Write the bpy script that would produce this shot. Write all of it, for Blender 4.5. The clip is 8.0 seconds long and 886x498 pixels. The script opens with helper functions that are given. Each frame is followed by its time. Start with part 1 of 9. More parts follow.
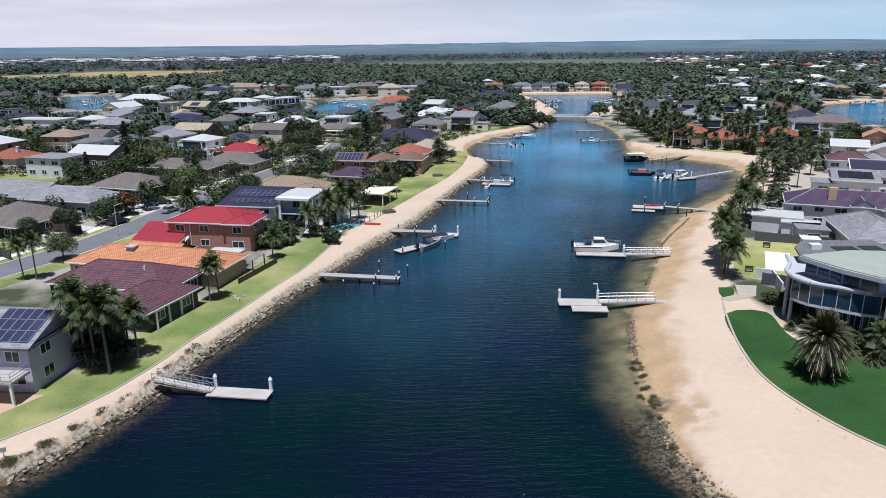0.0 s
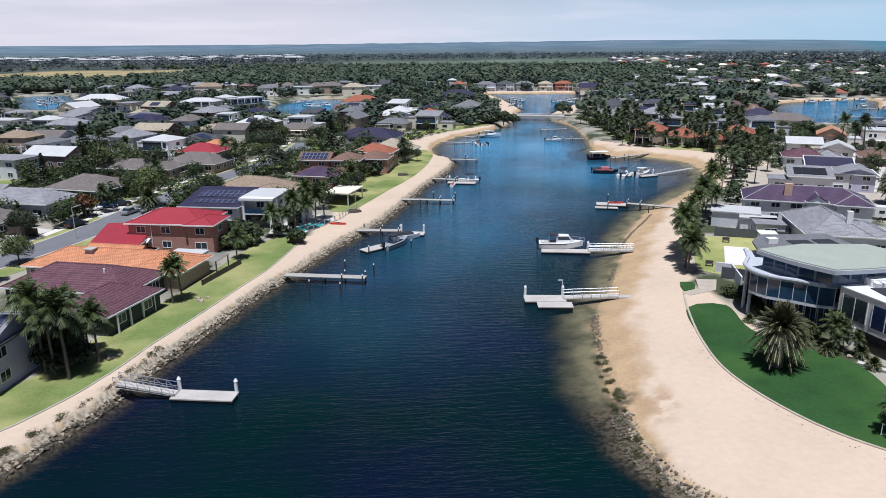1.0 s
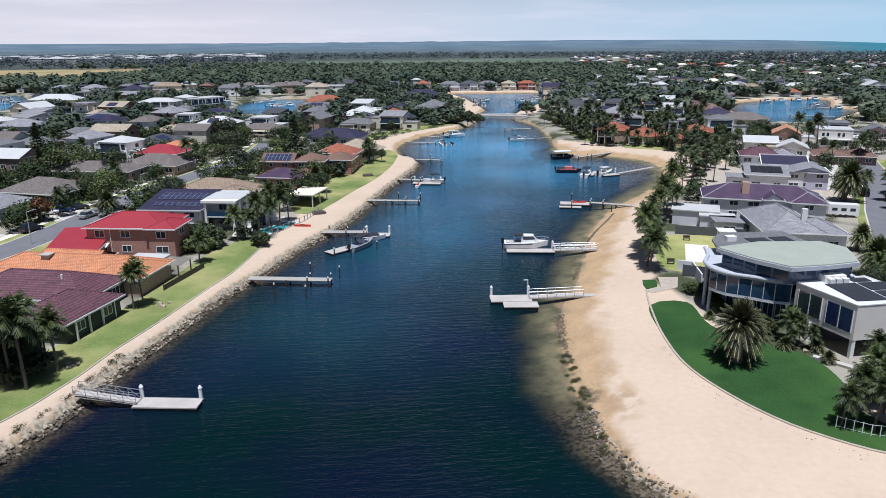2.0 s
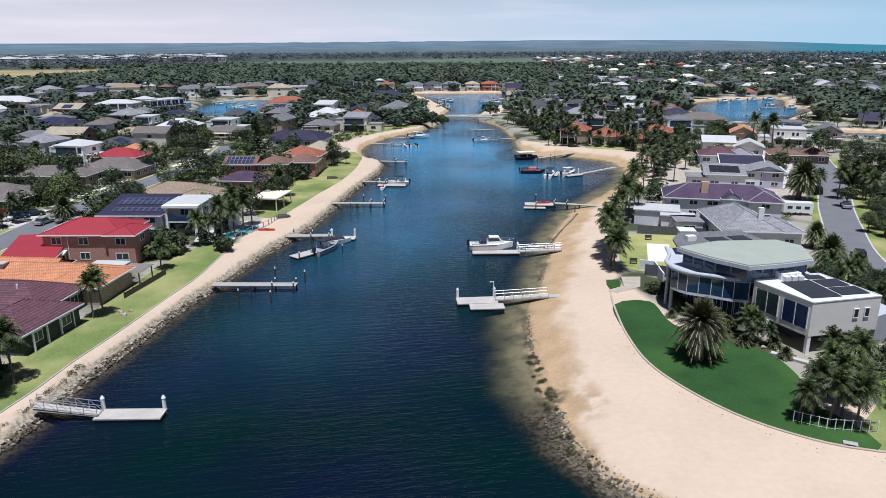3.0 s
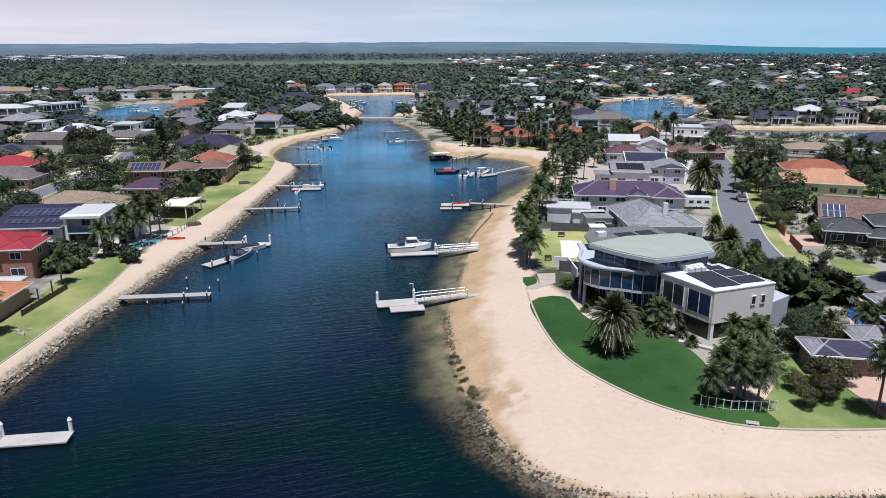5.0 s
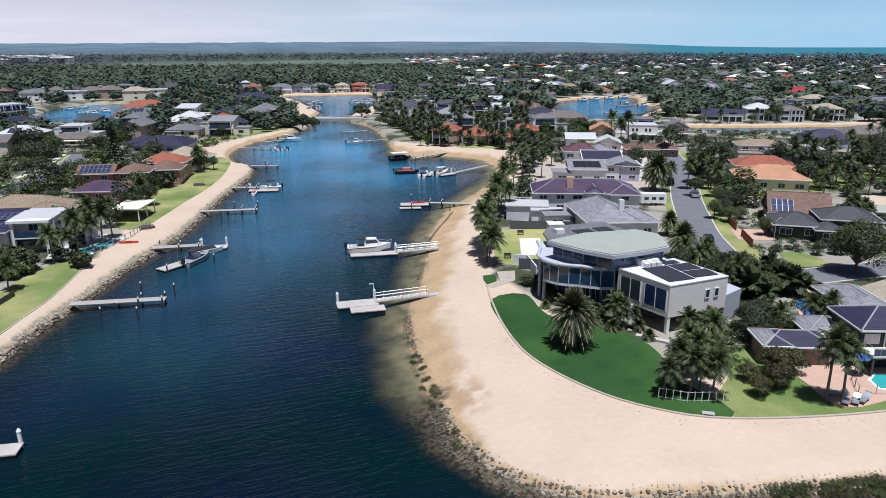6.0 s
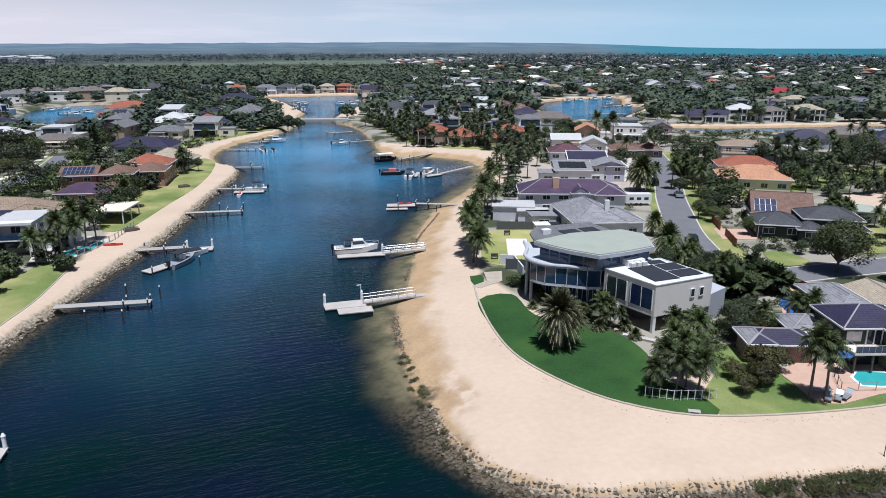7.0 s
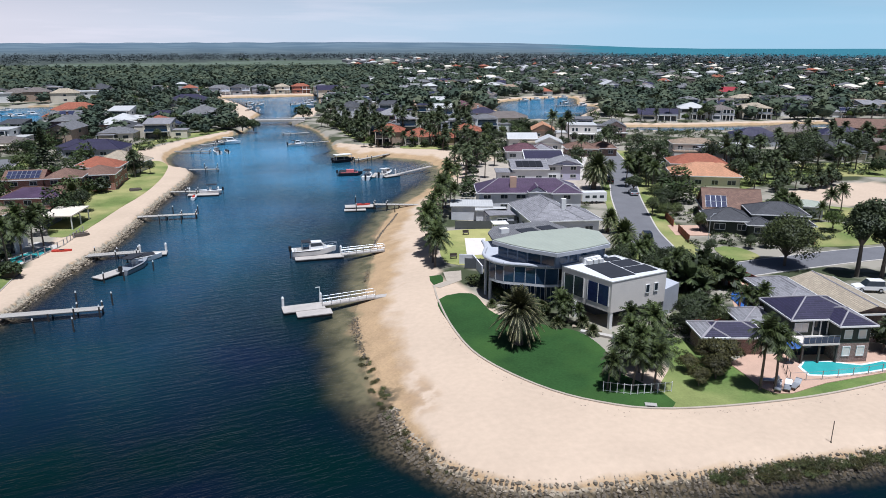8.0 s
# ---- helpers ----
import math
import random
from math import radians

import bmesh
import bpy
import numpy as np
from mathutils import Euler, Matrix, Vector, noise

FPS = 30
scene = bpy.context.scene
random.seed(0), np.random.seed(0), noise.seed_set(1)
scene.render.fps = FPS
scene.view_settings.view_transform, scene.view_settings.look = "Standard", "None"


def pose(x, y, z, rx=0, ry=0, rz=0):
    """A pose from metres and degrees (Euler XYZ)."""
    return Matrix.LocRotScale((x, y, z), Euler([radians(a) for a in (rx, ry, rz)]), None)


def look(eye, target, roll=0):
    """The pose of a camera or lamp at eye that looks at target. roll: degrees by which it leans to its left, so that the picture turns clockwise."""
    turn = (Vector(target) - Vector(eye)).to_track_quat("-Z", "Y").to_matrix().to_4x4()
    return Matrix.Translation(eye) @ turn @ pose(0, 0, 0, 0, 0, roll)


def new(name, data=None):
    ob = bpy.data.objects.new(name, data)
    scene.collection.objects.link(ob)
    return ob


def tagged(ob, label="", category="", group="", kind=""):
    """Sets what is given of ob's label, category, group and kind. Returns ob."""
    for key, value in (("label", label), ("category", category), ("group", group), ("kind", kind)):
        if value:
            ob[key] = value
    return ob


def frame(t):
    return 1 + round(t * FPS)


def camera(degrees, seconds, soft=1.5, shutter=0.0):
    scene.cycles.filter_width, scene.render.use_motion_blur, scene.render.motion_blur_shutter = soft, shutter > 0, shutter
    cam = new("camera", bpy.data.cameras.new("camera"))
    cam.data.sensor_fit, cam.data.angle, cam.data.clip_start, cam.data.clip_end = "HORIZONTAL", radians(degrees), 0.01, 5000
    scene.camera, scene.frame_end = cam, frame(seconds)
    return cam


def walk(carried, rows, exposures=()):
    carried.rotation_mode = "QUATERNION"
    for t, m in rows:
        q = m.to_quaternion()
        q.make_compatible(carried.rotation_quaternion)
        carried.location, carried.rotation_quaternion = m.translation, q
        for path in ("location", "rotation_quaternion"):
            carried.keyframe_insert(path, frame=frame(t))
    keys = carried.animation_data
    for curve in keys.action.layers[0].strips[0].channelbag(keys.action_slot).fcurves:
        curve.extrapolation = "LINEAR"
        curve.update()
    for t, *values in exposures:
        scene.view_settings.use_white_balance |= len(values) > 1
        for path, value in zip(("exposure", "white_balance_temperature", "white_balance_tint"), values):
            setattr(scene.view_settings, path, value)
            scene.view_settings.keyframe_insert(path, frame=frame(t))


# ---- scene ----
import itertools
# ---------------------------------------------------------------- camera
cam = camera(65.24, 8.0, soft=0.9)
PATH = [
    (0.0, 0.00, 0.00, 36.00, 0.000, -16.280, -0.547), (0.5, -0.01, -0.07, 35.98, -1.464, -16.361, -0.438),
    (1.0, 0.08, -0.22, 35.86, -2.876, -16.333, -0.447), (1.5, 0.08, -0.25, 35.95, -4.362, -16.367, -0.367),
    (3.0, 0.09, -0.30, 36.64, -8.757, -16.424, -0.231), (3.5, 0.07, -0.34, 36.76, -10.407, -16.407, -0.204),
    (4.0, 0.07, -0.34, 36.88, -12.273, -16.422, -0.147), (4.5, 0.02, -0.38, 36.87, -14.049, -16.375, -0.133),
    (6.0, 0.12, -0.39, 36.73, -19.227, -16.367, -0.103), (6.5, -0.05, -0.43, 36.76, -20.358, -16.367, -0.063),
    (7.0, -0.12, -0.48, 36.80, -20.447, -16.313, -0.036), (7.5, -0.04, -0.54, 36.88, -21.767, -16.319, -0.034),
    (8.0, -0.07, -0.57, 36.86, -23.941, -16.315, 0.007)]
walk(cam, [(t, pose(x, y, z, 90 + p, 0, w) @ pose(0, 0, 0, 0, 0, r)) for t, x, y, z, w, p, r in PATH], [(0.0, 0.10, 5480, 12), (8.0, 0.10, 5480, 12)])

# ---------------------------------------------------------------- light
SUN_EL, SUN_FROM = radians(75), (-0.10, -0.99)         # high midday sun, behind the camera
world = bpy.data.worlds.new("sky")
scene.world = world
world.use_nodes = True
wt = world.node_tree
wt.nodes.clear()
w_out, w_bg = wt.nodes.new("ShaderNodeOutputWorld"), wt.nodes.new("ShaderNodeBackground")
w_sky, w_co = wt.nodes.new("ShaderNodeTexSky"), wt.nodes.new("ShaderNodeTexCoord")
w_sky.sky_type, w_sky.sun_disc, w_sky.sun_elevation = "NISHITA", False, SUN_EL
w_sky.sun_rotation = math.atan2(SUN_FROM[0], SUN_FROM[1])
w_sky.air_density, w_sky.dust_density, w_sky.ozone_density = 0.55, 0.6, 1.4
w_bg.inputs["Strength"].default_value = 0.05
w_map, w_noise = wt.nodes.new("ShaderNodeMapping"), wt.nodes.new("ShaderNodeTexNoise")
w_map.inputs["Scale"].default_value = (1.3, 1.3, 16.0)
w_map.inputs["Location"].default_value = (0.9, 0.4, 0.0)
w_noise.inputs["Scale"].default_value, w_noise.inputs["Detail"].default_value, w_noise.inputs["Roughness"].default_value = 2.6, 6.0, 0.55
w_ramp, w_cloud, w_haze = wt.nodes.new("ShaderNodeValToRGB"), wt.nodes.new("ShaderNodeMixRGB"), wt.nodes.new("ShaderNodeMixRGB")
w_ramp.color_ramp.elements[0].position, w_ramp.color_ramp.elements[1].position = 0.47, 0.74
w_cloud.inputs["Color2"].default_value = (18.2, 15.8, 15.0, 1)                 # thin low cloud
w_sep, w_low, w_high = (wt.nodes.new("ShaderNodeSeparateXYZ"), wt.nodes.new("ShaderNodeMapRange"), wt.nodes.new("ShaderNodeMapRange"))
w_low.inputs["From Min"].default_value, w_low.inputs["From Max"].default_value = 0.03, 0.20
w_low.inputs["To Min"].default_value, w_low.inputs["To Max"].default_value = 0.97, 0.0
w_high.inputs["From Min"].default_value, w_high.inputs["From Max"].default_value = 0.06, 0.22
w_high.inputs["To Min"].default_value, w_high.inputs["To Max"].default_value = 0.62, 0.05
w_side, w_tint, w_fac = wt.nodes.new("ShaderNodeMapRange"), wt.nodes.new("ShaderNodeMixRGB"), wt.nodes.new("ShaderNodeMath")
w_side.inputs["From Min"].default_value, w_side.inputs["From Max"].default_value = -0.15, 0.72
w_tint.inputs["Color1"].default_value, w_tint.inputs["Color2"].default_value = (15.0, 13.5, 12.9, 1), (8.1, 11.7, 13.1, 1)   # haze over land, clear air over the sea
w_fac.operation = "MULTIPLY"
w_land, w_fac2 = wt.nodes.new("ShaderNodeMapRange"), wt.nodes.new("ShaderNodeMath")
w_land.inputs["From Min"].default_value, w_land.inputs["From Max"].default_value = 0.1, 0.62
w_land.inputs["To Min"].default_value, w_land.inputs["To Max"].default_value = 1.0, 0.12
w_fac2.operation = "MULTIPLY"
wt.links.new(w_sep.outputs["X"], w_land.inputs["Value"])
wt.links.new(w_co.outputs["Generated"], w_map.inputs["Vector"])
wt.links.new(w_co.outputs["Generated"], w_sep.inputs["Vector"])
wt.links.new(w_sep.outputs["Z"], w_low.inputs["Value"])
wt.links.new(w_sep.outputs["Z"], w_high.inputs["Value"])
wt.links.new(w_sep.outputs["X"], w_side.inputs["Value"])
wt.links.new(w_side.outputs["Result"], w_tint.inputs["Fac"])
wt.links.new(w_tint.outputs["Color"], w_haze.inputs["Color2"])
wt.links.new(w_low.outputs["Result"], w_haze.inputs["Fac"])
wt.links.new(w_map.outputs["Vector"], w_noise.inputs["Vector"])
wt.links.new(w_noise.outputs["Fac"], w_ramp.inputs["Fac"])
wt.links.new(w_ramp.outputs["Color"], w_fac.inputs[0])
wt.links.new(w_high.outputs["Result"], w_fac.inputs[1])
wt.links.new(w_fac.outputs[0], w_fac2.inputs[0])
wt.links.new(w_land.outputs["Result"], w_fac2.inputs[1])
wt.links.new(w_fac2.outputs[0], w_cloud.inputs["Fac"])
wt.links.new(w_sky.outputs["Color"], w_haze.inputs["Color1"])
wt.links.new(w_haze.outputs["Color"], w_cloud.inputs["Color1"])
wt.links.new(w_cloud.outputs["Color"], w_bg.inputs["Color"])
wt.links.new(w_bg.outputs["Background"], w_out.inputs["Surface"])

sun_data = bpy.data.lights.new("sun", "SUN")
sun_data.energy, sun_data.angle, sun_data.color = 5.0, radians(0.53), (1.0, 0.95, 0.87)
sun = new("sun", sun_data)
flat_len = math.hypot(*SUN_FROM)
sun.matrix_world = look((SUN_FROM[0] / flat_len * 200, SUN_FROM[1] / flat_len * 200, 200 * math.tan(SUN_EL)), (0, 0, 0))


# ---------------------------------------------------------------- materials
def nodes_of(name):
    m = bpy.data.materials.new(name)
    m.use_nodes = True
    nt = m.node_tree
    return m, nt, nt.nodes["Principled BSDF"]


def shade(c, k):
    return (min(c[0] * k, 0.95), min(c[1] * k, 0.95), min(c[2] * k, 0.95), 1)


def noise_node(nt, scale, detail=4.0, coord="Object"):
    co, no = nt.nodes.new("ShaderNodeTexCoord"), nt.nodes.new("ShaderNodeTexNoise")
    no.inputs["Scale"].default_value, no.inputs["Detail"].default_value = scale, detail
    nt.links.new(co.outputs[coord], no.inputs["Vector"])
    return no


def two_scale(nt, c, var, scale, coord="Object"):
    """Colour c varied by a coarse and a fine noise; gives the colour socket and the fine noise."""
    n1, n2 = noise_node(nt, scale, 3.0, coord), noise_node(nt, scale * 11, 4.0, coord)
    add = nt.nodes.new("ShaderNodeMath")
    add.operation = "ADD"
    nt.links.new(n1.outputs["Fac"], add.inputs[0])
    nt.links.new(n2.outputs["Fac"], add.inputs[1])
    ramp = nt.nodes.new("ShaderNodeMapRange")
    ramp.inputs["From Min"].default_value, ramp.inputs["From Max"].default_value = 0.62, 1.38
    nt.links.new(add.outputs[0], ramp.inputs["Value"])
    mix = nt.nodes.new("ShaderNodeMixRGB")
    mix.inputs["Color1"].default_value, mix.inputs["Color2"].default_value = shade(c, 1 - var), shade(c, 1 + var)
    nt.links.new(ramp.outputs["Result"], mix.inputs["Fac"])
    return mix.outputs["Color"], n2


def add_bump(nt, bsdf, height, strength, distance=0.05):
    b = nt.nodes.new("ShaderNodeBump")
    b.inputs["Strength"].default_value, b.inputs["Distance"].default_value = strength, distance
    nt.links.new(height, b.inputs["Height"])
    nt.links.new(b.outputs["Normal"], bsdf.inputs["Normal"])


def matte(name, c, rough=0.8, var=0.15, scale=0.6, bump=0.25, metal=0.0, coord="Object"):
    m, nt, b = nodes_of(name)
    col, fine = two_scale(nt, c, var, scale, coord)
    nt.links.new(col, b.inputs["Base Color"])
    b.inputs["Roughness"].default_value, b.inputs["Metallic"].default_value = rough, metal
    if bump:
        add_bump(nt, b, fine.outputs["Fac"], bump)
    return m


def tiled(name, c, width=0.34, course=0.32, var=0.22, rough=0.75, bump=0.5, joint=0.45):
    """Roof of tiles in courses, laid by the roof's own u (along the eave) and v (up the slope), in metres."""
    m, nt, b = nodes_of(name)
    uv, br = nt.nodes.new("ShaderNodeTexCoord"), nt.nodes.new("ShaderNodeTexBrick")
    br.inputs["Scale"].default_value = 1.0
    br.inputs["Brick Width"].default_value, br.inputs["Row Height"].default_value = width, course
    br.inputs["Mortar Size"].default_value, br.inputs["Mortar Smooth"].default_value = 0.035, 0.6
    br.inputs["Color1"].default_value, br.inputs["Color2"].default_value = shade(c, 1 - var), shade(c, 1 + var)
    br.inputs["Mortar"].default_value = shade(c, joint)
    nt.links.new(uv.outputs["UV"], br.inputs["Vector"])
    col, fine = two_scale(nt, (0.8, 0.8, 0.8), 0.22, 0.35)
    mul = nt.nodes.new("ShaderNodeMixRGB")
    mul.blend_type = "MULTIPLY"
    mul.inputs["Fac"].default_value = 1.0
    nt.links.new(br.outputs["Color"], mul.inputs["Color1"])
    nt.links.new(col, mul.inputs["Color2"])
    nt.links.new(mul.outputs["Color"], b.inputs["Base Color"])
    b.inputs["Roughness"].default_value = rough
    inv = nt.nodes.new("ShaderNodeMath")
    inv.operation = "SUBTRACT"
    inv.inputs[0].default_value = 1.0
    nt.links.new(br.outputs["Fac"], inv.inputs[1])
    add_bump(nt, b, inv.outputs[0], bump, 0.04)
    return m


def sheeted(name, c, rib=0.5, rough=0.45, var=0.1):
    """Ribbed metal roof sheet; the ribs run up the slope."""
    m, nt, b = nodes_of(name)
    uv, wv = nt.nodes.new("ShaderNodeTexCoord"), nt.nodes.new("ShaderNodeTexWave")
    wv.bands_direction = "X"
    wv.inputs["Scale"].default_value = 0.31 / rib
    nt.links.new(uv.outputs["UV"], wv.inputs["Vector"])
    col, _ = two_scale(nt, c, var, 0.3)
    nt.links.new(col, b.inputs["Base Color"])
    b.inputs["Roughness"].default_value = rough
    add_bump(nt, b, wv.outputs["Fac"], 0.5, 0.04)
    return m


def bricked(name, c, var=0.25):
    """Brickwork by the wall's u and v in metres."""
    m, nt, b = nodes_of(name)
    uv, br = nt.nodes.new("ShaderNodeTexCoord"), nt.nodes.new("ShaderNodeTexBrick")
    br.inputs["Scale"].default_value = 1.0
    br.inputs["Brick Width"].default_value, br.inputs["Row Height"].default_value = 0.24, 0.086
    br.inputs["Mortar Size"].default_value = 0.008
    br.inputs["Color1"].default_value, br.inputs["Color2"].default_value = shade(c, 1 - var), shade(c, 1 + var)
    br.inputs["Mortar"].default_value = (0.42, 0.38, 0.34, 1)
    nt.links.new(uv.outputs["UV"], br.inputs["Vector"])
    nt.links.new(br.outputs["Color"], b.inputs["Base Color"])
    b.inputs["Roughness"].default_value = 0.9
    add_bump(nt, b, br.outputs["Fac"], 0.2, 0.01)
    return m


def leafy(name, c, var=0.45, rough=0.55):
    """Foliage: each leaf or clump has its own tone, each plant too."""
    m, nt, b = nodes_of(name)
    geo, info = nt.nodes.new("ShaderNodeNewGeometry"), nt.nodes.new("ShaderNodeObjectInfo")
    ramp = nt.nodes.new("ShaderNodeValToRGB")
    e = ramp.color_ramp.elements
    e[0].color, e[1].color = shade(c, 1 - var), shade((c[0] * 1.15, c[1], c[2] * 0.8), 1 + var)
    nt.links.new(geo.outputs["Random Per Island"], ramp.inputs["Fac"])
    val, hsv = nt.nodes.new("ShaderNodeMapRange"), nt.nodes.new("ShaderNodeHueSaturation")
    val.inputs["To Min"].default_value, val.inputs["To Max"].default_value = 0.7, 1.35
    nt.links.new(info.outputs["Random"], val.inputs["Value"])
    nt.links.new(val.outputs["Result"], hsv.inputs["Value"])
    nt.links.new(ramp.outputs["Color"], hsv.inputs["Color"])
    nt.links.new(hsv.outputs["Color"], b.inputs["Base Color"])
    b.inputs["Roughness"].default_value = rough
    b.inputs["Specular IOR Level"].default_value = 0.3
    return m


def woodland(name, c, warm, var=0.22):
    """Trees seen from afar: each crown has its own tone between two greens."""
    m, nt, b = nodes_of(name)
    geo, tone = nt.nodes.new("ShaderNodeNewGeometry"), nt.nodes.new("ShaderNodeAttribute")
    tone.attribute_name = "tone"
    mix, val, hsv = nt.nodes.new("ShaderNodeMixRGB"), nt.nodes.new("ShaderNodeMapRange"), nt.nodes.new("ShaderNodeHueSaturation")
    mix.inputs["Color1"].default_value, mix.inputs["Color2"].default_value = (*c, 1), (*warm, 1)
    nt.links.new(tone.outputs["Fac"], mix.inputs["Fac"])
    val.inputs["To Min"].default_value, val.inputs["To Max"].default_value = 1 - var, 1 + var
    nt.links.new(geo.outputs["Random Per Island"], val.inputs["Value"])
    nt.links.new(val.outputs["Result"], hsv.inputs["Value"])
    nt.links.new(mix.outputs["Color"], hsv.inputs["Color"])
    nt.links.new(hsv.outputs["Color"], b.inputs["Base Color"])
    b.inputs["Roughness"].default_value = 0.9
    b.inputs["Specular IOR Level"].default_value = 0.15
    return m


def turf(name, green, straw, bias=0.5, rough=0.95):
    """Mown grass with straw-coloured dry patches and mowing grain."""
    m, nt, b = nodes_of(name)
    c1, fine = two_scale(nt, green, 0.28, 0.3)
    c2, _ = two_scale(nt, straw, 0.2, 0.4)
    n = noise_node(nt, 0.11, 6)
    mr = nt.nodes.new("ShaderNodeMapRange")
    mr.inputs["From Min"].default_value, mr.inputs["From Max"].default_value = bias - 0.1, bias + 0.16
    nt.links.new(n.outputs["Fac"], mr.inputs["Value"])
    mx = nt.nodes.new("ShaderNodeMixRGB")
    nt.links.new(mr.outputs["Result"], mx.inputs["Fac"])
    nt.links.new(c1, mx.inputs["Color1"])
    nt.links.new(c2, mx.inputs["Color2"])
    nt.links.new(mx.outputs["Color"], b.inputs["Base Color"])
    b.inputs["Roughness"].default_value = rough
    b.inputs["Specular IOR Level"].default_value = 0.2
    add_bump(nt, b, fine.outputs["Fac"], 0.5, 0.05)
    return m


def glassy(name, c=(0.02, 0.03, 0.04), rough=0.06):
    m, nt, b = nodes_of(name)
    col, _ = two_scale(nt, c, 0.35, 0.25)
    nt.links.new(col, b.inputs["Base Color"])
    b.inputs["Roughness"].default_value = rough
    return m


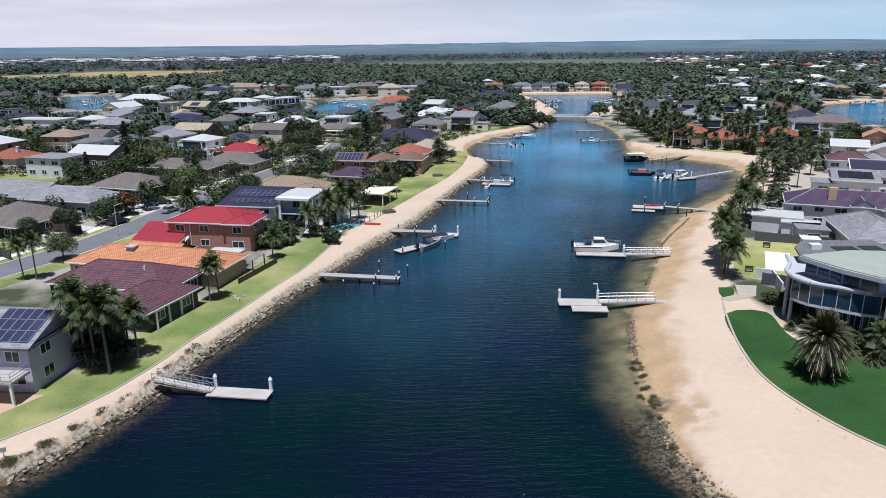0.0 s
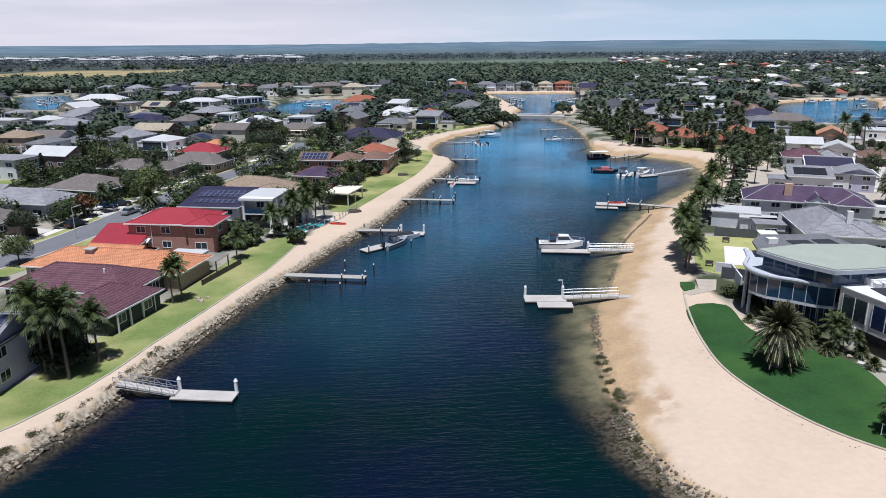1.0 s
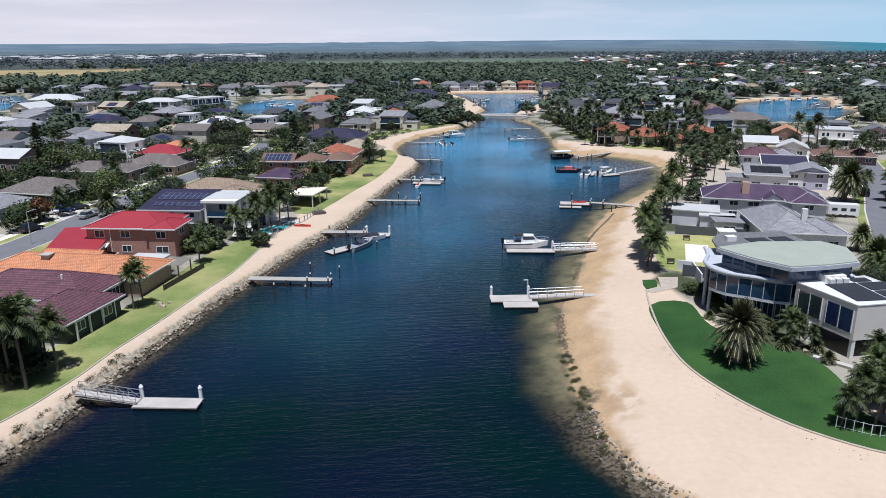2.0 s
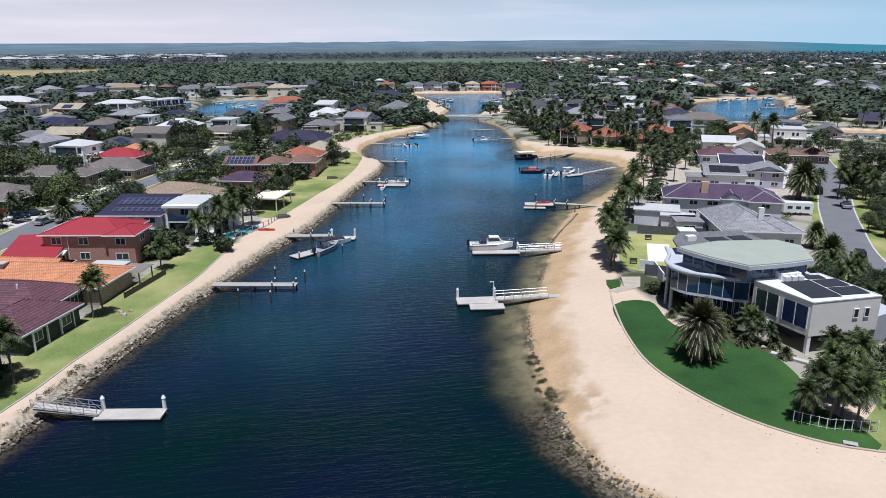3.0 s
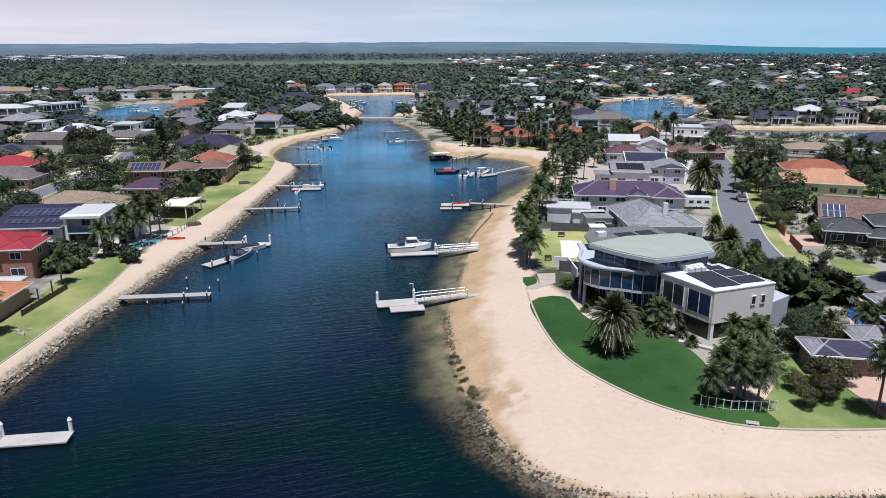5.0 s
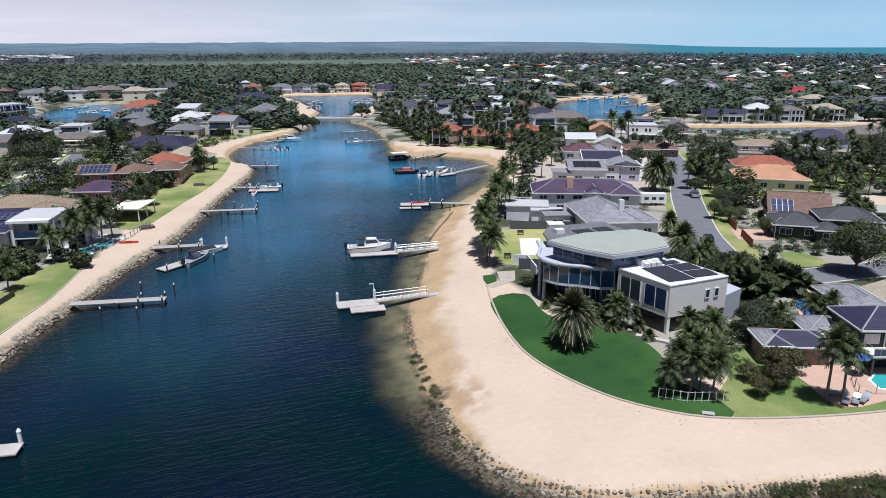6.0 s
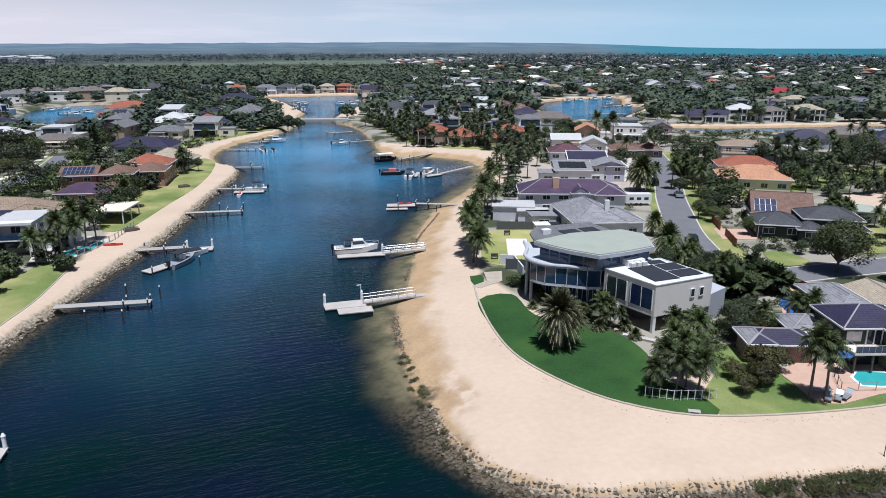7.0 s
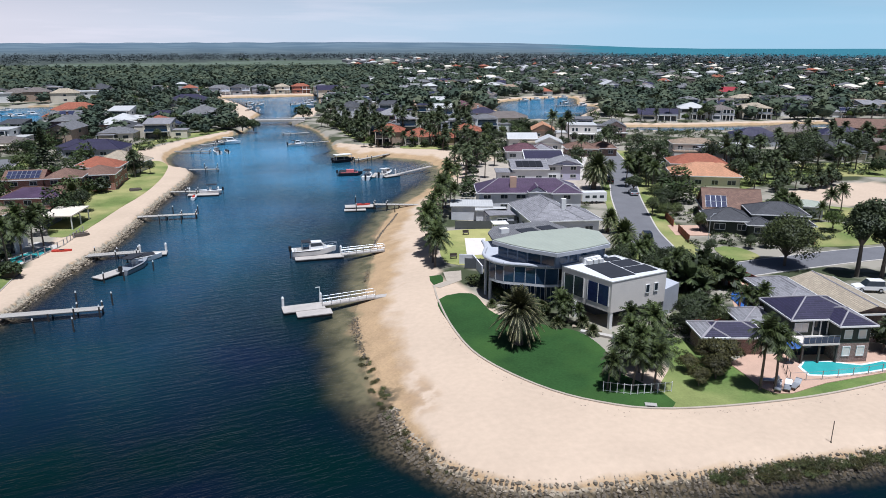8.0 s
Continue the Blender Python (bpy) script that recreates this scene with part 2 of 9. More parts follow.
M = {
    "white": matte("white_paint", (0.74, 0.73, 0.70), 0.6, 0.06),
    "cream": matte("cream_render", (0.68, 0.61, 0.49), 0.85, 0.10),
    "render": matte("grey_render", (0.43, 0.44, 0.47), 0.85, 0.10),
    "pale": matte("pale_grey_render", (0.62, 0.62, 0.64), 0.85, 0.08),
    "lilac": matte("lilac_grey_render", (0.46, 0.44, 0.55), 0.85, 0.10),
    "slate": matte("dark_grey_cladding", (0.085, 0.09, 0.10), 0.7, 0.15),
    "navywall": matte("blue_grey_cladding", (0.13, 0.17, 0.24), 0.6, 0.10),
    "darkwall": matte("dark_green_wall", (0.035, 0.045, 0.035), 0.8, 0.15),
    "brick": bricked("red_brick", (0.31, 0.115, 0.075)),
    "pinkcanvas": matte("faded_red_canvas", (0.55, 0.16, 0.16), 0.85, 0.2),
    "launchgrey": matte("grey_boat_hull", (0.30, 0.31, 0.33), 0.4, 0.1),
    "pinkbrick": bricked("pink_brick", (0.56, 0.38, 0.33)),
    "brown_brick": bricked("brown_brick", (0.17, 0.09, 0.07)),
    "tan_brick": bricked("tan_brick", (0.36, 0.25, 0.17)),
    "r_maroon": tiled("maroon_roof_tile", (0.105, 0.042, 0.055), 2.4, 0.44, joint=3.0),
    "r_orange": tiled("orange_roof_tile", (0.70, 0.29, 0.135), var=0.12),
    "r_peach": tiled("peach_roof_tile", (0.66, 0.33, 0.18), var=0.12),
    "r_terra": tiled("terracotta_roof_tile", (0.40, 0.125, 0.065), var=0.18),
    "r_red": sheeted("red_metal_roof", (0.30, 0.032, 0.042)),
    "r_grey": tiled("grey_roof_tile", (0.215, 0.21, 0.215)),
    "r_brown": tiled("brown_roof_tile", (0.215, 0.180, 0.160)),
    "r_tan": tiled("tan_roof_tile", (0.39, 0.285, 0.195), var=0.16),
    "r_pale": tiled("pale_tan_roof_tile", (0.52, 0.43, 0.31), var=0.14),
    "r_navy": tiled("dark_blue_roof_tile", (0.034, 0.029, 0.060), 1.2, 0.36, rough=0.45, joint=1.9),
    "r_purple": tiled("purple_roof_tile", (0.078, 0.046, 0.085), 1.2, 0.36, rough=0.36, joint=1.6),
    "r_char": tiled("charcoal_roof_tile", (0.085, 0.085, 0.094)),
    "r_white": sheeted("white_metal_roof", (0.52, 0.51, 0.49)),
    "r_sage": sheeted("pale_green_metal_roof", (0.36, 0.38, 0.31)),
    "r_bark": tiled("weathered_brown_tile", (0.24, 0.135, 0.095)),
    # weathered roofs, and the painted sheen on navy roof wings
    "r_frost": tiled("weathered_and_sheen_grey_tile", (0.265, 0.255, 0.265), 1.2, 0.36, joint=1.6),
    "ridge": matte("ridge_mortar", (0.30, 0.28, 0.29), 0.9, 0.15),
    "solar": glassy("solar_glass", (0.040, 0.044, 0.085), 0.2),
    "glass": glassy("window_glass", (0.03, 0.04, 0.05), 0.05),
    "blueglass": glassy("blue_window_glass", (0.025, 0.052, 0.10), 0.05),
    "navyglass": glassy("navy_window_glass", (0.018, 0.028, 0.085), 0.08),
    "alu": matte("grey_metal", (0.45, 0.46, 0.48), 0.4, 0.08, metal=0.6),
    "steel": matte("galvanised_steel", (0.55, 0.56, 0.57), 0.45, 0.1, metal=0.5),
    "timber": matte("weathered_timber", (0.40, 0.37, 0.33), 0.85, 0.25, 1.5),
    "darktimber": matte("dark_timber", (0.07, 0.055, 0.045), 0.85, 0.3, 1.5),
    "redfence": matte("red_timber", (0.22, 0.065, 0.035), 0.85, 0.25, 1.5),
    "edging": matte("tan_edging", (0.40, 0.34, 0.27), 0.9, 0.2, 0.8),
    "concrete": matte("concrete", (0.50, 0.46, 0.41), 0.9, 0.12, 0.5),
    "pontoon": matte("pontoon_deck", (0.43, 0.39, 0.35), 0.8, 0.18, 0.8),
    "float": matte("dark_float", (0.03, 0.03, 0.032), 0.6, 0.2),
    "pile": matte("dark_pile", (0.045, 0.04, 0.036), 0.8, 0.3),
    "asphalt": matte("asphalt", (0.15, 0.147, 0.155), 0.9, 0.16, 0.35),
    "paver": matte("terracotta_paving", (0.50, 0.33, 0.24), 0.9, 0.12, 0.7),
    "pavepale": matte("pale_paving", (0.66, 0.60, 0.53), 0.9, 0.10, 0.7),
    "lawn": turf("green_lawn", (0.150, 0.190, 0.056), (0.32, 0.30, 0.12), 0.49),
    "fresh": turf("fresh_green_lawn", (0.105, 0.165, 0.042), (0.21, 0.235, 0.08), 0.45),
    "lush": turf("lush_green_lawn", (0.026, 0.068, 0.017), (0.046, 0.098, 0.022), 0.55),
    "dry": turf("yellowing_lawn", (0.20, 0.23, 0.07), (0.36, 0.34, 0.13), 0.45),
    "bark": matte("grey_bark", (0.12, 0.098, 0.08), 0.95, 0.3, 2.0, 0.6),
    "leaf": leafy("leaf_green", (0.062, 0.085, 0.030)),
    "leafdark": leafy("leaf_dark_green", (0.036, 0.053, 0.024)),
    "leafbright": leafy("leaf_bright_green", (0.060, 0.098, 0.020)),
    "leafolive": leafy("leaf_olive", (0.052, 0.054, 0.020)),
    "leafrust": leafy("leaf_rust", (0.13, 0.055, 0.025)),
    "frond": leafy("palm_frond", (0.046, 0.068, 0.024), 0.6, 0.6),
    "rib": matte("pale_frond_rib", (0.27, 0.24, 0.12), 0.6, 0.25),
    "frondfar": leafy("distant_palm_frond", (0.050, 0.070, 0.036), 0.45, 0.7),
    "frondgold": leafy("date_palm_frond", (0.046, 0.056, 0.024), 0.7, 0.6),
    # these two greens are lightened and greyed to paint in some distance haze
    "farleaf": woodland("hazed_bushland_green", (0.060, 0.082, 0.054), (0.130, 0.145, 0.088), 0.14),
    "farleaf3": woodland("hazed_dark_bushland_green", (0.042, 0.060, 0.044), (0.094, 0.114, 0.072), 0.14),
    # furthest woods: blue-grey distance haze is mixed into the leaf colour
    "farleaf2": woodland("hazed_distant_bushland", (0.062, 0.076, 0.084), (0.105, 0.122, 0.118)),
    "midleaf": woodland("garden_tree_green", (0.030, 0.046, 0.020), (0.075, 0.098, 0.034), 0.3),
    "cream_white": matte("cream_white_render", (0.68, 0.63, 0.57), 0.8, 0.06),
    "rock": matte("pale_rock", (0.36, 0.295, 0.215), 0.9, 0.4, 1.2, 0.8),
    "rockdark": matte("wet_dark_rock", (0.115, 0.092, 0.064), 0.7, 0.35, 1.2, 0.8),
    "hull": matte("white_gelcoat", (0.78, 0.77, 0.75), 0.25, 0.04, 0.5, 0.0),
    "canvas": matte("dark_canvas", (0.02, 0.022, 0.03), 0.9, 0.2),
    "red": matte("red_plastic", (0.55, 0.05, 0.03), 0.5, 0.1),
    "blue": matte("blue_cover", (0.03, 0.10, 0.32), 0.6, 0.15),
    "black": matte("black_plastic", (0.015, 0.015, 0.017), 0.5, 0.15),
    "carpaint": matte("dark_car_paint", (0.03, 0.032, 0.04), 0.25, 0.05, 0.5, 0.0, 0.3),
    "silver": matte("silver_car_paint", (0.45, 0.46, 0.48), 0.3, 0.05, 0.5, 0.0, 0.4),
    "bluecar": matte("blue_car_paint", (0.05, 0.08, 0.25), 0.25, 0.05, 0.5, 0.0, 0.3),
    "tyre": matte("tyre_rubber", (0.02, 0.02, 0.02), 0.9, 0.1),
}


# ---------------------------------------------------------------- mesh helpers
class Build:
    """Collects faces of one mesh, with u and v in metres."""

    def __init__(self):
        self.v, self.f, self.uv, self.smooth = [], [], [], False

    def face(self, pts, uv=None):
        i = len(self.v)
        self.v += [tuple(p) for p in pts]
        self.f.append(tuple(range(i, i + len(pts))))
        if uv is None:
            a, b = Vector(pts[0]), Vector(pts[1])
            ux = (b - a).normalized()
            nrm = (b - a).cross(Vector(pts[-1]) - a).normalized()
            vy = nrm.cross(ux)
            uv = [((Vector(p) - a).dot(ux), (Vector(p) - a).dot(vy)) for p in pts]
        self.uv += uv
        return self

    def box(self, x0, x1, y0, y1, z0, z1):
        p = [(x, y, z) for z in (z0, z1) for x, y in ((x0, y0), (x1, y0), (x1, y1), (x0, y1))]
        for q in ((0, 1, 5, 4), (1, 2, 6, 5), (2, 3, 7, 6), (3, 0, 4, 7), (4, 5, 6, 7), (3, 2, 1, 0)):
            self.face([p[k] for k in q])
        return self

    def bar(self, a, b, r, r2=None, n=6):
        """A round bar from a to b."""
        a, b = Vector(a), Vector(b)
        r2 = r if r2 is None else r2
        w = (b - a).normalized()
        s = w.orthogonal().normalized()
        q = w.cross(s)
        ring = [(math.cos(2 * math.pi * k / n), math.sin(2 * math.pi * k / n)) for k in range(n)]
        lo = [a + (s * c + q * d) * r for c, d in ring]
        hi = [b + (s * c + q * d) * r2 for c, d in ring]
        for k in range(n):
            self.face([lo[k], lo[(k + 1) % n], hi[(k + 1) % n], hi[k]])
        self.face(hi)
        self.face(lo[::-1])
        return self

    def prism(self, pts, z0, z1):
        """An upright prism over a counter-clockwise outline."""
        n = len(pts)
        self.face([(x, y, z1) for x, y in pts])
        self.face([(x, y, z0) for x, y in pts[::-1]])
        for k in range(n):
            (a, b), (c, d) = pts[k], pts[(k + 1) % n]
            self.face([(a, b, z0), (c, d, z0), (c, d, z1), (a, b, z1)])
        return self

    def mesh(self, name, material):
        me = bpy.data.meshes.new(name)
        me.from_pydata(self.v, [], self.f)
        layer = me.uv_layers.new(name="UVMap")
        layer.data.foreach_set("uv", np.array(self.uv, dtype=np.float32).ravel())
        me.materials.append(material)
        return me


def part(name, shape, material, parent=None, label=""):
    me = shape.mesh(name, material) if isinstance(shape, Build) else shape
    ob = new(name, me)
    if parent is not None:
        ob.parent = parent
    if label:
        ob["label"] = label
    return ob


def thing(name, label, category, m, group="", kind=""):
    ob = new(name)
    ob.empty_display_size = 0.5
    ob.matrix_world = m
    return tagged(ob, label, category, group, kind)


def soup(name, quads, material, out=None, blend=0.55):
    """A mesh of many loose faces, given as an array (n, corners, 3). With out, the way each face looks out of its
    crown, the faces are turned that way and shade softly with the crown's rounding."""
    quads = np.asarray(quads, dtype=np.float32)
    n, k = quads.shape[:2]
    if out is not None:
        flat = np.cross(quads[:, 1] - quads[:, 0], quads[:, 2] - quads[:, 0])
        flat /= np.linalg.norm(flat, axis=1)[:, None] + 1e-9
        back = np.einsum("ij,ij->i", flat, out) < 0
        quads[back] = quads[back][:, ::-1]
        flat[back] *= -1
        soft = flat * blend + out
    me = bpy.data.meshes.new(name)
    me.vertices.add(k * n)
    me.vertices.foreach_set("co", quads.ravel())
    me.loops.add(k * n)
    me.loops.foreach_set("vertex_index", np.arange(k * n, dtype=np.int32))
    me.polygons.add(n)
    me.polygons.foreach_set("loop_start", np.arange(0, k * n, k, dtype=np.int32))
    me.update(calc_edges=True)
    me.validate()
    if out is not None:
        soft /= np.linalg.norm(soft, axis=1)[:, None] + 1e-9
        me.normals_split_custom_set(np.repeat(soft, k, axis=0).tolist())
    me.materials.append(material)
    return me


def leaf_quads(rng, centres, sizes, up=0.5):
    """One three-cornered leaf clump round each centre, turned at random."""
    n = len(centres)
    nrm = rng.normal(size=(n, 3))
    nrm[:, 2] = np.abs(nrm[:, 2]) + up
    nrm /= np.linalg.norm(nrm, axis=1)[:, None]
    a = np.cross(nrm, rng.normal(size=(n, 3)))
    a /= np.linalg.norm(a, axis=1)[:, None] + 1e-9
    b = np.cross(nrm, a)
    s = np.asarray(sizes).reshape(n, 1)
    k = rng.uniform(0.65, 1.35, size=(n, 3, 1))
    c = np.asarray(centres)
    return np.stack([c - a * s * k[:, 0], c + (a * 0.5 - b * 0.75) * s * k[:, 1], c + (a * 0.5 + b * 0.75) * s * k[:, 2]], axis=1)


def smooth_line(pts, step=1.5, closed=False):
    """A Catmull-Rom line through the points."""
    p = [np.array(q, float) for q in pts]
    out, n = [], len(p)
    for i in range(n if closed else n - 1):
        a, b = p[(i - 1) % n] if closed or i else p[0], p[i]
        c, d = p[(i + 1) % n], p[(i + 2) % n] if closed or i + 2 < n else p[-1]
        m = max(1, int(np.linalg.norm(c - b) / step))
        for k in range(m):
            u = k / m
            out.append(0.5 * (2 * b + (c - a) * u + (2 * a - 5 * b + 4 * c - d) * u * u + (3 * b - a - 3 * c + d) * u ** 3))
    if not closed:
        out.append(p[-1])
    return np.array(out)
# ---------------------------------------------------------------- land and water
LZ = 1.5                                               # the land's height over the water

left_shore = [(-46, 40), (-38.9, 52.5), (-36.3, 56.9), (-32.6, 67.1), (-30.2, 77.7), (-27.4, 86.5), (-23.6, 99.8), (-20.2, 107.8),
              (-14.0, 126), (-6.7, 143.3), (1.9, 175.1), (12.4, 205.6), (14.4, 220.1), (9.7, 234.7), (9.8, 258.1), (21.1, 285.7),
              (40.0, 312.3), (53, 345)]
left_shore = [(x + 1.0, y - 0.35) if y < 200 else (x, y) for x, y in left_shore]   # foot of the rock bank
pool_shore = [(57.8, 376.9), (65.9, 403.2), (66, 475), (60, 545), (135, 540), (110, 440), (88, 401.3), (78.3, 374.8)]
right_shore = [(71.6, 343.5), (76.0, 320.6), (71.9, 276.4), (66.7, 245.5), (68.3, 229), (78.0, 226.6), (87.8, 212), (83, 187.5),
               (68.0, 165.8), (54.3, 149.6), (45.8, 134.7), (41.3, 126.1), (36.1, 112.1), (31.8, 100.7), (26, 89), (22.4, 75),
               (20.8, 61), (20.2, 54.0), (22, 47.6), (26, 42.8), (32.4, 40.0), (41, 37.8), (52, 35.2), (63, 33.0), (90, 29.5)]
canal = np.vstack([smooth_line(left_shore, 3), np.array(pool_shore), smooth_line(right_shore, 3), np.array([(160, 24), (160, -300), (-160, -300), (-160, 26), (-70, 30)])])
pond = smooth_line([(-83.5, 414), (-80, 494), (-41, 505), (-38, 426), (-50, 388), (-70, 388)], 4, True)
pond_far = smooth_line([(-298, 557), (-269, 579), (-208, 452), (-231, 439)], 6, True)
bay = smooth_line([(186, 335), (230, 425), (300, 442), (268, 384), (272, 366), (232, 327), (206, 305), (189, 312)], 4, True)
side_canal = np.array([(196, 262), (216, 268), (240, 257), (300, 244), (420, 205), (420, 188), (300, 222), (246, 231), (215, 241)], float)
marina = np.array([(-190, 205), (-112, 190), (-104, 174), (-112, 163), (-200, 150)], float)
WATERS = [canal, pond, pond_far, bay, side_canal, marina]


def inside(poly, x, y):
    hit = np.zeros(x.shape, bool)
    a, b = poly, np.roll(poly, -1, axis=0)
    for (x0, y0), (x1, y1) in zip(a, b):
        if y0 != y1:
            hit ^= ((y0 > y) != (y1 > y)) & (x < (x1 - x0) * (y - y0) / (y1 - y0) + x0)
    return hit


def edge_distance(poly, x, y, closed=True):
    best = np.full(x.shape, 1e9)
    ends = np.roll(poly, -1, axis=0) if closed else poly[1:]
    for (x0, y0), (x1, y1) in zip(poly, ends):
        dx, dy = x1 - x0, y1 - y0
        u = np.clip(((x - x0) * dx + (y - y0) * dy) / max(dx * dx + dy * dy, 1e-9), 0, 1)
        best = np.minimum(best, (x - x0 - u * dx) ** 2 + (y - y0 - u * dy) ** 2)
    return np.sqrt(best)


def shore(x, y):
    """Metres from the nearest water's edge: positive on land."""
    best = np.full(x.shape, 1e9)
    for poly in WATERS:
        d = edge_distance(poly, x, y)
        best = np.minimum(best, np.where(inside(poly, x, y), -d, d))
    return best


NSX, NSY = np.arange(-400, 701, 2.0), np.arange(-40, 801, 2.0)
NEAR = shore(*np.meshgrid(NSX, NSY))


def near_shore(x, y):
    """The same, read from a grid of 2 m; far off there is no water."""
    i, j = int(round((x + 400) / 2)), int(round((y + 40) / 2))
    return float(NEAR[j, i]) if 0 <= i < len(NSX) and 0 <= j < len(NSY) else 500.0


right_line = smooth_line(right_shore[4:20], 4)
soft_line = smooth_line(right_shore[5:17], 4)


def steps(spans):
    out = [spans[0][0]]
    for lo, hi, s in spans:
        n = max(1, round((hi - lo) / s))
        out += list(lo + (hi - lo) * (np.arange(n) + 1) / n)
    return np.array(out)


def growing(lo, hi, first, ratio):
    out, s = [lo], first
    while out[-1] < hi:
        out.append(out[-1] + s)
        s *= ratio
    out[-1] = hi
    return out


gx = steps([(-320, -70, 5), (-70, 135, 1.3), (135, 440, 5)])
gx = np.array([-v for v in growing(320, 4900, 8, 1.22)[:0:-1]] + list(gx) + growing(440, 4900, 8, 1.22)[1:])
gy = steps([(-60, 25, 6), (25, 270, 1.3), (270, 590, 4)])
gy = np.array([-v for v in growing(60, 3000, 12, 1.4)[:0:-1]] + list(gy) + growing(590, 4900, 8, 1.12)[1:])
X, Y = np.meshgrid(gx, gy)
D = shore(X, Y)
beach = np.clip(1 - edge_distance(soft_line, X, Y, False) / 25, 0, 1) > 0
width = np.where(beach, np.interp(Y, [52, 68], [2.4, 9.0]), np.where(edge_distance(smooth_line(left_shore[:13], 3), X, Y, False) < 6, 1.1, 2.4))
up = np.clip(D / width, 0, 1)
Z = np.where(D > 0, LZ * up * (1.6 - 0.6 * up), np.maximum(D * np.where(beach, 0.16, 0.4), -2.6))
R, AZ = np.hypot(X, Y), np.degrees(np.arctan2(X, Y))
ridge_el = np.interp(AZ, [-60, -32, -9, 14, 25, 32, 36, 42, 90], [0.18, 0.22, 0.22, 0.34, 0.34, 0.22, 0.05, -0.19, -0.19])
far_z = 36 + 4700 * np.tan(np.radians(ridge_el)) * (1 + 0.06 * np.sin(AZ * 1.7) + 0.04 * np.sin(AZ * 4.1))
Z = np.where(R > 2400, LZ + (far_z - LZ) * np.clip((R - 2400) / 2300, 0, 1) ** 1.3, Z)
far_rand = np.random.RandomState(3)
Z += np.where((R > 600) & (R < 2400), far_rand.uniform(-0.4, 0.4, X.shape), 0)

ny, nx = X.shape
idx = np.arange(nx * ny).reshape(ny, nx)
quads = np.stack([idx[:-1, :-1], idx[:-1, 1:], idx[1:, 1:], idx[1:, :-1]], axis=-1).reshape(-1, 4)


def ground_z(x, y):
    """The ground's height at a place, between the grid's points."""
    i, j = min(max(np.searchsorted(gx, x) - 1, 0), nx - 2), min(max(np.searchsorted(gy, y) - 1, 0), ny - 2)
    u, v = (x - gx[i]) / (gx[i + 1] - gx[i]), (y - gy[j]) / (gy[j + 1] - gy[j])
    return float((Z[j, i] * (1 - u) + Z[j, i + 1] * u) * (1 - v) + (Z[j + 1, i] * (1 - u) + Z[j + 1, i + 1] * u) * v)


def sheet(name, x, y, z, faces):
    me = bpy.data.meshes.new(name)
    me.vertices.add(x.size)
    me.vertices.foreach_set("co", np.stack([x.ravel(), y.ravel(), z.ravel()], 1).astype(np.float32).ravel())
    me.loops.add(faces.size)
    me.loops.foreach_set("vertex_index", faces.astype(np.int32).ravel())
    me.polygons.add(len(faces))
    me.polygons.foreach_set("loop_start", np.arange(0, faces.size, 4, dtype=np.int32))
    me.polygons.foreach_set("use_smooth", np.ones(len(faces), dtype=bool))
    me.update(calc_edges=True)
    return me


def give(me, name, values):
    me.attributes.new(name, "FLOAT", "POINT").data.foreach_set("value", np.asarray(values, dtype=np.float32).ravel())


# where the ground is sand, open paddock, wet or far wood
left_path = [(-60, 20), (-42.5, 53), (-40.9, 56.3), (-38.2, 63.1), (-35.5, 71.4), (-32.6, 79.2), (-29.5, 87.7), (-25.5, 104.6), (-20.1, 122.6),
             (-17.1, 142.2), (-11.6, 168.6), (-5.5, 201.2), (3.1, 222), (0, 240), (-2, 262), (18, 292), (40, 318), (40, 200), (0, 120), (-20, 60), (-30, 20)]
right_sand = [(20, 20), (20, 100), (60, 190), (60, 250), (68, 262), (84, 240), (112, 214), (106, 196), (92, 186), (84, 172), (72, 158), (57, 133), (52, 118), (45.5, 104), (42.5, 97), (44, 80),
              (44, 60), (60, 50), (75, 46), (96, 46), (96, 20)]
sandy = np.maximum(inside(np.array(left_path, float), X, Y), inside(np.array(right_sand, float), X, Y)).astype(float)
sandy = np.maximum(sandy, (D < 11) & (Y > 365) & (X > 40) & (X < 150))
for poly, reach in ((bay, 5), (side_canal, 4)):
    sandy = np.maximum(sandy, (edge_distance(poly, X, Y) < reach) & (Y > 120))
sandy = np.maximum(sandy, inside(np.array([(140, 116), (150, 122), (178, 124), (190, 112), (168, 105), (150, 104)], float), X, Y))
sandy = np.maximum(sandy, (D < 0.3) & (X > -60))
paddock = inside(np.array([(-760, 700), (-560, 1180), (-230, 1180), (-290, 740)], float), X, Y).astype(float)
flats = inside(np.array([(-330, 1240), (-100, 1750), (900, 1900), (380, 1080), (60, 1150)], float), X, Y).astype(float)
sea = ((AZ > 32.5 + 0.0012 * (4700 - R)) & (R > 2500) & (Y > 0)).astype(float)
ground_me = sheet("ground", X, Y, Z, quads)
for nm, val in (("sand", sandy.astype(float)), ("paddock", paddock), ("flats", flats), ("sea", sea), ("height", Z),
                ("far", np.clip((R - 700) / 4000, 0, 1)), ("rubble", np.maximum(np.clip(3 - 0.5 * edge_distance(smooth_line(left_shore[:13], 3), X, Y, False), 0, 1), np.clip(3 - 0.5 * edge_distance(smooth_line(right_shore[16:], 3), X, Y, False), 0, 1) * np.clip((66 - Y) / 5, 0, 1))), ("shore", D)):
    give(ground_me, nm, val)


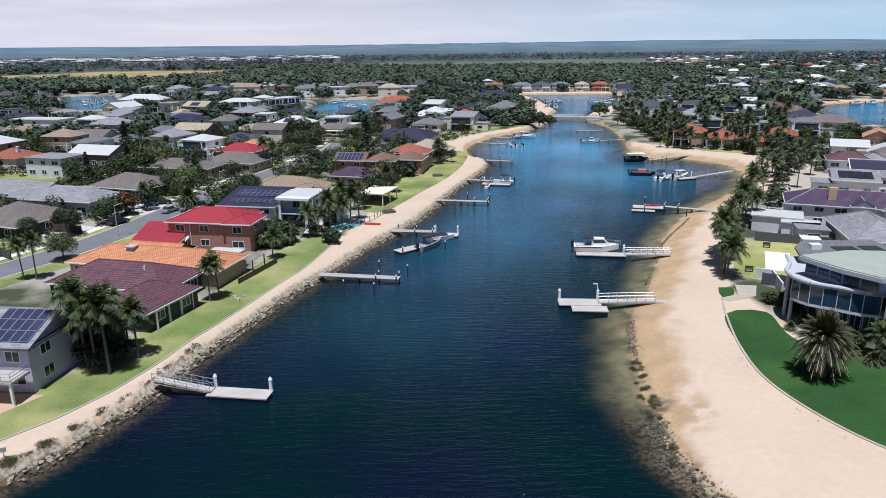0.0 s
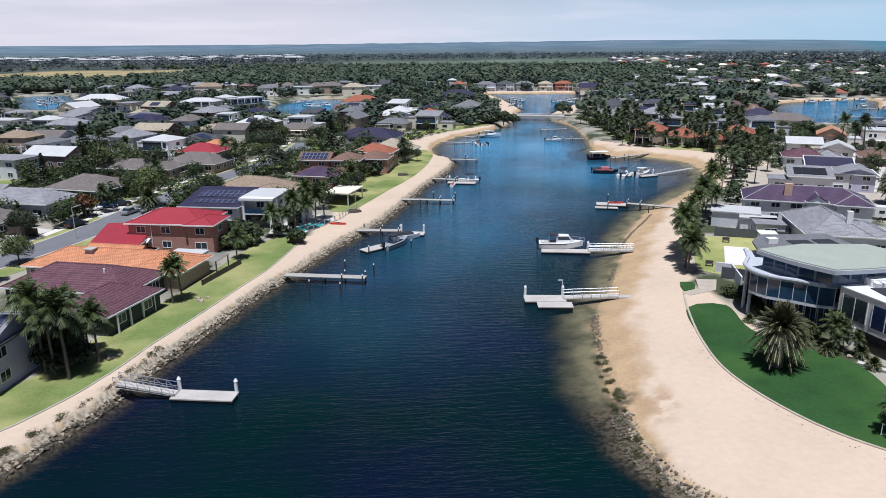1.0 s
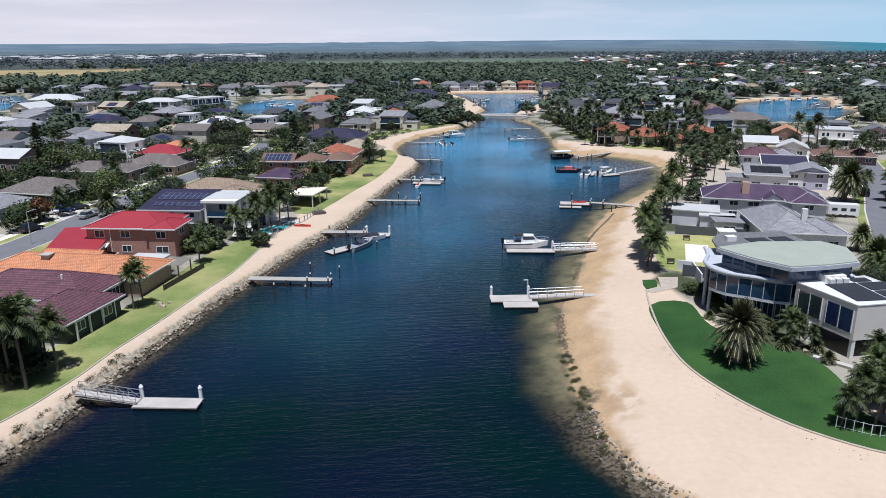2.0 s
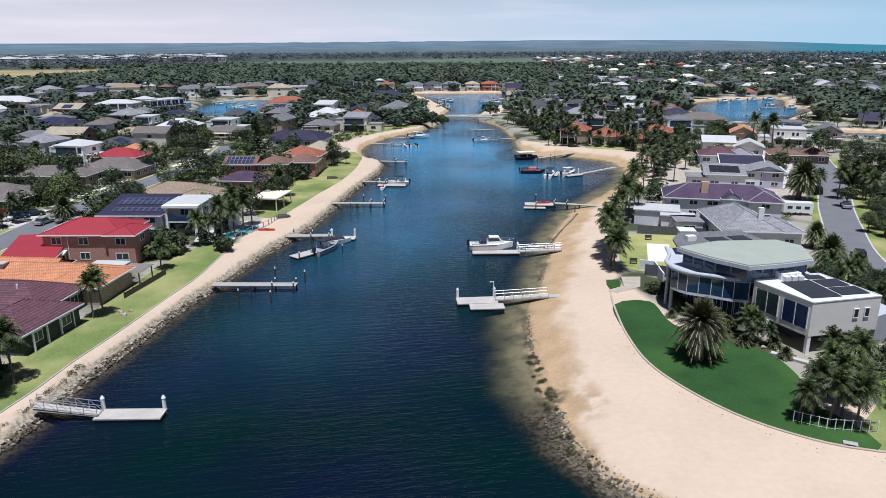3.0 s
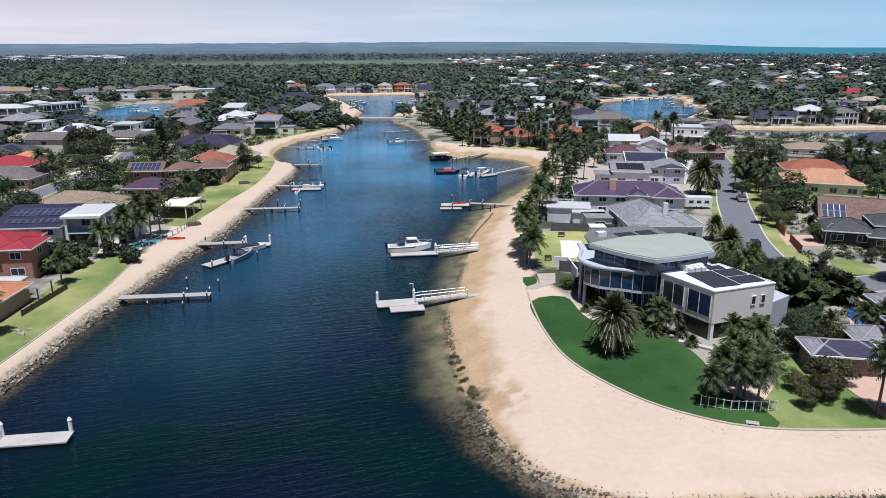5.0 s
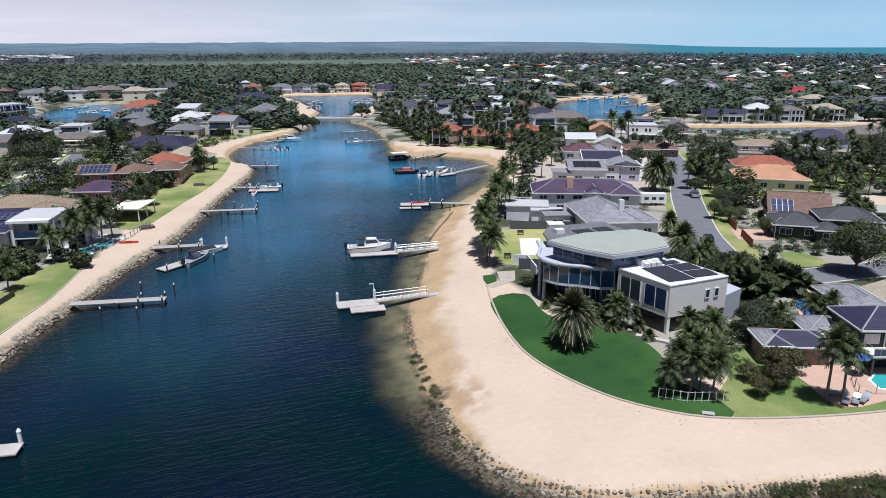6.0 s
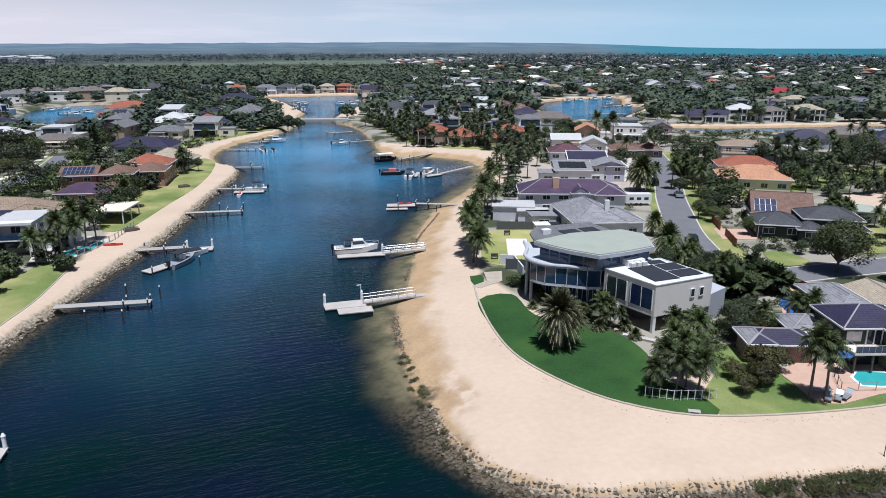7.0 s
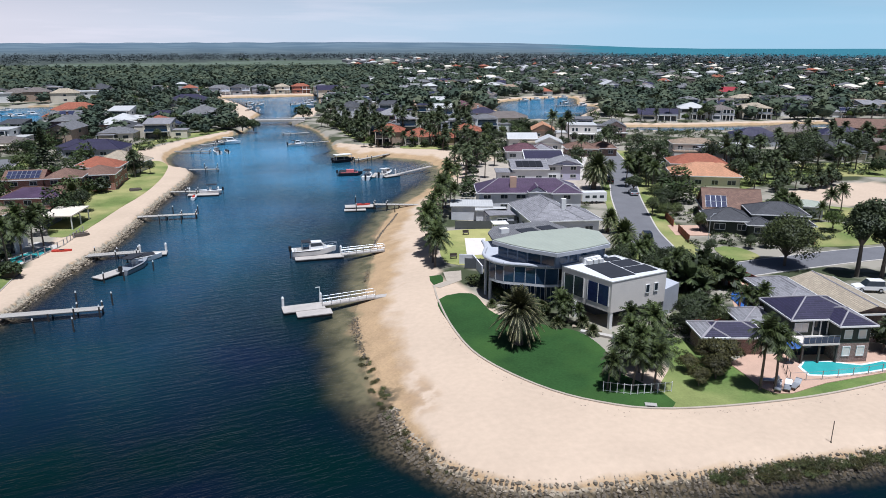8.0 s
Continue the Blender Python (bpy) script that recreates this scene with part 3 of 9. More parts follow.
def blotches(spots):
    """Soft round patches, as x, y, radii across and along, and weight."""
    out = np.zeros(X.shape)
    for bx_, by_, ra, rb, k in spots:
        out = np.maximum(out, k * np.clip(1.6 - 1.6 * np.hypot((X - bx_) / ra, (Y - by_) / rb), 0, 1))
    return out


give(ground_me, "mud", blotches([(25.9, 62.4, 1.3, 4.2, 0.75), (23.9, 60.5, 2.2, 4.5, 0.8), (25.2, 69, 2.0, 6.5, 0.55), (27.0, 78.5, 2.2, 7.0, 0.5), (29.2, 89, 2.4, 6.0, 0.45), (33.5, 99, 1.8, 5, 0.4)]))
give(ground_me, "weedy", blotches([(24.2, 86.5, 0.9, 4.5, 1.0), (23.2, 78.6, 0.9, 3.0, 1.0), (22.4, 71.5, 0.7, 4.0, 0.95), (22.2, 64.2, 1.6, 3.0, 1.0), (20.4, 63.0, 2.2, 3.4, 0.8), (19.4, 57.5, 2.4, 4.0, 0.9),
                                   (20.4, 51.5, 2.6, 3.5, 0.8), (23.0, 44.6, 3.0, 1.3, 0.8), (18.2, 66.5, 1.4, 3.5, 0.5), (39.6, 121.5, 0.7, 6.0, 0.8), (34.6, 109.5, 0.6, 4.0, 0.7)]))


def ground_material():
    m, nt, b = nodes_of("ground")

    def attr(n):
        a = nt.nodes.new("ShaderNodeAttribute")
        a.attribute_name = n
        return a.outputs["Fac"]

    def blend(fac, c1, c2):
        mx = nt.nodes.new("ShaderNodeMixRGB")
        nt.links.new(fac, mx.inputs["Fac"])
        for sock, c in ((mx.inputs["Color1"], c1), (mx.inputs["Color2"], c2)):
            if isinstance(c, tuple):
                sock.default_value = (*c, 1)
            else:
                nt.links.new(c, sock)
        return mx.outputs["Color"]

    def ramp(fac, lo, hi):
        mr = nt.nodes.new("ShaderNodeMapRange")
        mr.inputs["From Min"].default_value, mr.inputs["From Max"].default_value = lo, hi
        nt.links.new(fac, mr.inputs["Value"])
        return mr.outputs["Result"]

    patch, fine, broad = noise_node(nt, 0.09, 5), noise_node(nt, 1.3, 5), noise_node(nt, 0.012, 6)
    garden = blend(ramp(patch.outputs["Fac"], 0.40, 0.55), (0.055, 0.065, 0.032), (0.31, 0.28, 0.225))
    sand_dry, _ = two_scale(nt, (0.535, 0.415, 0.305), 0.09, 0.12)
    sand_wet, _ = two_scale(nt, (0.40, 0.275, 0.155), 0.24, 0.35)
    wob = nt.nodes.new("ShaderNodeMath")
    wob.operation = "MULTIPLY_ADD"
    wob.inputs[1].default_value, wob.inputs[2].default_value = 1.2, -0.6
    nt.links.new(noise_node(nt, 0.22, 5).outputs["Fac"], wob.inputs[0])
    hh = nt.nodes.new("ShaderNodeMath")
    hh.operation = "ADD"
    nt.links.new(attr("height"), hh.inputs[0])
    nt.links.new(wob.outputs[0], hh.inputs[1])
    sand = blend(ramp(hh.outputs[0], 0.80, 1.18), sand_wet, sand_dry)
    bed = blend(ramp(noise_node(nt, 0.45, 6).outputs["Fac"], 0.44, 0.66), (0.22, 0.19, 0.105), (0.12, 0.11, 0.06))
    weed = blend(ramp(fine.outputs["Fac"], 0.45, 0.6), (0.07, 0.062, 0.042), (0.03, 0.03, 0.02))
    scuff = nt.nodes.new("ShaderNodeMath")                    # weed and mud lie in ragged patches
    scuff.operation = "MULTIPLY"
    nt.links.new(attr("weedy"), scuff.inputs[0])
    nt.links.new(ramp(noise_node(nt, 1.1, 6).outputs["Fac"], 0.40, 0.60), scuff.inputs[1])
    sand = blend(ramp(hh.outputs[0], -0.12, 0.16), bed, sand)
    damp = nt.nodes.new("ShaderNodeMath")
    damp.operation = "MULTIPLY"
    nt.links.new(attr("mud"), damp.inputs[0])
    nt.links.new(ramp(noise_node(nt, 0.55, 6).outputs["Fac"], 0.43, 0.56), damp.inputs[1])
    sand = blend(damp.outputs[0], sand, blend(ramp(fine.outputs["Fac"], 0.38, 0.62), (0.40, 0.27, 0.155), (0.32, 0.22, 0.135)))
    sand = blend(scuff.outputs[0], sand, weed)
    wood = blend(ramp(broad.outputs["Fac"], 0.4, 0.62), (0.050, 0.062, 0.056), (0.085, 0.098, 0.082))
    # air haze over the far hills, painted as a blue ground colour
    haze_blue = blend(ramp(noise_node(nt, 0.0045, 8).outputs["Fac"], 0.42, 0.6), (0.088, 0.132, 0.170), (0.130, 0.178, 0.212))
    col = blend(attr("sand"), garden, sand)
    far = attr("far")
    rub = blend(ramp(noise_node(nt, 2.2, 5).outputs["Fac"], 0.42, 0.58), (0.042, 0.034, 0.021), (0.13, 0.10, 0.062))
    edge = nt.nodes.new("ShaderNodeMath")                   # stones lie along the water's edge, with a ragged upper limit
    edge.operation = "MULTIPLY_ADD"
    edge.inputs[1].default_value = 1.6
    nt.links.new(noise_node(nt, 0.9, 4).outputs["Fac"], edge.inputs[0])
    nt.links.new(attr("shore"), edge.inputs[2])
    zone = nt.nodes.new("ShaderNodeMath")
    zone.operation = "MULTIPLY"
    nt.links.new(attr("rubble"), zone.inputs[0])
    nt.links.new(ramp(edge.outputs[0], 1.75, 1.35), zone.inputs[1])
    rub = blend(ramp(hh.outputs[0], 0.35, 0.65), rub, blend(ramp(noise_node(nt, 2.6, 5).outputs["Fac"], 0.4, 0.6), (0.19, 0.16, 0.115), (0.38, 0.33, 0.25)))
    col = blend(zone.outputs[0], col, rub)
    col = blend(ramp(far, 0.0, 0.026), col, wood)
    straw = blend(ramp(broad.outputs["Fac"], 0.4, 0.65), (0.36, 0.27, 0.14), (0.24, 0.21, 0.10))
    col = blend(attr("paddock"), col, straw)
    marsh = blend(ramp(broad.outputs["Fac"], 0.45, 0.6), (0.09, 0.115, 0.075), (0.13, 0.155, 0.12))
    col = blend(attr("flats"), col, marsh)
    # painted haze takes over the ground colour with distance
    col = blend(ramp(far, 0.36, 0.80), col, haze_blue)
    col = blend(attr("sea"), col, (0.035, 0.15, 0.19))
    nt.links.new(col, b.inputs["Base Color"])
    b.inputs["Roughness"].default_value = 0.95
    b.inputs["Specular IOR Level"].default_value = 0.2
    add_bump(nt, b, fine.outputs["Fac"], 0.25, 0.08)
    return m


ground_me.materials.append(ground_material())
ground = tagged(new("ground", ground_me), "pale sand banks, gardens and far wooded land with painted blue haze", "ground", kind="structure")

# the water: one sheet; near the shore it is shallow and the bed shows through
wx, wy = steps([(-330, -60, 6), (-60, 110, 2), (110, 430, 6)]), steps([(-300, 20, 20), (20, 260, 2), (260, 590, 6)])
WX, WY = np.meshgrid(wx, wy)
widx = np.arange(WX.size).reshape(WX.shape)
wq = np.stack([widx[:-1, :-1], widx[:-1, 1:], widx[1:, 1:], widx[1:, :-1]], axis=-1).reshape(-1, 4)
water_me = sheet("water", WX, WY, np.zeros(WX.shape), wq)
deep = -shore(WX, WY) / np.where(edge_distance(soft_line, WX, WY, False) < 25, np.interp(WY, [50, 66], [3.4, 8.6]), 3.5)
give(water_me, "deep", np.clip(deep, 0, 4))
give(water_me, "sky_share", np.clip((WY - 62) / 180, 0, 1) ** 1.15)


def water_material():
    m, nt, b = nodes_of("canal_water")
    a = nt.nodes.new("ShaderNodeAttribute")
    a.attribute_name = "deep"
    patch = noise_node(nt, 0.035, 5)
    mx = nt.nodes.new("ShaderNodeMixRGB")
    mx.inputs["Color1"].default_value, mx.inputs["Color2"].default_value = (0.0012, 0.0105, 0.0105, 1), (0.003, 0.0055, 0.019, 1)
    mr = nt.nodes.new("ShaderNodeMapRange")
    mr.inputs["From Min"].default_value, mr.inputs["From Max"].default_value = 0.4, 0.62
    nt.links.new(patch.outputs["Fac"], mr.inputs["Value"])
    nt.links.new(mr.outputs["Result"], mx.inputs["Fac"])
    up_canal = nt.nodes.new("ShaderNodeAttribute")           # the sky's reflection further off is painted as a bluer base colour
    up_canal.attribute_name = "sky_share"
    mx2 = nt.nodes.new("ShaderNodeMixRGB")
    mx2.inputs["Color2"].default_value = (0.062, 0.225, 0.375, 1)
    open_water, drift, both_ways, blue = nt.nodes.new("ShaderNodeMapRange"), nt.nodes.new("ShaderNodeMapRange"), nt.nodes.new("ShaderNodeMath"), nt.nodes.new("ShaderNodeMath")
    open_water.interpolation_type = "SMOOTHSTEP"             # painted blue in the open, darker for reflections along the banks, and patchy
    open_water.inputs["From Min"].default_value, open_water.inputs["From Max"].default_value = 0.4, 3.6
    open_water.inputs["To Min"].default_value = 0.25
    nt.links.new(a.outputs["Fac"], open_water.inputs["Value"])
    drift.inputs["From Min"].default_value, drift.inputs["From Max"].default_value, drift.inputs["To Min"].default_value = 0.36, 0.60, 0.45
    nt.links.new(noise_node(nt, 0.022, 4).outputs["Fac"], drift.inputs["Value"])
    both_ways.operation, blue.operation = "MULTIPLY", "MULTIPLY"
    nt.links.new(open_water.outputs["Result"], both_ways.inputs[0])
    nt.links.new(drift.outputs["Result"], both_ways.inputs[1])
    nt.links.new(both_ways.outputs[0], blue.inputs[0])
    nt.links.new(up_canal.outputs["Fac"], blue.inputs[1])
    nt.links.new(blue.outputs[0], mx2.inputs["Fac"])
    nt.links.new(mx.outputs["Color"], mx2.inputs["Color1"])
    nt.links.new(mx2.outputs["Color"], b.inputs["Base Color"])
    al = nt.nodes.new("ShaderNodeMapRange")
    al.interpolation_type = "SMOOTHSTEP"
    al.inputs["From Min"].default_value, al.inputs["From Max"].default_value = 0.08, 0.92
    al.inputs["To Min"].default_value, al.inputs["To Max"].default_value = 0.16, 1.0
    shoal = nt.nodes.new("ShaderNodeMath")                   # the bed falls away unevenly
    shoal.operation = "MULTIPLY_ADD"
    shoal.inputs[1].default_value = 0.5
    nt.links.new(noise_node(nt, 0.16, 5).outputs["Fac"], shoal.inputs[0])
    sub = nt.nodes.new("ShaderNodeMath")
    sub.operation = "SUBTRACT"
    sub.inputs[1].default_value = 0.25
    nt.links.new(a.outputs["Fac"], shoal.inputs[2])
    nt.links.new(shoal.outputs[0], sub.inputs[0])
    nt.links.new(sub.outputs[0], al.inputs["Value"])
    nt.links.new(al.outputs["Result"], b.inputs["Alpha"])
    b.inputs["Roughness"].default_value, b.inputs["IOR"].default_value = 0.09, 1.30
    gl = nt.nodes.new("ShaderNodeMapRange")                # specular is cut at the near end to dim the reflected sky
    gl.inputs["From Max"].default_value = 0.45
    gl.inputs["To Min"].default_value, gl.inputs["To Max"].default_value = 0.22, 0.5
    nt.links.new(up_canal.outputs["Fac"], gl.inputs["Value"])
    nt.links.new(gl.outputs["Result"], b.inputs["Specular IOR Level"])
    waves = []
    for turn, sc, scale in ((-14, (0.3, 1.5, 1), 1.0), (22, (0.5, 1.6, 1), 2.6)):
        co, mp, wv = nt.nodes.new("ShaderNodeTexCoord"), nt.nodes.new("ShaderNodeMapping"), nt.nodes.new("ShaderNodeTexNoise")
        mp.inputs["Rotation"].default_value, mp.inputs["Scale"].default_value = (0, 0, radians(turn)), sc
        wv.inputs["Scale"].default_value, wv.inputs["Detail"].default_value = scale, 3.0
        nt.links.new(co.outputs["Object"], mp.inputs["Vector"])
        nt.links.new(mp.outputs["Vector"], wv.inputs["Vector"])
        waves.append(wv.outputs["Fac"])
    both, calm = nt.nodes.new("ShaderNodeMath"), nt.nodes.new("ShaderNodeMath")
    both.operation, calm.operation = "MULTIPLY_ADD", "MULTIPLY"
    both.inputs[1].default_value = 0.4
    nt.links.new(waves[1], both.inputs[0])
    nt.links.new(waves[0], both.inputs[2])
    gust = nt.nodes.new("ShaderNodeMapRange")
    gust.inputs["From Min"].default_value, gust.inputs["From Max"].default_value = 0.35, 0.62
    gust.inputs["To Min"].default_value = 0.35
    nt.links.new(noise_node(nt, 0.03, 3).outputs["Fac"], gust.inputs["Value"])
    nt.links.new(both.outputs[0], calm.inputs[0])
    nt.links.new(gust.outputs["Result"], calm.inputs[1])
    add_bump(nt, b, calm.outputs[0], 0.9, 0.27)
    return m


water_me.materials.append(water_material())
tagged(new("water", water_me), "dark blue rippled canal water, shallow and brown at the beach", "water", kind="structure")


# ---------------------------------------------------------------- flat laid surfaces
def laid(name, label, category, outline, material, z=LZ + 0.05, thick=0.25, step=1.5, curve=True):
    """A slab of lawn, paving or road with a smooth outline."""
    pts = smooth_line(outline, step, True) if curve else np.array(outline, float)
    x, y = pts[:, 0], pts[:, 1]
    if np.sum(x * np.roll(y, -1) - np.roll(x, -1) * y) < 0:
        pts = pts[::-1]
    bm = bmesh.new()
    top = [bm.verts.new((px, py, z)) for px, py in pts]
    low = [bm.verts.new((px, py, z - thick)) for px, py in pts]
    edges = [bm.edges.new((top[k], top[(k + 1) % len(top)])) for k in range(len(top))]
    bmesh.ops.triangle_fill(bm, use_beauty=True, use_dissolve=False, edges=edges, normal=(0, 0, 1))
    for k in range(len(top)):
        j = (k + 1) % len(top)
        bm.faces.new((low[k], low[j], top[j], top[k]))
    me = bpy.data.meshes.new(name)
    bm.to_mesh(me)
    bm.free()
    me.materials.append(material)
    return tagged(new(name, me), label, category, kind="structure")


def ribbon(name, label, category, line, width, material, z0, z1, kind="structure", step=1.5):
    """A band of even width along a smooth line: road, kerb, path edging."""
    p = smooth_line(line, step)
    t = np.gradient(p, axis=0)
    t /= np.linalg.norm(t, axis=1)[:, None]
    nrm = np.stack([-t[:, 1], t[:, 0]], 1) * width / 2
    a, b = p + nrm, p - nrm
    s = Build()
    for k in range(len(p) - 1):
        s.face([(*b[k], z1), (*b[k + 1], z1), (*a[k + 1], z1), (*a[k], z1)])
        s.face([(*a[k], z0), (*a[k], z1), (*a[k + 1], z1), (*a[k + 1], z0)])
        s.face([(*b[k], z0), (*b[k + 1], z0), (*b[k + 1], z1), (*b[k], z1)])
    return tagged(new(name, s.mesh(name, material)), label, category, kind=kind)


left_lawn_edge = [(-43.4, 53.6), (-41.0, 56.4), (-37.8, 60.4), (-36.4, 63.0), (-34.9, 66.0), (-33.7, 69.4), (-32.6, 72.9), (-31.3, 78.5), (-29.6, 83.8), (-28.1, 88.7), (-25.0, 99.8), (-22.5, 108.5), (-20.4, 120.7), (-19.5, 126)]
laid("lawn", "strip of mown green lawn between houses and path", "lawn",
     left_lawn_edge + [(-24, 128), (-29, 118), (-32, 104), (-35, 92), (-39, 80), (-44, 66), (-60, 62), (-60, 50)], M["lawn"])
laid("lawn", "narrow green lawn beside the sandy path", "lawn",
     [(-12.6, 148), (-9.4, 156), (-4.7, 170.4), (-1.6, 178.9), (1.9, 189.9), (5.2, 204), (7.1, 215.4), (8.4, 228.8), (6.0, 239), (1, 236), (-4, 222), (-10, 204), (-15, 180), (-18, 160), (-17, 148)], M["lawn"])
lawn_edge = [(39.5, 92.0), (37.6, 86), (35.2, 75.7), (34.5, 66.5), (36.9, 57.6), (40.8, 51.7), (46.8, 47.5), (59.4, 44.0), (72.3, 42.6), (92, 42)]
laid("lawn", "lush dark green lawn curving beside the beach", "lawn",
     lawn_edge[1:7] + [(48.2, 50.5), (47.0, 57), (49.2, 62), (49.5, 68), (46.4, 72), (42.6, 78), (43.2, 86.5)], M["lush"])
laid("lawn", "grass bank behind the beach up the canal", "lawn", [(80.5, 252), (79.5, 262), (81.0, 280), (83.5, 300), (87.0, 318), (93, 316), (92, 296), (90, 270), (91, 254)], M["lawn"])
laid("lawn", "light green lawn in front of the brick house", "lawn",
     [(47.4, 47.4), (59.4, 44.2), (72.3, 42.8), (92, 42.2), (92, 45), (73, 45.3), (64, 47), (60.0, 55), (59.8, 61.4), (56.6, 60.6), (53.5, 55.5), (48.6, 51.5)], M["fresh"], z=LZ + 0.045)
ribbon("kerb", "pale concrete edging along the lawn", "kerb", lawn_edge, 0.26, M["edging"], LZ - 0.2, LZ + 0.12)
ribbon("kerb", "weathered timber edging along the waterfront lawn", "kerb", left_lawn_edge, 0.16, M["timber"], LZ - 0.2, LZ + 0.11)
laid("lawn", "small green lawn patch beside the palms", "lawn", [(39.6, 92.3), (41.6, 93.2), (42.6, 96.4), (40.6, 96.4)], M["lush"])
laid("lawn", "yellowing back lawn of the grey house", "lawn", [(46.5, 101), (49, 112), (53, 121), (66, 117), (62, 104), (56, 98.5)], M["dry"])
laid("paving", "pale garden path beside the green lawn", "paving", [(39.2, 92), (39.9, 90.6), (44.5, 92.6), (46.5, 97), (43.5, 97.5), (42.2, 93.2)], M["edging"], z=LZ + 0.06, curve=False)

# roads: sunk between kerbs and verges
road_r = [(84.5, 78.5), (82.1, 89.0), (85.4, 96.0), (90.7, 106.2), (98.1, 117.8), (108.0, 132.8), (116.5, 144.6), (131.6, 166.6), (140.4, 180.2), (152.0, 200.0)]
ribbon("verge", "green grass verge beside the street", "verge", [(x + 1.2, y - 0.6) for x, y in road_r], 13, M["lawn"], LZ - 0.1, LZ + 0.06)
ribbon("kerb", "concrete kerb on both sides of the street", "kerb", road_r, 7.3, M["concrete"], LZ - 0.1, LZ + 0.10)
ribbon("road", "grey asphalt residential street", "road", road_r, 6.7, M["asphalt"], LZ - 0.1, LZ + 0.115)
road_c = [(84, 79), (100, 78), (118, 76), (150, 70)]
ribbon("kerb", "concrete kerb of the side street", "kerb", road_c, 6.9, M["concrete"], LZ - 0.1, LZ + 0.105)
ribbon("road", "grey asphalt side street", "road", road_c, 6.3, M["asphalt"], LZ - 0.1, LZ + 0.125)
road_l = [(-84, 84), (-72, 108), (-64.5, 127), (-60, 150), (-55, 178), (-47, 205), (-40, 228), (-38, 262)]
ribbon("verge", "green verge and footpath strip along the street", "verge", road_l, 16, M["lawn"], LZ - 0.1, LZ + 0.05)
ribbon("footpath", "pale concrete footpath along the street", "footpath", [(x - 6.4, y + 2) for x, y in road_l], 1.8, M["pavepale"], LZ - 0.1, LZ + 0.075)
ribbon("kerb", "concrete kerb on both sides of the street", "kerb", road_l, 7.9, M["concrete"], LZ - 0.1, LZ + 0.10)
ribbon("road", "grey asphalt street behind the waterfront houses", "road", road_l, 7.3, M["asphalt"], LZ - 0.1, LZ + 0.115)
yard = [(101, 178), (107, 158), (112, 157), (128.4, 179.0), (150, 206), (158, 232), (147.3, 240), (129.0, 229.0)]
laid("paving", "pale concrete yards and driveways between the houses", "paving", yard, M["concrete"], z=LZ + 0.03, curve=False)
small_beach = [(112, 108), (134, 122), (150, 128), (180, 128), (194, 116), (172, 96), (140, 88), (114, 94)]
court = [(76, 141), (99, 129), (113, 150), (110, 176), (102, 200), (93, 197), (85, 172)]
laid("paving", "sandy paved courts between the waterfront houses", "paving", court, M["edging"], z=LZ + 0.02, curve=False)
SANDS = [np.array(q, float) for q in (left_path, right_sand, yard, small_beach, court)]
ROADS = [np.array(r, float) for r in (road_r, road_c, road_l)]
# ---------------------------------------------------------------- houses
WINDOWS = {}


def window_meshes(w, h, glass):
    key = (round(w, 2), round(h, 2), glass.name)
    if key not in WINDOWS:
        t = 0.09
        fr, pn = Build(), Build()
        for x0, x1, z0, z1 in ((-w / 2, w / 2, 0, t), (-w / 2, w / 2, h - t, h), (-w / 2, -w / 2 + t, t, h - t), (w / 2 - t, w / 2, t, h - t)):
            fr.box(x0, x1, -0.07, 0.05, z0, z1)
        if w > 1.3:
            fr.box(-0.035, 0.035, -0.06, 0.04, t, h - t)
        pn.box(-w / 2 + t, w / 2 - t, -0.03, 0.02, t, h - t)
        WINDOWS[key] = (fr.mesh("window", M["white"]), pn.mesh("pane", glass))
    return WINDOWS[key]


def add_window(house_ob, x, y, z, turn, w=1.6, h=1.2, glass=None, framed=True):
    """A window whose outside faces local -y before it is turned."""
    fr, pn = window_meshes(w, h, glass or M["glass"])
    if framed:
        o = part("window", fr, None, house_ob)
        o.matrix_basis = pose(x, y, z, 0, 0, turn)
        part("pane", pn, None, o)
    else:
        o = part("window", pn, None, house_ob)
        o.matrix_basis = pose(x, y, z, 0, 0, turn)


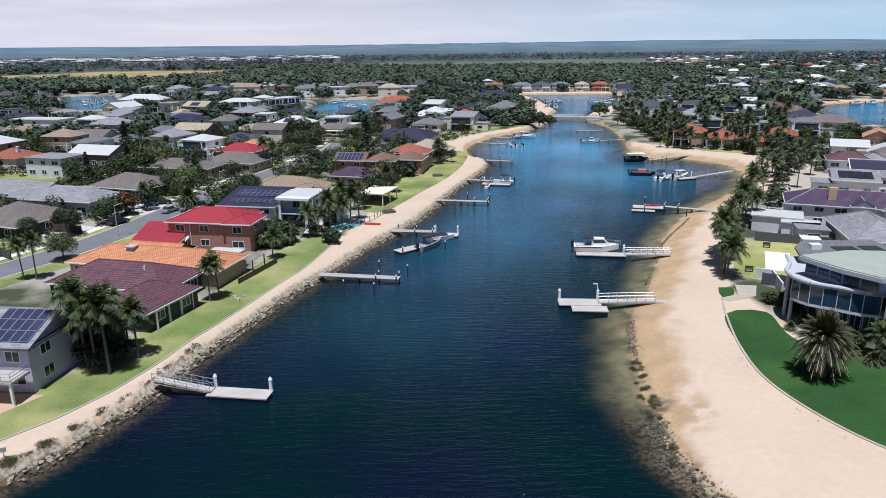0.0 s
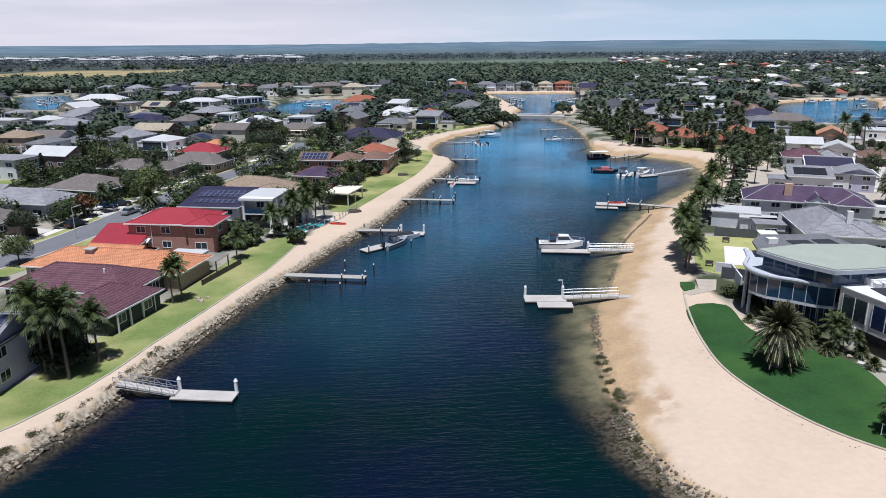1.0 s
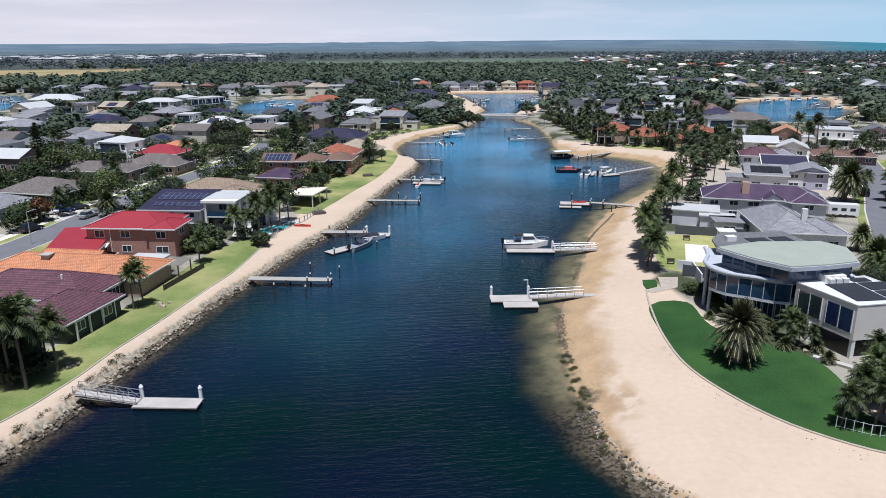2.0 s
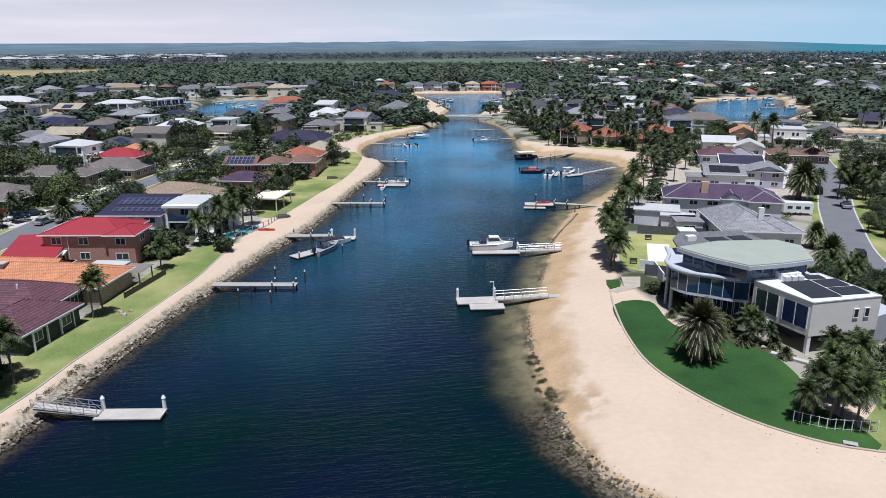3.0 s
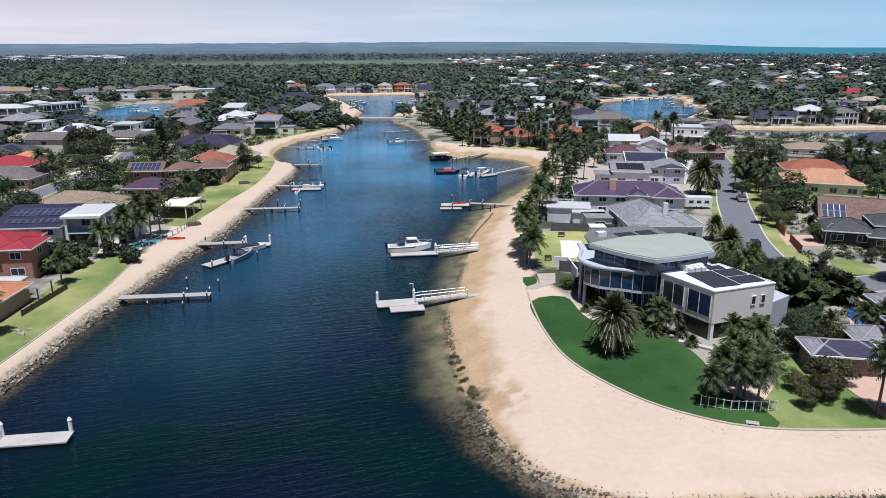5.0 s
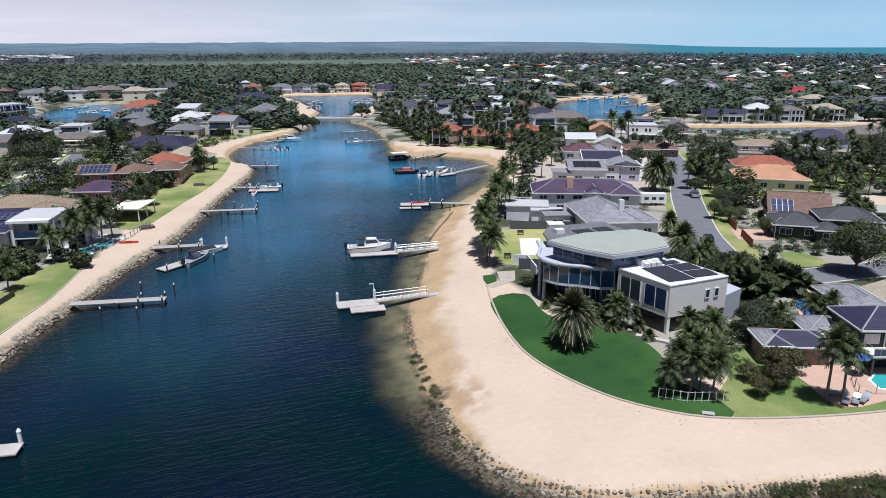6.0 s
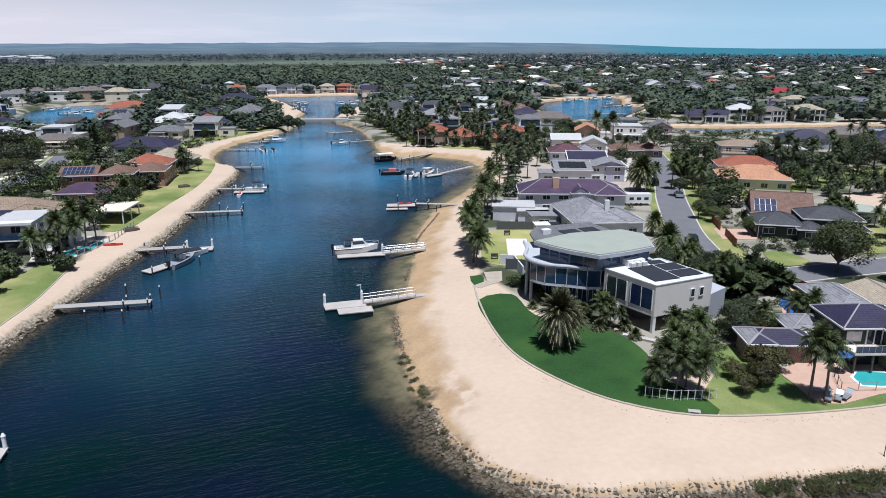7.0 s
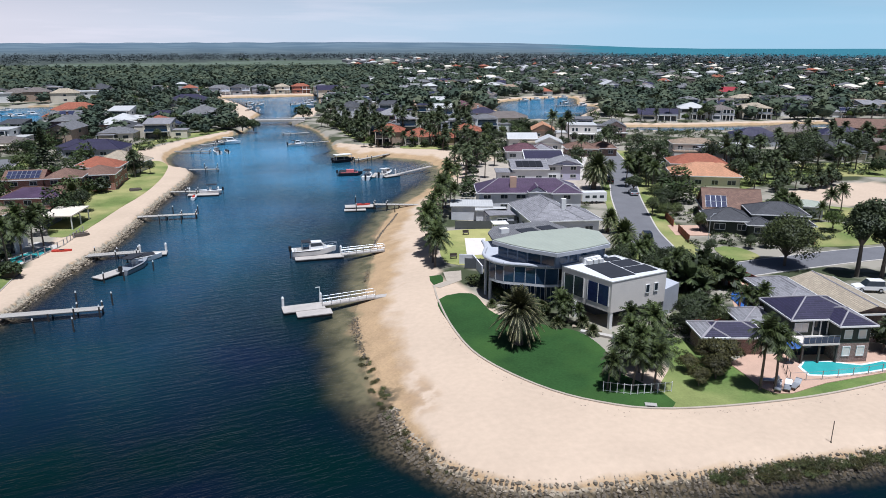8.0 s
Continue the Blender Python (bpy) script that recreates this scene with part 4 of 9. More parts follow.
def roof_shape(kind, w, d, h, pitch, over):
    """Roof faces over a rectangle centred at the origin, and the lines of its ridge and hips."""
    s, a, b = Build(), w / 2 + over, d / 2 + over
    lines = []
    if kind == "flat":
        s.box(-a, a, -b, b, h, h + 0.22)
        return s, lines
    if kind == "skill":                                  # one slope, rising towards +y
        r = pitch * 2 * b
        s.face([(-a, -b, h), (a, -b, h), (a, b, h + r), (-a, b, h + r)])
        s.face([(-a, b, h - 0.15), (-a, b, h + r), (a, b, h + r), (a, b, h - 0.15)])
        s.face([(-a, -b, h - 0.15), (-a, -b, h), (-a, b, h + r), (-a, b, h - 0.15)])
        s.face([(a, -b, h - 0.15), (a, b, h - 0.15), (a, b, h + r), (a, -b, h)])
        s.face([(-a, -b, h - 0.15), (a, -b, h - 0.15), (a, -b, h), (-a, -b, h)])
        return s, lines
    flip = b > a
    if flip:
        a, b = b, a
    r = pitch * b
    k = a if kind == "gable" else a - b
    t0, t1 = (-k, 0, h + r), (k, 0, h + r)
    c = [(-a, -b, h), (a, -b, h), (a, b, h), (-a, b, h)]
    faces = [[c[0], c[1], t1, t0], [c[2], c[3], t0, t1]]
    if kind == "hip":
        faces += [[c[1], c[2], t1], [c[3], c[0], t0]]
        lines = [(c[0], t0), (c[3], t0), (c[1], t1), (c[2], t1)]
    if k > 0.3:
        lines.append((t0, t1))
    faces.append([c[3], c[2], c[1], c[0]])

    def tr(p):
        return (-p[1], p[0], p[2]) if flip else p
    for f in faces:
        s.face([tr(p) for p in f])
    return s, [(tr(p), tr(q)) for p, q in lines]


def wing(e, cx, cy, w, d, h, kind, wall, roof, pitch=0.42, over=0.5, base=0.0, turn=0.0, trim="white", win=True, caps=None, framed=True,
         glass=None, storeys=None, others=()):
    """One block of a house: walls, roof, gutter, ridge caps and windows, under the house e."""
    loc = pose(cx, cy, 0, 0, 0, turn)
    far = math.hypot(*e.matrix_world.translation.xy) > 240
    body = Build().box(-w / 2, w / 2, -d / 2, d / 2, base, h)
    if kind == "gable":
        r = pitch * (min(w, d) / 2 + over)
        if w >= d:
            for x in (-w / 2, w / 2):
                body.face([(x, -d / 2, h), (x, d / 2, h), (x, 0, h + r * (d / 2) / (d / 2 + over))])
        else:
            for y in (-d / 2, d / 2):
                body.face([(-w / 2, y, h), (w / 2, y, h), (0, y, h + r * (w / 2) / (w / 2 + over))])
    o = part("wall", body, M[wall], e)
    o.matrix_basis = loc
    s, lines = roof_shape(kind, w, d, h, pitch, over)
    ro = part("roof", s, M[roof], e)
    ro.matrix_basis = loc
    a, b = w / 2 + over, d / 2 + over
    if kind != "flat" and not far:
        g = Build()
        for x0, x1, y0, y1 in ((-a - 0.06, a + 0.06, -b - 0.08, -b + 0.02), (-a - 0.06, a + 0.06, b - 0.02, b + 0.08), (-a - 0.08, -a + 0.02, -b, b), (a - 0.02, a + 0.08, -b, b)):
            g.box(x0, x1, y0, y1, h - 0.17, h + 0.03)
        part("gutter", g, M[trim], ro)
    if lines and caps:
        g = Build()
        for p, q in lines:
            g.bar(p, q, 0.11, n=5)
        part("ridge_cap", g, M[caps], ro)
    if win:
        n_st = storeys or max(1, round((h - base) / 2.8))
        fh = (h - base) / n_st
        for st in range(n_st):
            z = base + st * fh + min(0.9, fh * 0.33)
            hh = min(1.3, fh * 0.48)
            for side, length, depth, ang in ((0, w, d, 0), (1, d, w, 90), (2, w, d, 180), (3, d, w, 270)):
                n = max(1, int(length / (3.6 if framed else 14.0 if far else 6.5)))
                face = (e.matrix_world @ loc).to_3x3() @ Vector((math.sin(radians(ang)), -math.cos(radians(ang)), 0))
                if (not framed or e.matrix_world.translation.length > 85) and face.x * e.matrix_world.translation.x + face.y * e.matrix_world.translation.y > -0.2 * e.matrix_world.translation.length:
                    continue                             # houses further back have windows towards the canal only
                for i in range(n):
                    u = (i + 0.5) / n * length - length / 2
                    p = Matrix.Rotation(radians(ang), 4, "Z") @ Vector((u, -depth / 2, z))
                    g = loc @ p
                    if any(abs(g.x - ox) < ow / 2 + 0.3 and abs(g.y - oy) < od / 2 + 0.3 and oh > z for ox, oy, ow, od, oh in others):
                        continue
                    ww = 1.7 if (i + st + side) % 3 else 2.2
                    add_window(e, g.x, g.y, g.z, turn + ang, min(ww, length / n * 0.7), hh, glass or M["glass"], framed)
    return ro


def solar(roof_part, w, d, h, pitch, over, cols, rows, u0, v0, side=0, pw=1.0, ph=1.65):
    """A field of solar panels on the slope that faces -y (side 0) or +x (side 1) of a roof over w x d."""
    run = (d if side == 0 else w) / 2 + over
    ln = math.hypot(1, pitch)
    for i in range(cols):
        for j in range(rows):
            u, v = u0 + i * (pw + 0.06), v0 + j * (ph + 0.06)

            def at(uu, vv, lift):
                y = -run + vv / ln
                z = h + (vv / ln) * pitch + lift
                return (uu, y, z) if side == 0 else (-y, uu, z)
            s = Build()
            top = [at(u, v, 0.13), at(u + pw, v, 0.13), at(u + pw, v + ph, 0.13), at(u, v + ph, 0.13)]
            low = [at(u, v, 0.05), at(u + pw, v, 0.05), at(u + pw, v + ph, 0.05), at(u, v + ph, 0.05)]
            s.face(top)
            for k in range(4):
                s.face([low[k], low[(k + 1) % 4], top[(k + 1) % 4], top[k]])
            p = part("solar_panel", s, M["solar"], roof_part)
            fr = Build()
            for k in range(4):
                fr.bar(top[k], top[(k + 1) % 4], 0.03, n=4)
            fr_me = fr.mesh("panel_frame", M["alu"])
            p.data.materials.append(M["alu"])
            n0 = len(s.v)
            s.v += fr.v
            s.f += [tuple(q + n0 for q in f) for f in fr.f]
            s.uv += fr.uv
            me = s.mesh("solar_panel", M["solar"])
            me.materials.append(M["alu"])
            for q in me.polygons[5:]:
                q.material_index = 1
            p.data = me
            bpy.data.meshes.remove(fr_me)


TAKEN = []                                               # places of houses, as x, y, radius


def house(label, x, y, turn, wings, wall, roof, group="", category="house", name="house", extras=None, **kw):
    """A house of one or more blocks (cx, cy, w, d, height, roof kind, and its own options) round its middle."""
    e = thing(name, label, category, pose(x, y, LZ, 0, 0, turn), group)
    roofs = []
    boxes = [(q[0], q[1], q[2], q[3], q[4]) for q in wings]
    for i, q in enumerate(wings):
        opt = dict(kw)
        opt.update(q[6] if len(q) > 6 else {})
        wl, rf = opt.pop("wall", wall), opt.pop("roof", roof)
        roofs.append(wing(e, *q[:6], wl, rf, others=[b for j, b in enumerate(boxes) if j != i], **opt))
        c, s_ = math.cos(radians(turn)), math.sin(radians(turn))
        TAKEN.append((x + q[0] * c - q[1] * s_, y + q[0] * s_ + q[1] * c, math.hypot(q[2], q[3]) / 2))
    if extras is not None:                               # what stands on and beside the roof of a suburban house
        _, _, w, d, h = wings[0][:5]
        if extras.random() < 0.35:
            cx, cy = extras.uniform(-0.3, 0.3) * w, extras.uniform(-0.3, 0.3) * d
            part("chimney", Build().box(cx - 0.4, cx + 0.4, cy - 0.4, cy + 0.4, h, h + 2.9).box(cx - 0.5, cx + 0.5, cy - 0.5, cy + 0.5, h + 2.9, h + 3.05), M[extras.choice(["tan_brick", "white", "brown_brick"])], e)
        if extras.random() < 0.4:
            q0, q1 = extras.choice([(-0.5, 0.0), (0.0, 0.5), (-0.25, 0.3)])
            part("patio_roof", Build().box(q0 * w, q1 * w, -d / 2 - 3.4, -d / 2 - 0.55, 2.35, 2.5), M[extras.choice(["r_white", "white", "r_frost", "cream"])], e, "flat patio roof")
            u0, u1 = q0 * w + 0.2, q1 * w - 0.2
            part("patio_frame", Build().box(u0 - 0.09, u0 + 0.09, -d / 2 - 3.3, -d / 2 - 3.1, 0, 2.35).box(u1 - 0.09, u1 + 0.09, -d / 2 - 3.3, -d / 2 - 3.1, 0, 2.35), M["white"], e)
        if extras.random() < 0.3 and wings[0][5] != "flat" and w >= d:
            n, ar = extras.choice([4, 5, 6]), Build()
            for i in range(n):
                for j in (0, 1):
                    u, v = -w * 0.22 + i * 1.06, -d / 2 + 0.5 + j * 1.7
                    zz = [h + (q + d / 2 + 0.5) * 0.42 + 0.12 for q in (v, v + 1.62)]
                    ar.face([(u, v, zz[0]), (u + 1.0, v, zz[0]), (u + 1.0, v + 1.62, zz[1]), (u, v + 1.62, zz[1])])
                    ar.face([(u, v, zz[0] - 0.08), (u + 1.0, v, zz[0] - 0.08), (u + 1.0, v, zz[0]), (u, v, zz[0])])
            part("solar_panel", ar, M["solar"], roofs[0])["kind"] = "stuff"
        if extras.random() < 0.35:
            part("roof_unit", Build().box(-0.6, 0.6, d * 0.1, d * 0.1 + 0.9, h + 0.9, h + 2.1), M["timber"], e, "weathered rooftop cooler")
    return e, roofs
# ---------------------------------------------------------------- waterfront houses, left bank
e, r = house("grey two-storey house with a solar panel field and a front balcony", -49.6, 71.6, -6, [(0, 0, 14.5, 10.4, 5.2, "gable", {"pitch": 0.36, "trim": "slate"})], "lilac", "r_frost")
solar(r[0], 14.5, 10.4, 5.2, 0.36, 0.5, 5, 3, 1.9, 0.9)
part("balcony_deck", Build().box(-3.0, 7.4, -8.4, -5.6, 2.5, 2.75), M["timber"], e)
for bx in (-2.6, 7.1):
    part("balcony_post", Build().box(bx - 0.12, bx + 0.12, -8.3, -8.06, 0, 2.5), M["white"], e)
rail = Build()
for z in (2.95, 3.3, 3.7):
    rail.bar((-2.9, -8.3, z), (7.3, -8.3, z), 0.03).bar((7.3, -8.3, z), (7.3, -5.6, z), 0.03)
for k in range(11):
    rail.bar((-2.9 + k * 1.02, -8.3, 2.7), (-2.9 + k * 1.02, -8.3, 3.75), 0.03)
part("balcony_rail", rail, M["alu"], e)
laid("paving", "terracotta paved terrace under the balcony", "paving", [(-52, 58.5), (-44.4, 60.5), (-41.6, 65), (-52, 66.5)], M["paver"], z=LZ + 0.08, curve=False)

e, r = house("low brick house with a maroon tiled hipped roof", -44, 92, -14,
             [(-3.2, 3.6, 18.5, 9.5, 2.7, "hip"), (5.2, -3.4, 8.2, 10.2, 2.7, "hip", {"turn": -4})], "darkwall", "r_maroon", caps="r_maroon", pitch=0.45)
part("chimney", Build().bar((1.0, 2.2, 4.2), (1.0, 2.2, 5.0), 0.14, n=8), M["white"], e, "white roof vent")
for k in range(4):
    part("veranda_post", Build().box(9.4, 9.6, -7.6 + k * 2.6, -7.4 + k * 2.6, 0, 2.6), M["white"], e)

e, r = house("low house with a long bright orange tiled roof", -45.2, 105.2, -14,
             [(0, 0, 25.5, 9.0, 2.7, "hip"), (-3, 4.2, 9, 6, 2.6, "gable"), (8.8, -0.4, 8, 8.0, 2.7, "hip")], "tan_brick", "r_orange", caps="r_orange", pitch=0.4)
part("cooler", Build().box(-4.4, -3.2, -1.6, -0.5, 3.6, 4.7).box(-4.6, -3.0, -1.8, -0.3, 4.7, 4.85), M["timber"], e, "weathered rooftop air cooler")
house("white flat patio roof on the orange-roofed house", -35.6, 107.6, -14, [(0, 0, 5.2, 4.4, 2.75, "flat")], "slate", "r_white", name="patio", category="patio roof", win=False, over=0.2)
pg = thing("pergola", "dark timber pergola with open slats beside the patio", "pergola", pose(-31.6, 106.4, LZ, 0, 0, -14))
for x in (-2.1, 2.1):
    for y in (-1.9, 1.9):
        part("post", Build().box(x - 0.08, x + 0.08, y - 0.08, y + 0.08, 0, 2.6), M["darktimber"], pg)
slat = Build().box(-2.5, 2.5, -0.05, 0.05, 2.6, 2.72).mesh("slat", M["timber"])
for k in range(9):
    part("slat", slat, None, pg).location = (0, -2.0 + k * 0.5, 0)

house("red-roofed garage of the brick house", -50.0, 119.5, 3, [(0, 0, 8.0, 11.0, 2.5, "skill", {"pitch": 0.12})], "brick", "r_red", name="garage", category="garage", win=False, over=0.35)
e, r = house("two-storey red brick house with a red metal roof", -40.6, 122.2, -9,
             [(-1.0, 0.6, 13.5, 9.0, 5.2, "hip", {"pitch": 0.36}), (5.4, -1.2, 4.5, 6.2, 5.2, "hip", {"pitch": 0.36})], "brick", "r_red", caps="r_red")
for x in (-3.6, 3.6):
    part("downpipe", Build().bar((x, -4.0, 0), (x, -4.0, 5.0), 0.06), M["white"], e)
part("awning", Build().face([(-6.6, -3.9, 2.5), (-6.6, -5.4, 2.1), (-3.9, -5.4, 2.1), (-3.9, -3.9, 2.5)]).box(-6.6, -3.9, -5.4, -3.9, 2.0, 2.08), M["white"], e, "white window awning")

e, r = house("white modern house with a dark solar-panelled roof", -33.8, 138.6, -10,
             [(-4.4, 0, 11.5, 10.5, 4.6, "skill", {"pitch": 0.16, "roof": "r_navy", "wall": "pale", "trim": "white"}),
              (5.0, 1.8, 7.0, 8.0, 6.0, "flat", {"roof": "r_white", "over": 0.1}), (9.6, 4.2, 5.6, 6.5, 3.4, "flat", {"roof": "r_frost", "over": 0.1, "wall": "pale"})], "white", "r_white", glass=M["blueglass"])
solar(r[0], 11.5, 10.5, 4.6, 0.16, 0.5, 8, 1, -3.9, 2.2, pw=1.1)
solar(r[0], 11.5, 10.5, 4.6, 0.16, 0.5, 9, 2, -4.5, 5.6, pw=1.05)
for x in (2.0, 7.6):
    part("column", Build().box(x - 0.3, x + 0.3, -3.9, -3.3, 0, 6.0), M["white"], e)
part("canopy", Build().box(1.4, 8.4, -4.2, -2.1, 5.7, 6.15), M["white"], e)
part("balcony_deck", Build().box(1.6, 8.2, -3.8, -2.1, 2.8, 3.0), M["white"], e)
part("balcony_rail", Build().box(2.3, 7.3, -3.75, -3.7, 3.0, 3.9), M["blueglass"], e)
# dark panels paint the shade of a ground floor recess and side opening
part("ground_glass", Build().box(1.7, 8.3, -2.28, -2.22, 0.1, 2.7), M["glass"], e, "dark glass panel painting the shaded recess under the balcony")
part("side_glass", Build().box(9.2, 12.2, 0.86, 0.92, 0.2, 2.9), M["glass"], e, "dark glass panel painting the dark opening in the side wall")

house("low house with a wide tan tiled hipped roof", -35.2, 163.2, -24, [(0, 0, 18.5, 11.5, 2.7, "hip"), (5.5, -3, 8, 8, 2.7, "hip")], "tan_brick", "r_tan", caps="r_tan")
cp = thing("carport", "open carport with a flat white roof at the waterfront", "carport", pose(-14.8, 157.6, LZ, 0, 0, -18))
TAKEN.append((-14.8, 157.6, 5))
part("roof", Build().box(-3.1, 3.1, -4.6, 4.6, 2.7, 2.95), M["cream"], cp)
for x in (-2.8, 2.8):
    for y in (-4.3, 0, 4.3):
        part("post", Build().box(x - 0.1, x + 0.1, y - 0.1, y + 0.1, 0, 2.7), M["white"], cp)
part("back_wall", Build().box(-2.9, -2.7, -4.4, 4.4, 0, 2.7), M["slate"], cp)
house("low house with a mauve and rust tiled hipped roof", -22.6, 180.2, -16, [(0, 0, 11.5, 7.5, 2.7, "hip"), (4.2, 2.5, 6, 7, 2.7, "hip", {"roof": "r_bark"})], "brick", "r_purple", caps="r_bark")
e, r = house("two-storey brick house with solar panels on its roof", -20.5, 193.5, -10,
             [(-4.6, 0, 8.4, 7.5, 4.6, "gable"), (4.0, 0.5, 8.0, 8.0, 4.6, "hip", {"roof": "r_bark"}), (10.5, 6, 8, 8, 4.2, "hip", {"roof": "r_bark"})], "brick", "r_bark")
solar(r[0], 8.4, 7.5, 4.6, 0.42, 0.5, 7, 2, -3.8, 0.5)
e, r = house("brick waterfront house with balconies and a rust tile roof", -8.2, 205.5, -14, [(0, 0, 9, 8, 4.8, "hip"), (-3, 4, 8, 8, 4.8, "hip")], "brick", "r_terra")
house("low house with a pale tan tiled hipped roof", -4.5, 224, -26, [(0, 0, 13, 12, 2.8, "hip", {"pitch": 0.5})], "cream", "r_pale", caps="r_pale")
house("wide house with a dark blue tiled roof", -11.5, 259, -18, [(0, 0, 18, 12, 2.9, "hip"), (-9, 6, 10, 9, 2.9, "hip")], "render", "r_navy", caps="r_navy")

# ---------------------------------------------------------------- the big house at the beach
e = thing("beach_house", "large grey house with curved glass front and white box wing", "house", pose(0, 0, 0))
TAKEN += [(55, 84, 10), (57, 71, 8), (64, 92, 8)]
beam = smooth_line([(47.6, 91.6), (46.3, 88.0), (44.5, 85.3), (44.0, 82.5), (45.0, 80.0), (47.4, 78.2), (49.5, 76.4), (51.2, 75.7)], 1.3).tolist()
bay = [q for q in beam if q[1] < 82.6]
ground_line = [(50.4, 92.0), (49.2, 88.5), (48.3, 85.6), (48.8, 82.6), (50.2, 79.9), (52.6, 78.2)]
top_line = [(46.0, 83.6), (48.0, 78.8), (50.4, 75.4)]
part("lower_wall", Build().prism(ground_line + [(61.0, 78.2), (61.8, 88.0), (59.6, 92)], LZ, 5.0), M["slate"], e)
part("middle_wall", Build().prism([(49.6, 91.6), (48.6, 88.2), (47.2, 85.0), (46.6, 82.4), (47.6, 80.6), (49.8, 78.6), (51.4, 77.2), (60.8, 77.2), (61.8, 88.0), (59.6, 91.6)], 5.05, 7.45), M["slate"], e)
part("floor_slab", Build().prism(bay + [(60.8, 77.0), (60.8, 82.0), (46.8, 82.6)], 4.85, 5.2), M["pale"], e)
part("terrace_slab", Build().prism(beam + [(60.8, 77.0), (61.9, 88.0), (59.8, 91.6)], 7.5, 7.72), M["render"], e, "grey curved terrace slab")
part("upper_wall", Build().prism(top_line + [(59.0, 76.3), (61.4, 81.6), (60.0, 84.1), (52.2, 84.9)], 7.72, 10.0), M["navywall"], e)
part("roof", Build().prism([(45.2, 83.6), (46.2, 80.8), (47.5, 78.1), (50.0, 74.5), (54.8, 74.8), (59.3, 75.6), (61.9, 81.5), (60.3, 84.7), (52.0, 85.5)], 10.22, 10.36), M["r_sage"], e, "flat pale green metal roof")
part("fascia", Build().prism([(45.05, 83.7), (46.05, 80.75), (47.36, 78.0), (49.92, 74.35), (54.85, 74.65), (59.45, 75.45), (62.1, 81.5), (60.4, 84.9), (52.0, 85.7)], 9.7, 10.215), M["render"], e)
part("lower_roof", Build().prism([(47.5, 88.2), (48.7, 92.0), (51.4, 95.2), (61.2, 95.0), (61.9, 86.0), (52.0, 86.0)], 8.75, 9.0), M["r_grey"], e, "grey flat back roof")
part("back_wall", Build().prism([(48.4, 88.4), (49.4, 91.8), (51.8, 94.7), (60.8, 94.5), (61.4, 86.4), (52.2, 86.4)], LZ, 8.75), M["pale"], e)
rail = Build()
for (x0, y0), (x1, y1) in zip(beam, beam[1:]):
    rail.bar((x0, y0, 7.86), (x1, y1, 7.86), 0.26, n=10)
part("handrail", rail, M["render"], e, "thick curved grey tubular beam")
for (x0, y0), (x1, y1) in zip(bay, bay[1:]):
    dx, dy = x1 - x0, y1 - y0
    ln = math.hypot(dx, dy)
    nxx, nyy = dy / ln * 0.03, -dx / ln * 0.03
    u, v = (x0 + dx * 0.03, y0 + dy * 0.03), (x1 - dx * 0.03, y1 - dy * 0.03)
    part("bay_pane", Build().prism([u, v, (v[0] - nxx, v[1] - nyy), (u[0] - nxx, u[1] - nyy)][::-1], 5.25, 7.48), M["blueglass"], e, "curved blue tinted glass pane")
    part("mullion", Build().bar((x1, y1, 5.2), (x1, y1, 7.5), 0.05, n=6), M["pale"], e)
for (x0, y0), (x1, y1) in zip(top_line, top_line[1:]):
    ln = math.hypot(x1 - x0, y1 - y0)
    n = max(2, int(ln / 1.5))
    for k in range(n):
        u = (k + 0.5) / n
        add_window(e, x0 + (x1 - x0) * u, y0 + (y1 - y0) * u, 7.95, math.degrees(math.atan2(y1 - y0, x1 - x0)), ln / n * 0.94, 1.85, M["blueglass"], framed=False)
for k in range(5):
    add_window(e, 51.8 + k * 1.7, 75.55 + k * 0.19, 8.3, 5.5, 1.5, 1.4, M["blueglass"], framed=False)
for x, y in ((46.3, 87.9), (45.0, 85.4), (44.7, 83.4)):
    part("column", Build().bar((x, y, LZ), (x, y, 7.6), 0.24, n=12), M["render"], e, "tall round grey column")
part("column", Build().bar((47.6, 78.5, LZ), (47.6, 78.5, 4.9), 0.24, n=12), M["render"], e, "tall round grey column")
for (x0, y0), (x1, y1) in zip(ground_line, ground_line[1:]):
    ln = math.hypot(x1 - x0, y1 - y0)
    n = max(2, int(ln / 1.3))
    for k in range(n):
        u = (k + 0.5) / n
        add_window(e, x0 + (x1 - x0) * u, y0 + (y1 - y0) * u, LZ + 0.15, math.degrees(math.atan2(y1 - y0, x1 - x0)), ln / n * 0.92, 2.6, M["blueglass"])
for a_, b_, c_, d_ in ((53.4, 89.0, 3.0, 2.6), (57.2, 89.4, 2.6, 2.4)):
    part("roof_panel", Build().box(a_, a_ + c_, b_, b_ + d_, 9.0, 9.1), M["canvas"], e, "black roof panel")
part("air_conditioner", Build().box(50.2, 51.6, 90.4, 91.4, 9.0, 9.7), M["white"], e, "white rooftop air conditioning unit")
laid("paving", "white paved court on the back lawn", "paving", [(51, 104.1), (54.3, 103.4), (59.3, 113.1), (55.6, 114.6)], M["pavepale"], z=LZ + 0.12, curve=False)
gw = thing("garden_wall", "grey rendered garden wall beside the big house", "wall", pose(0, 0, 0))
part("panel", Build().prism([(48.6, 93.3), (50.0, 99.5), (49.8, 99.55), (48.4, 93.35)][::-1], LZ - 0.1, LZ + 1.7), M["pale"], gw)
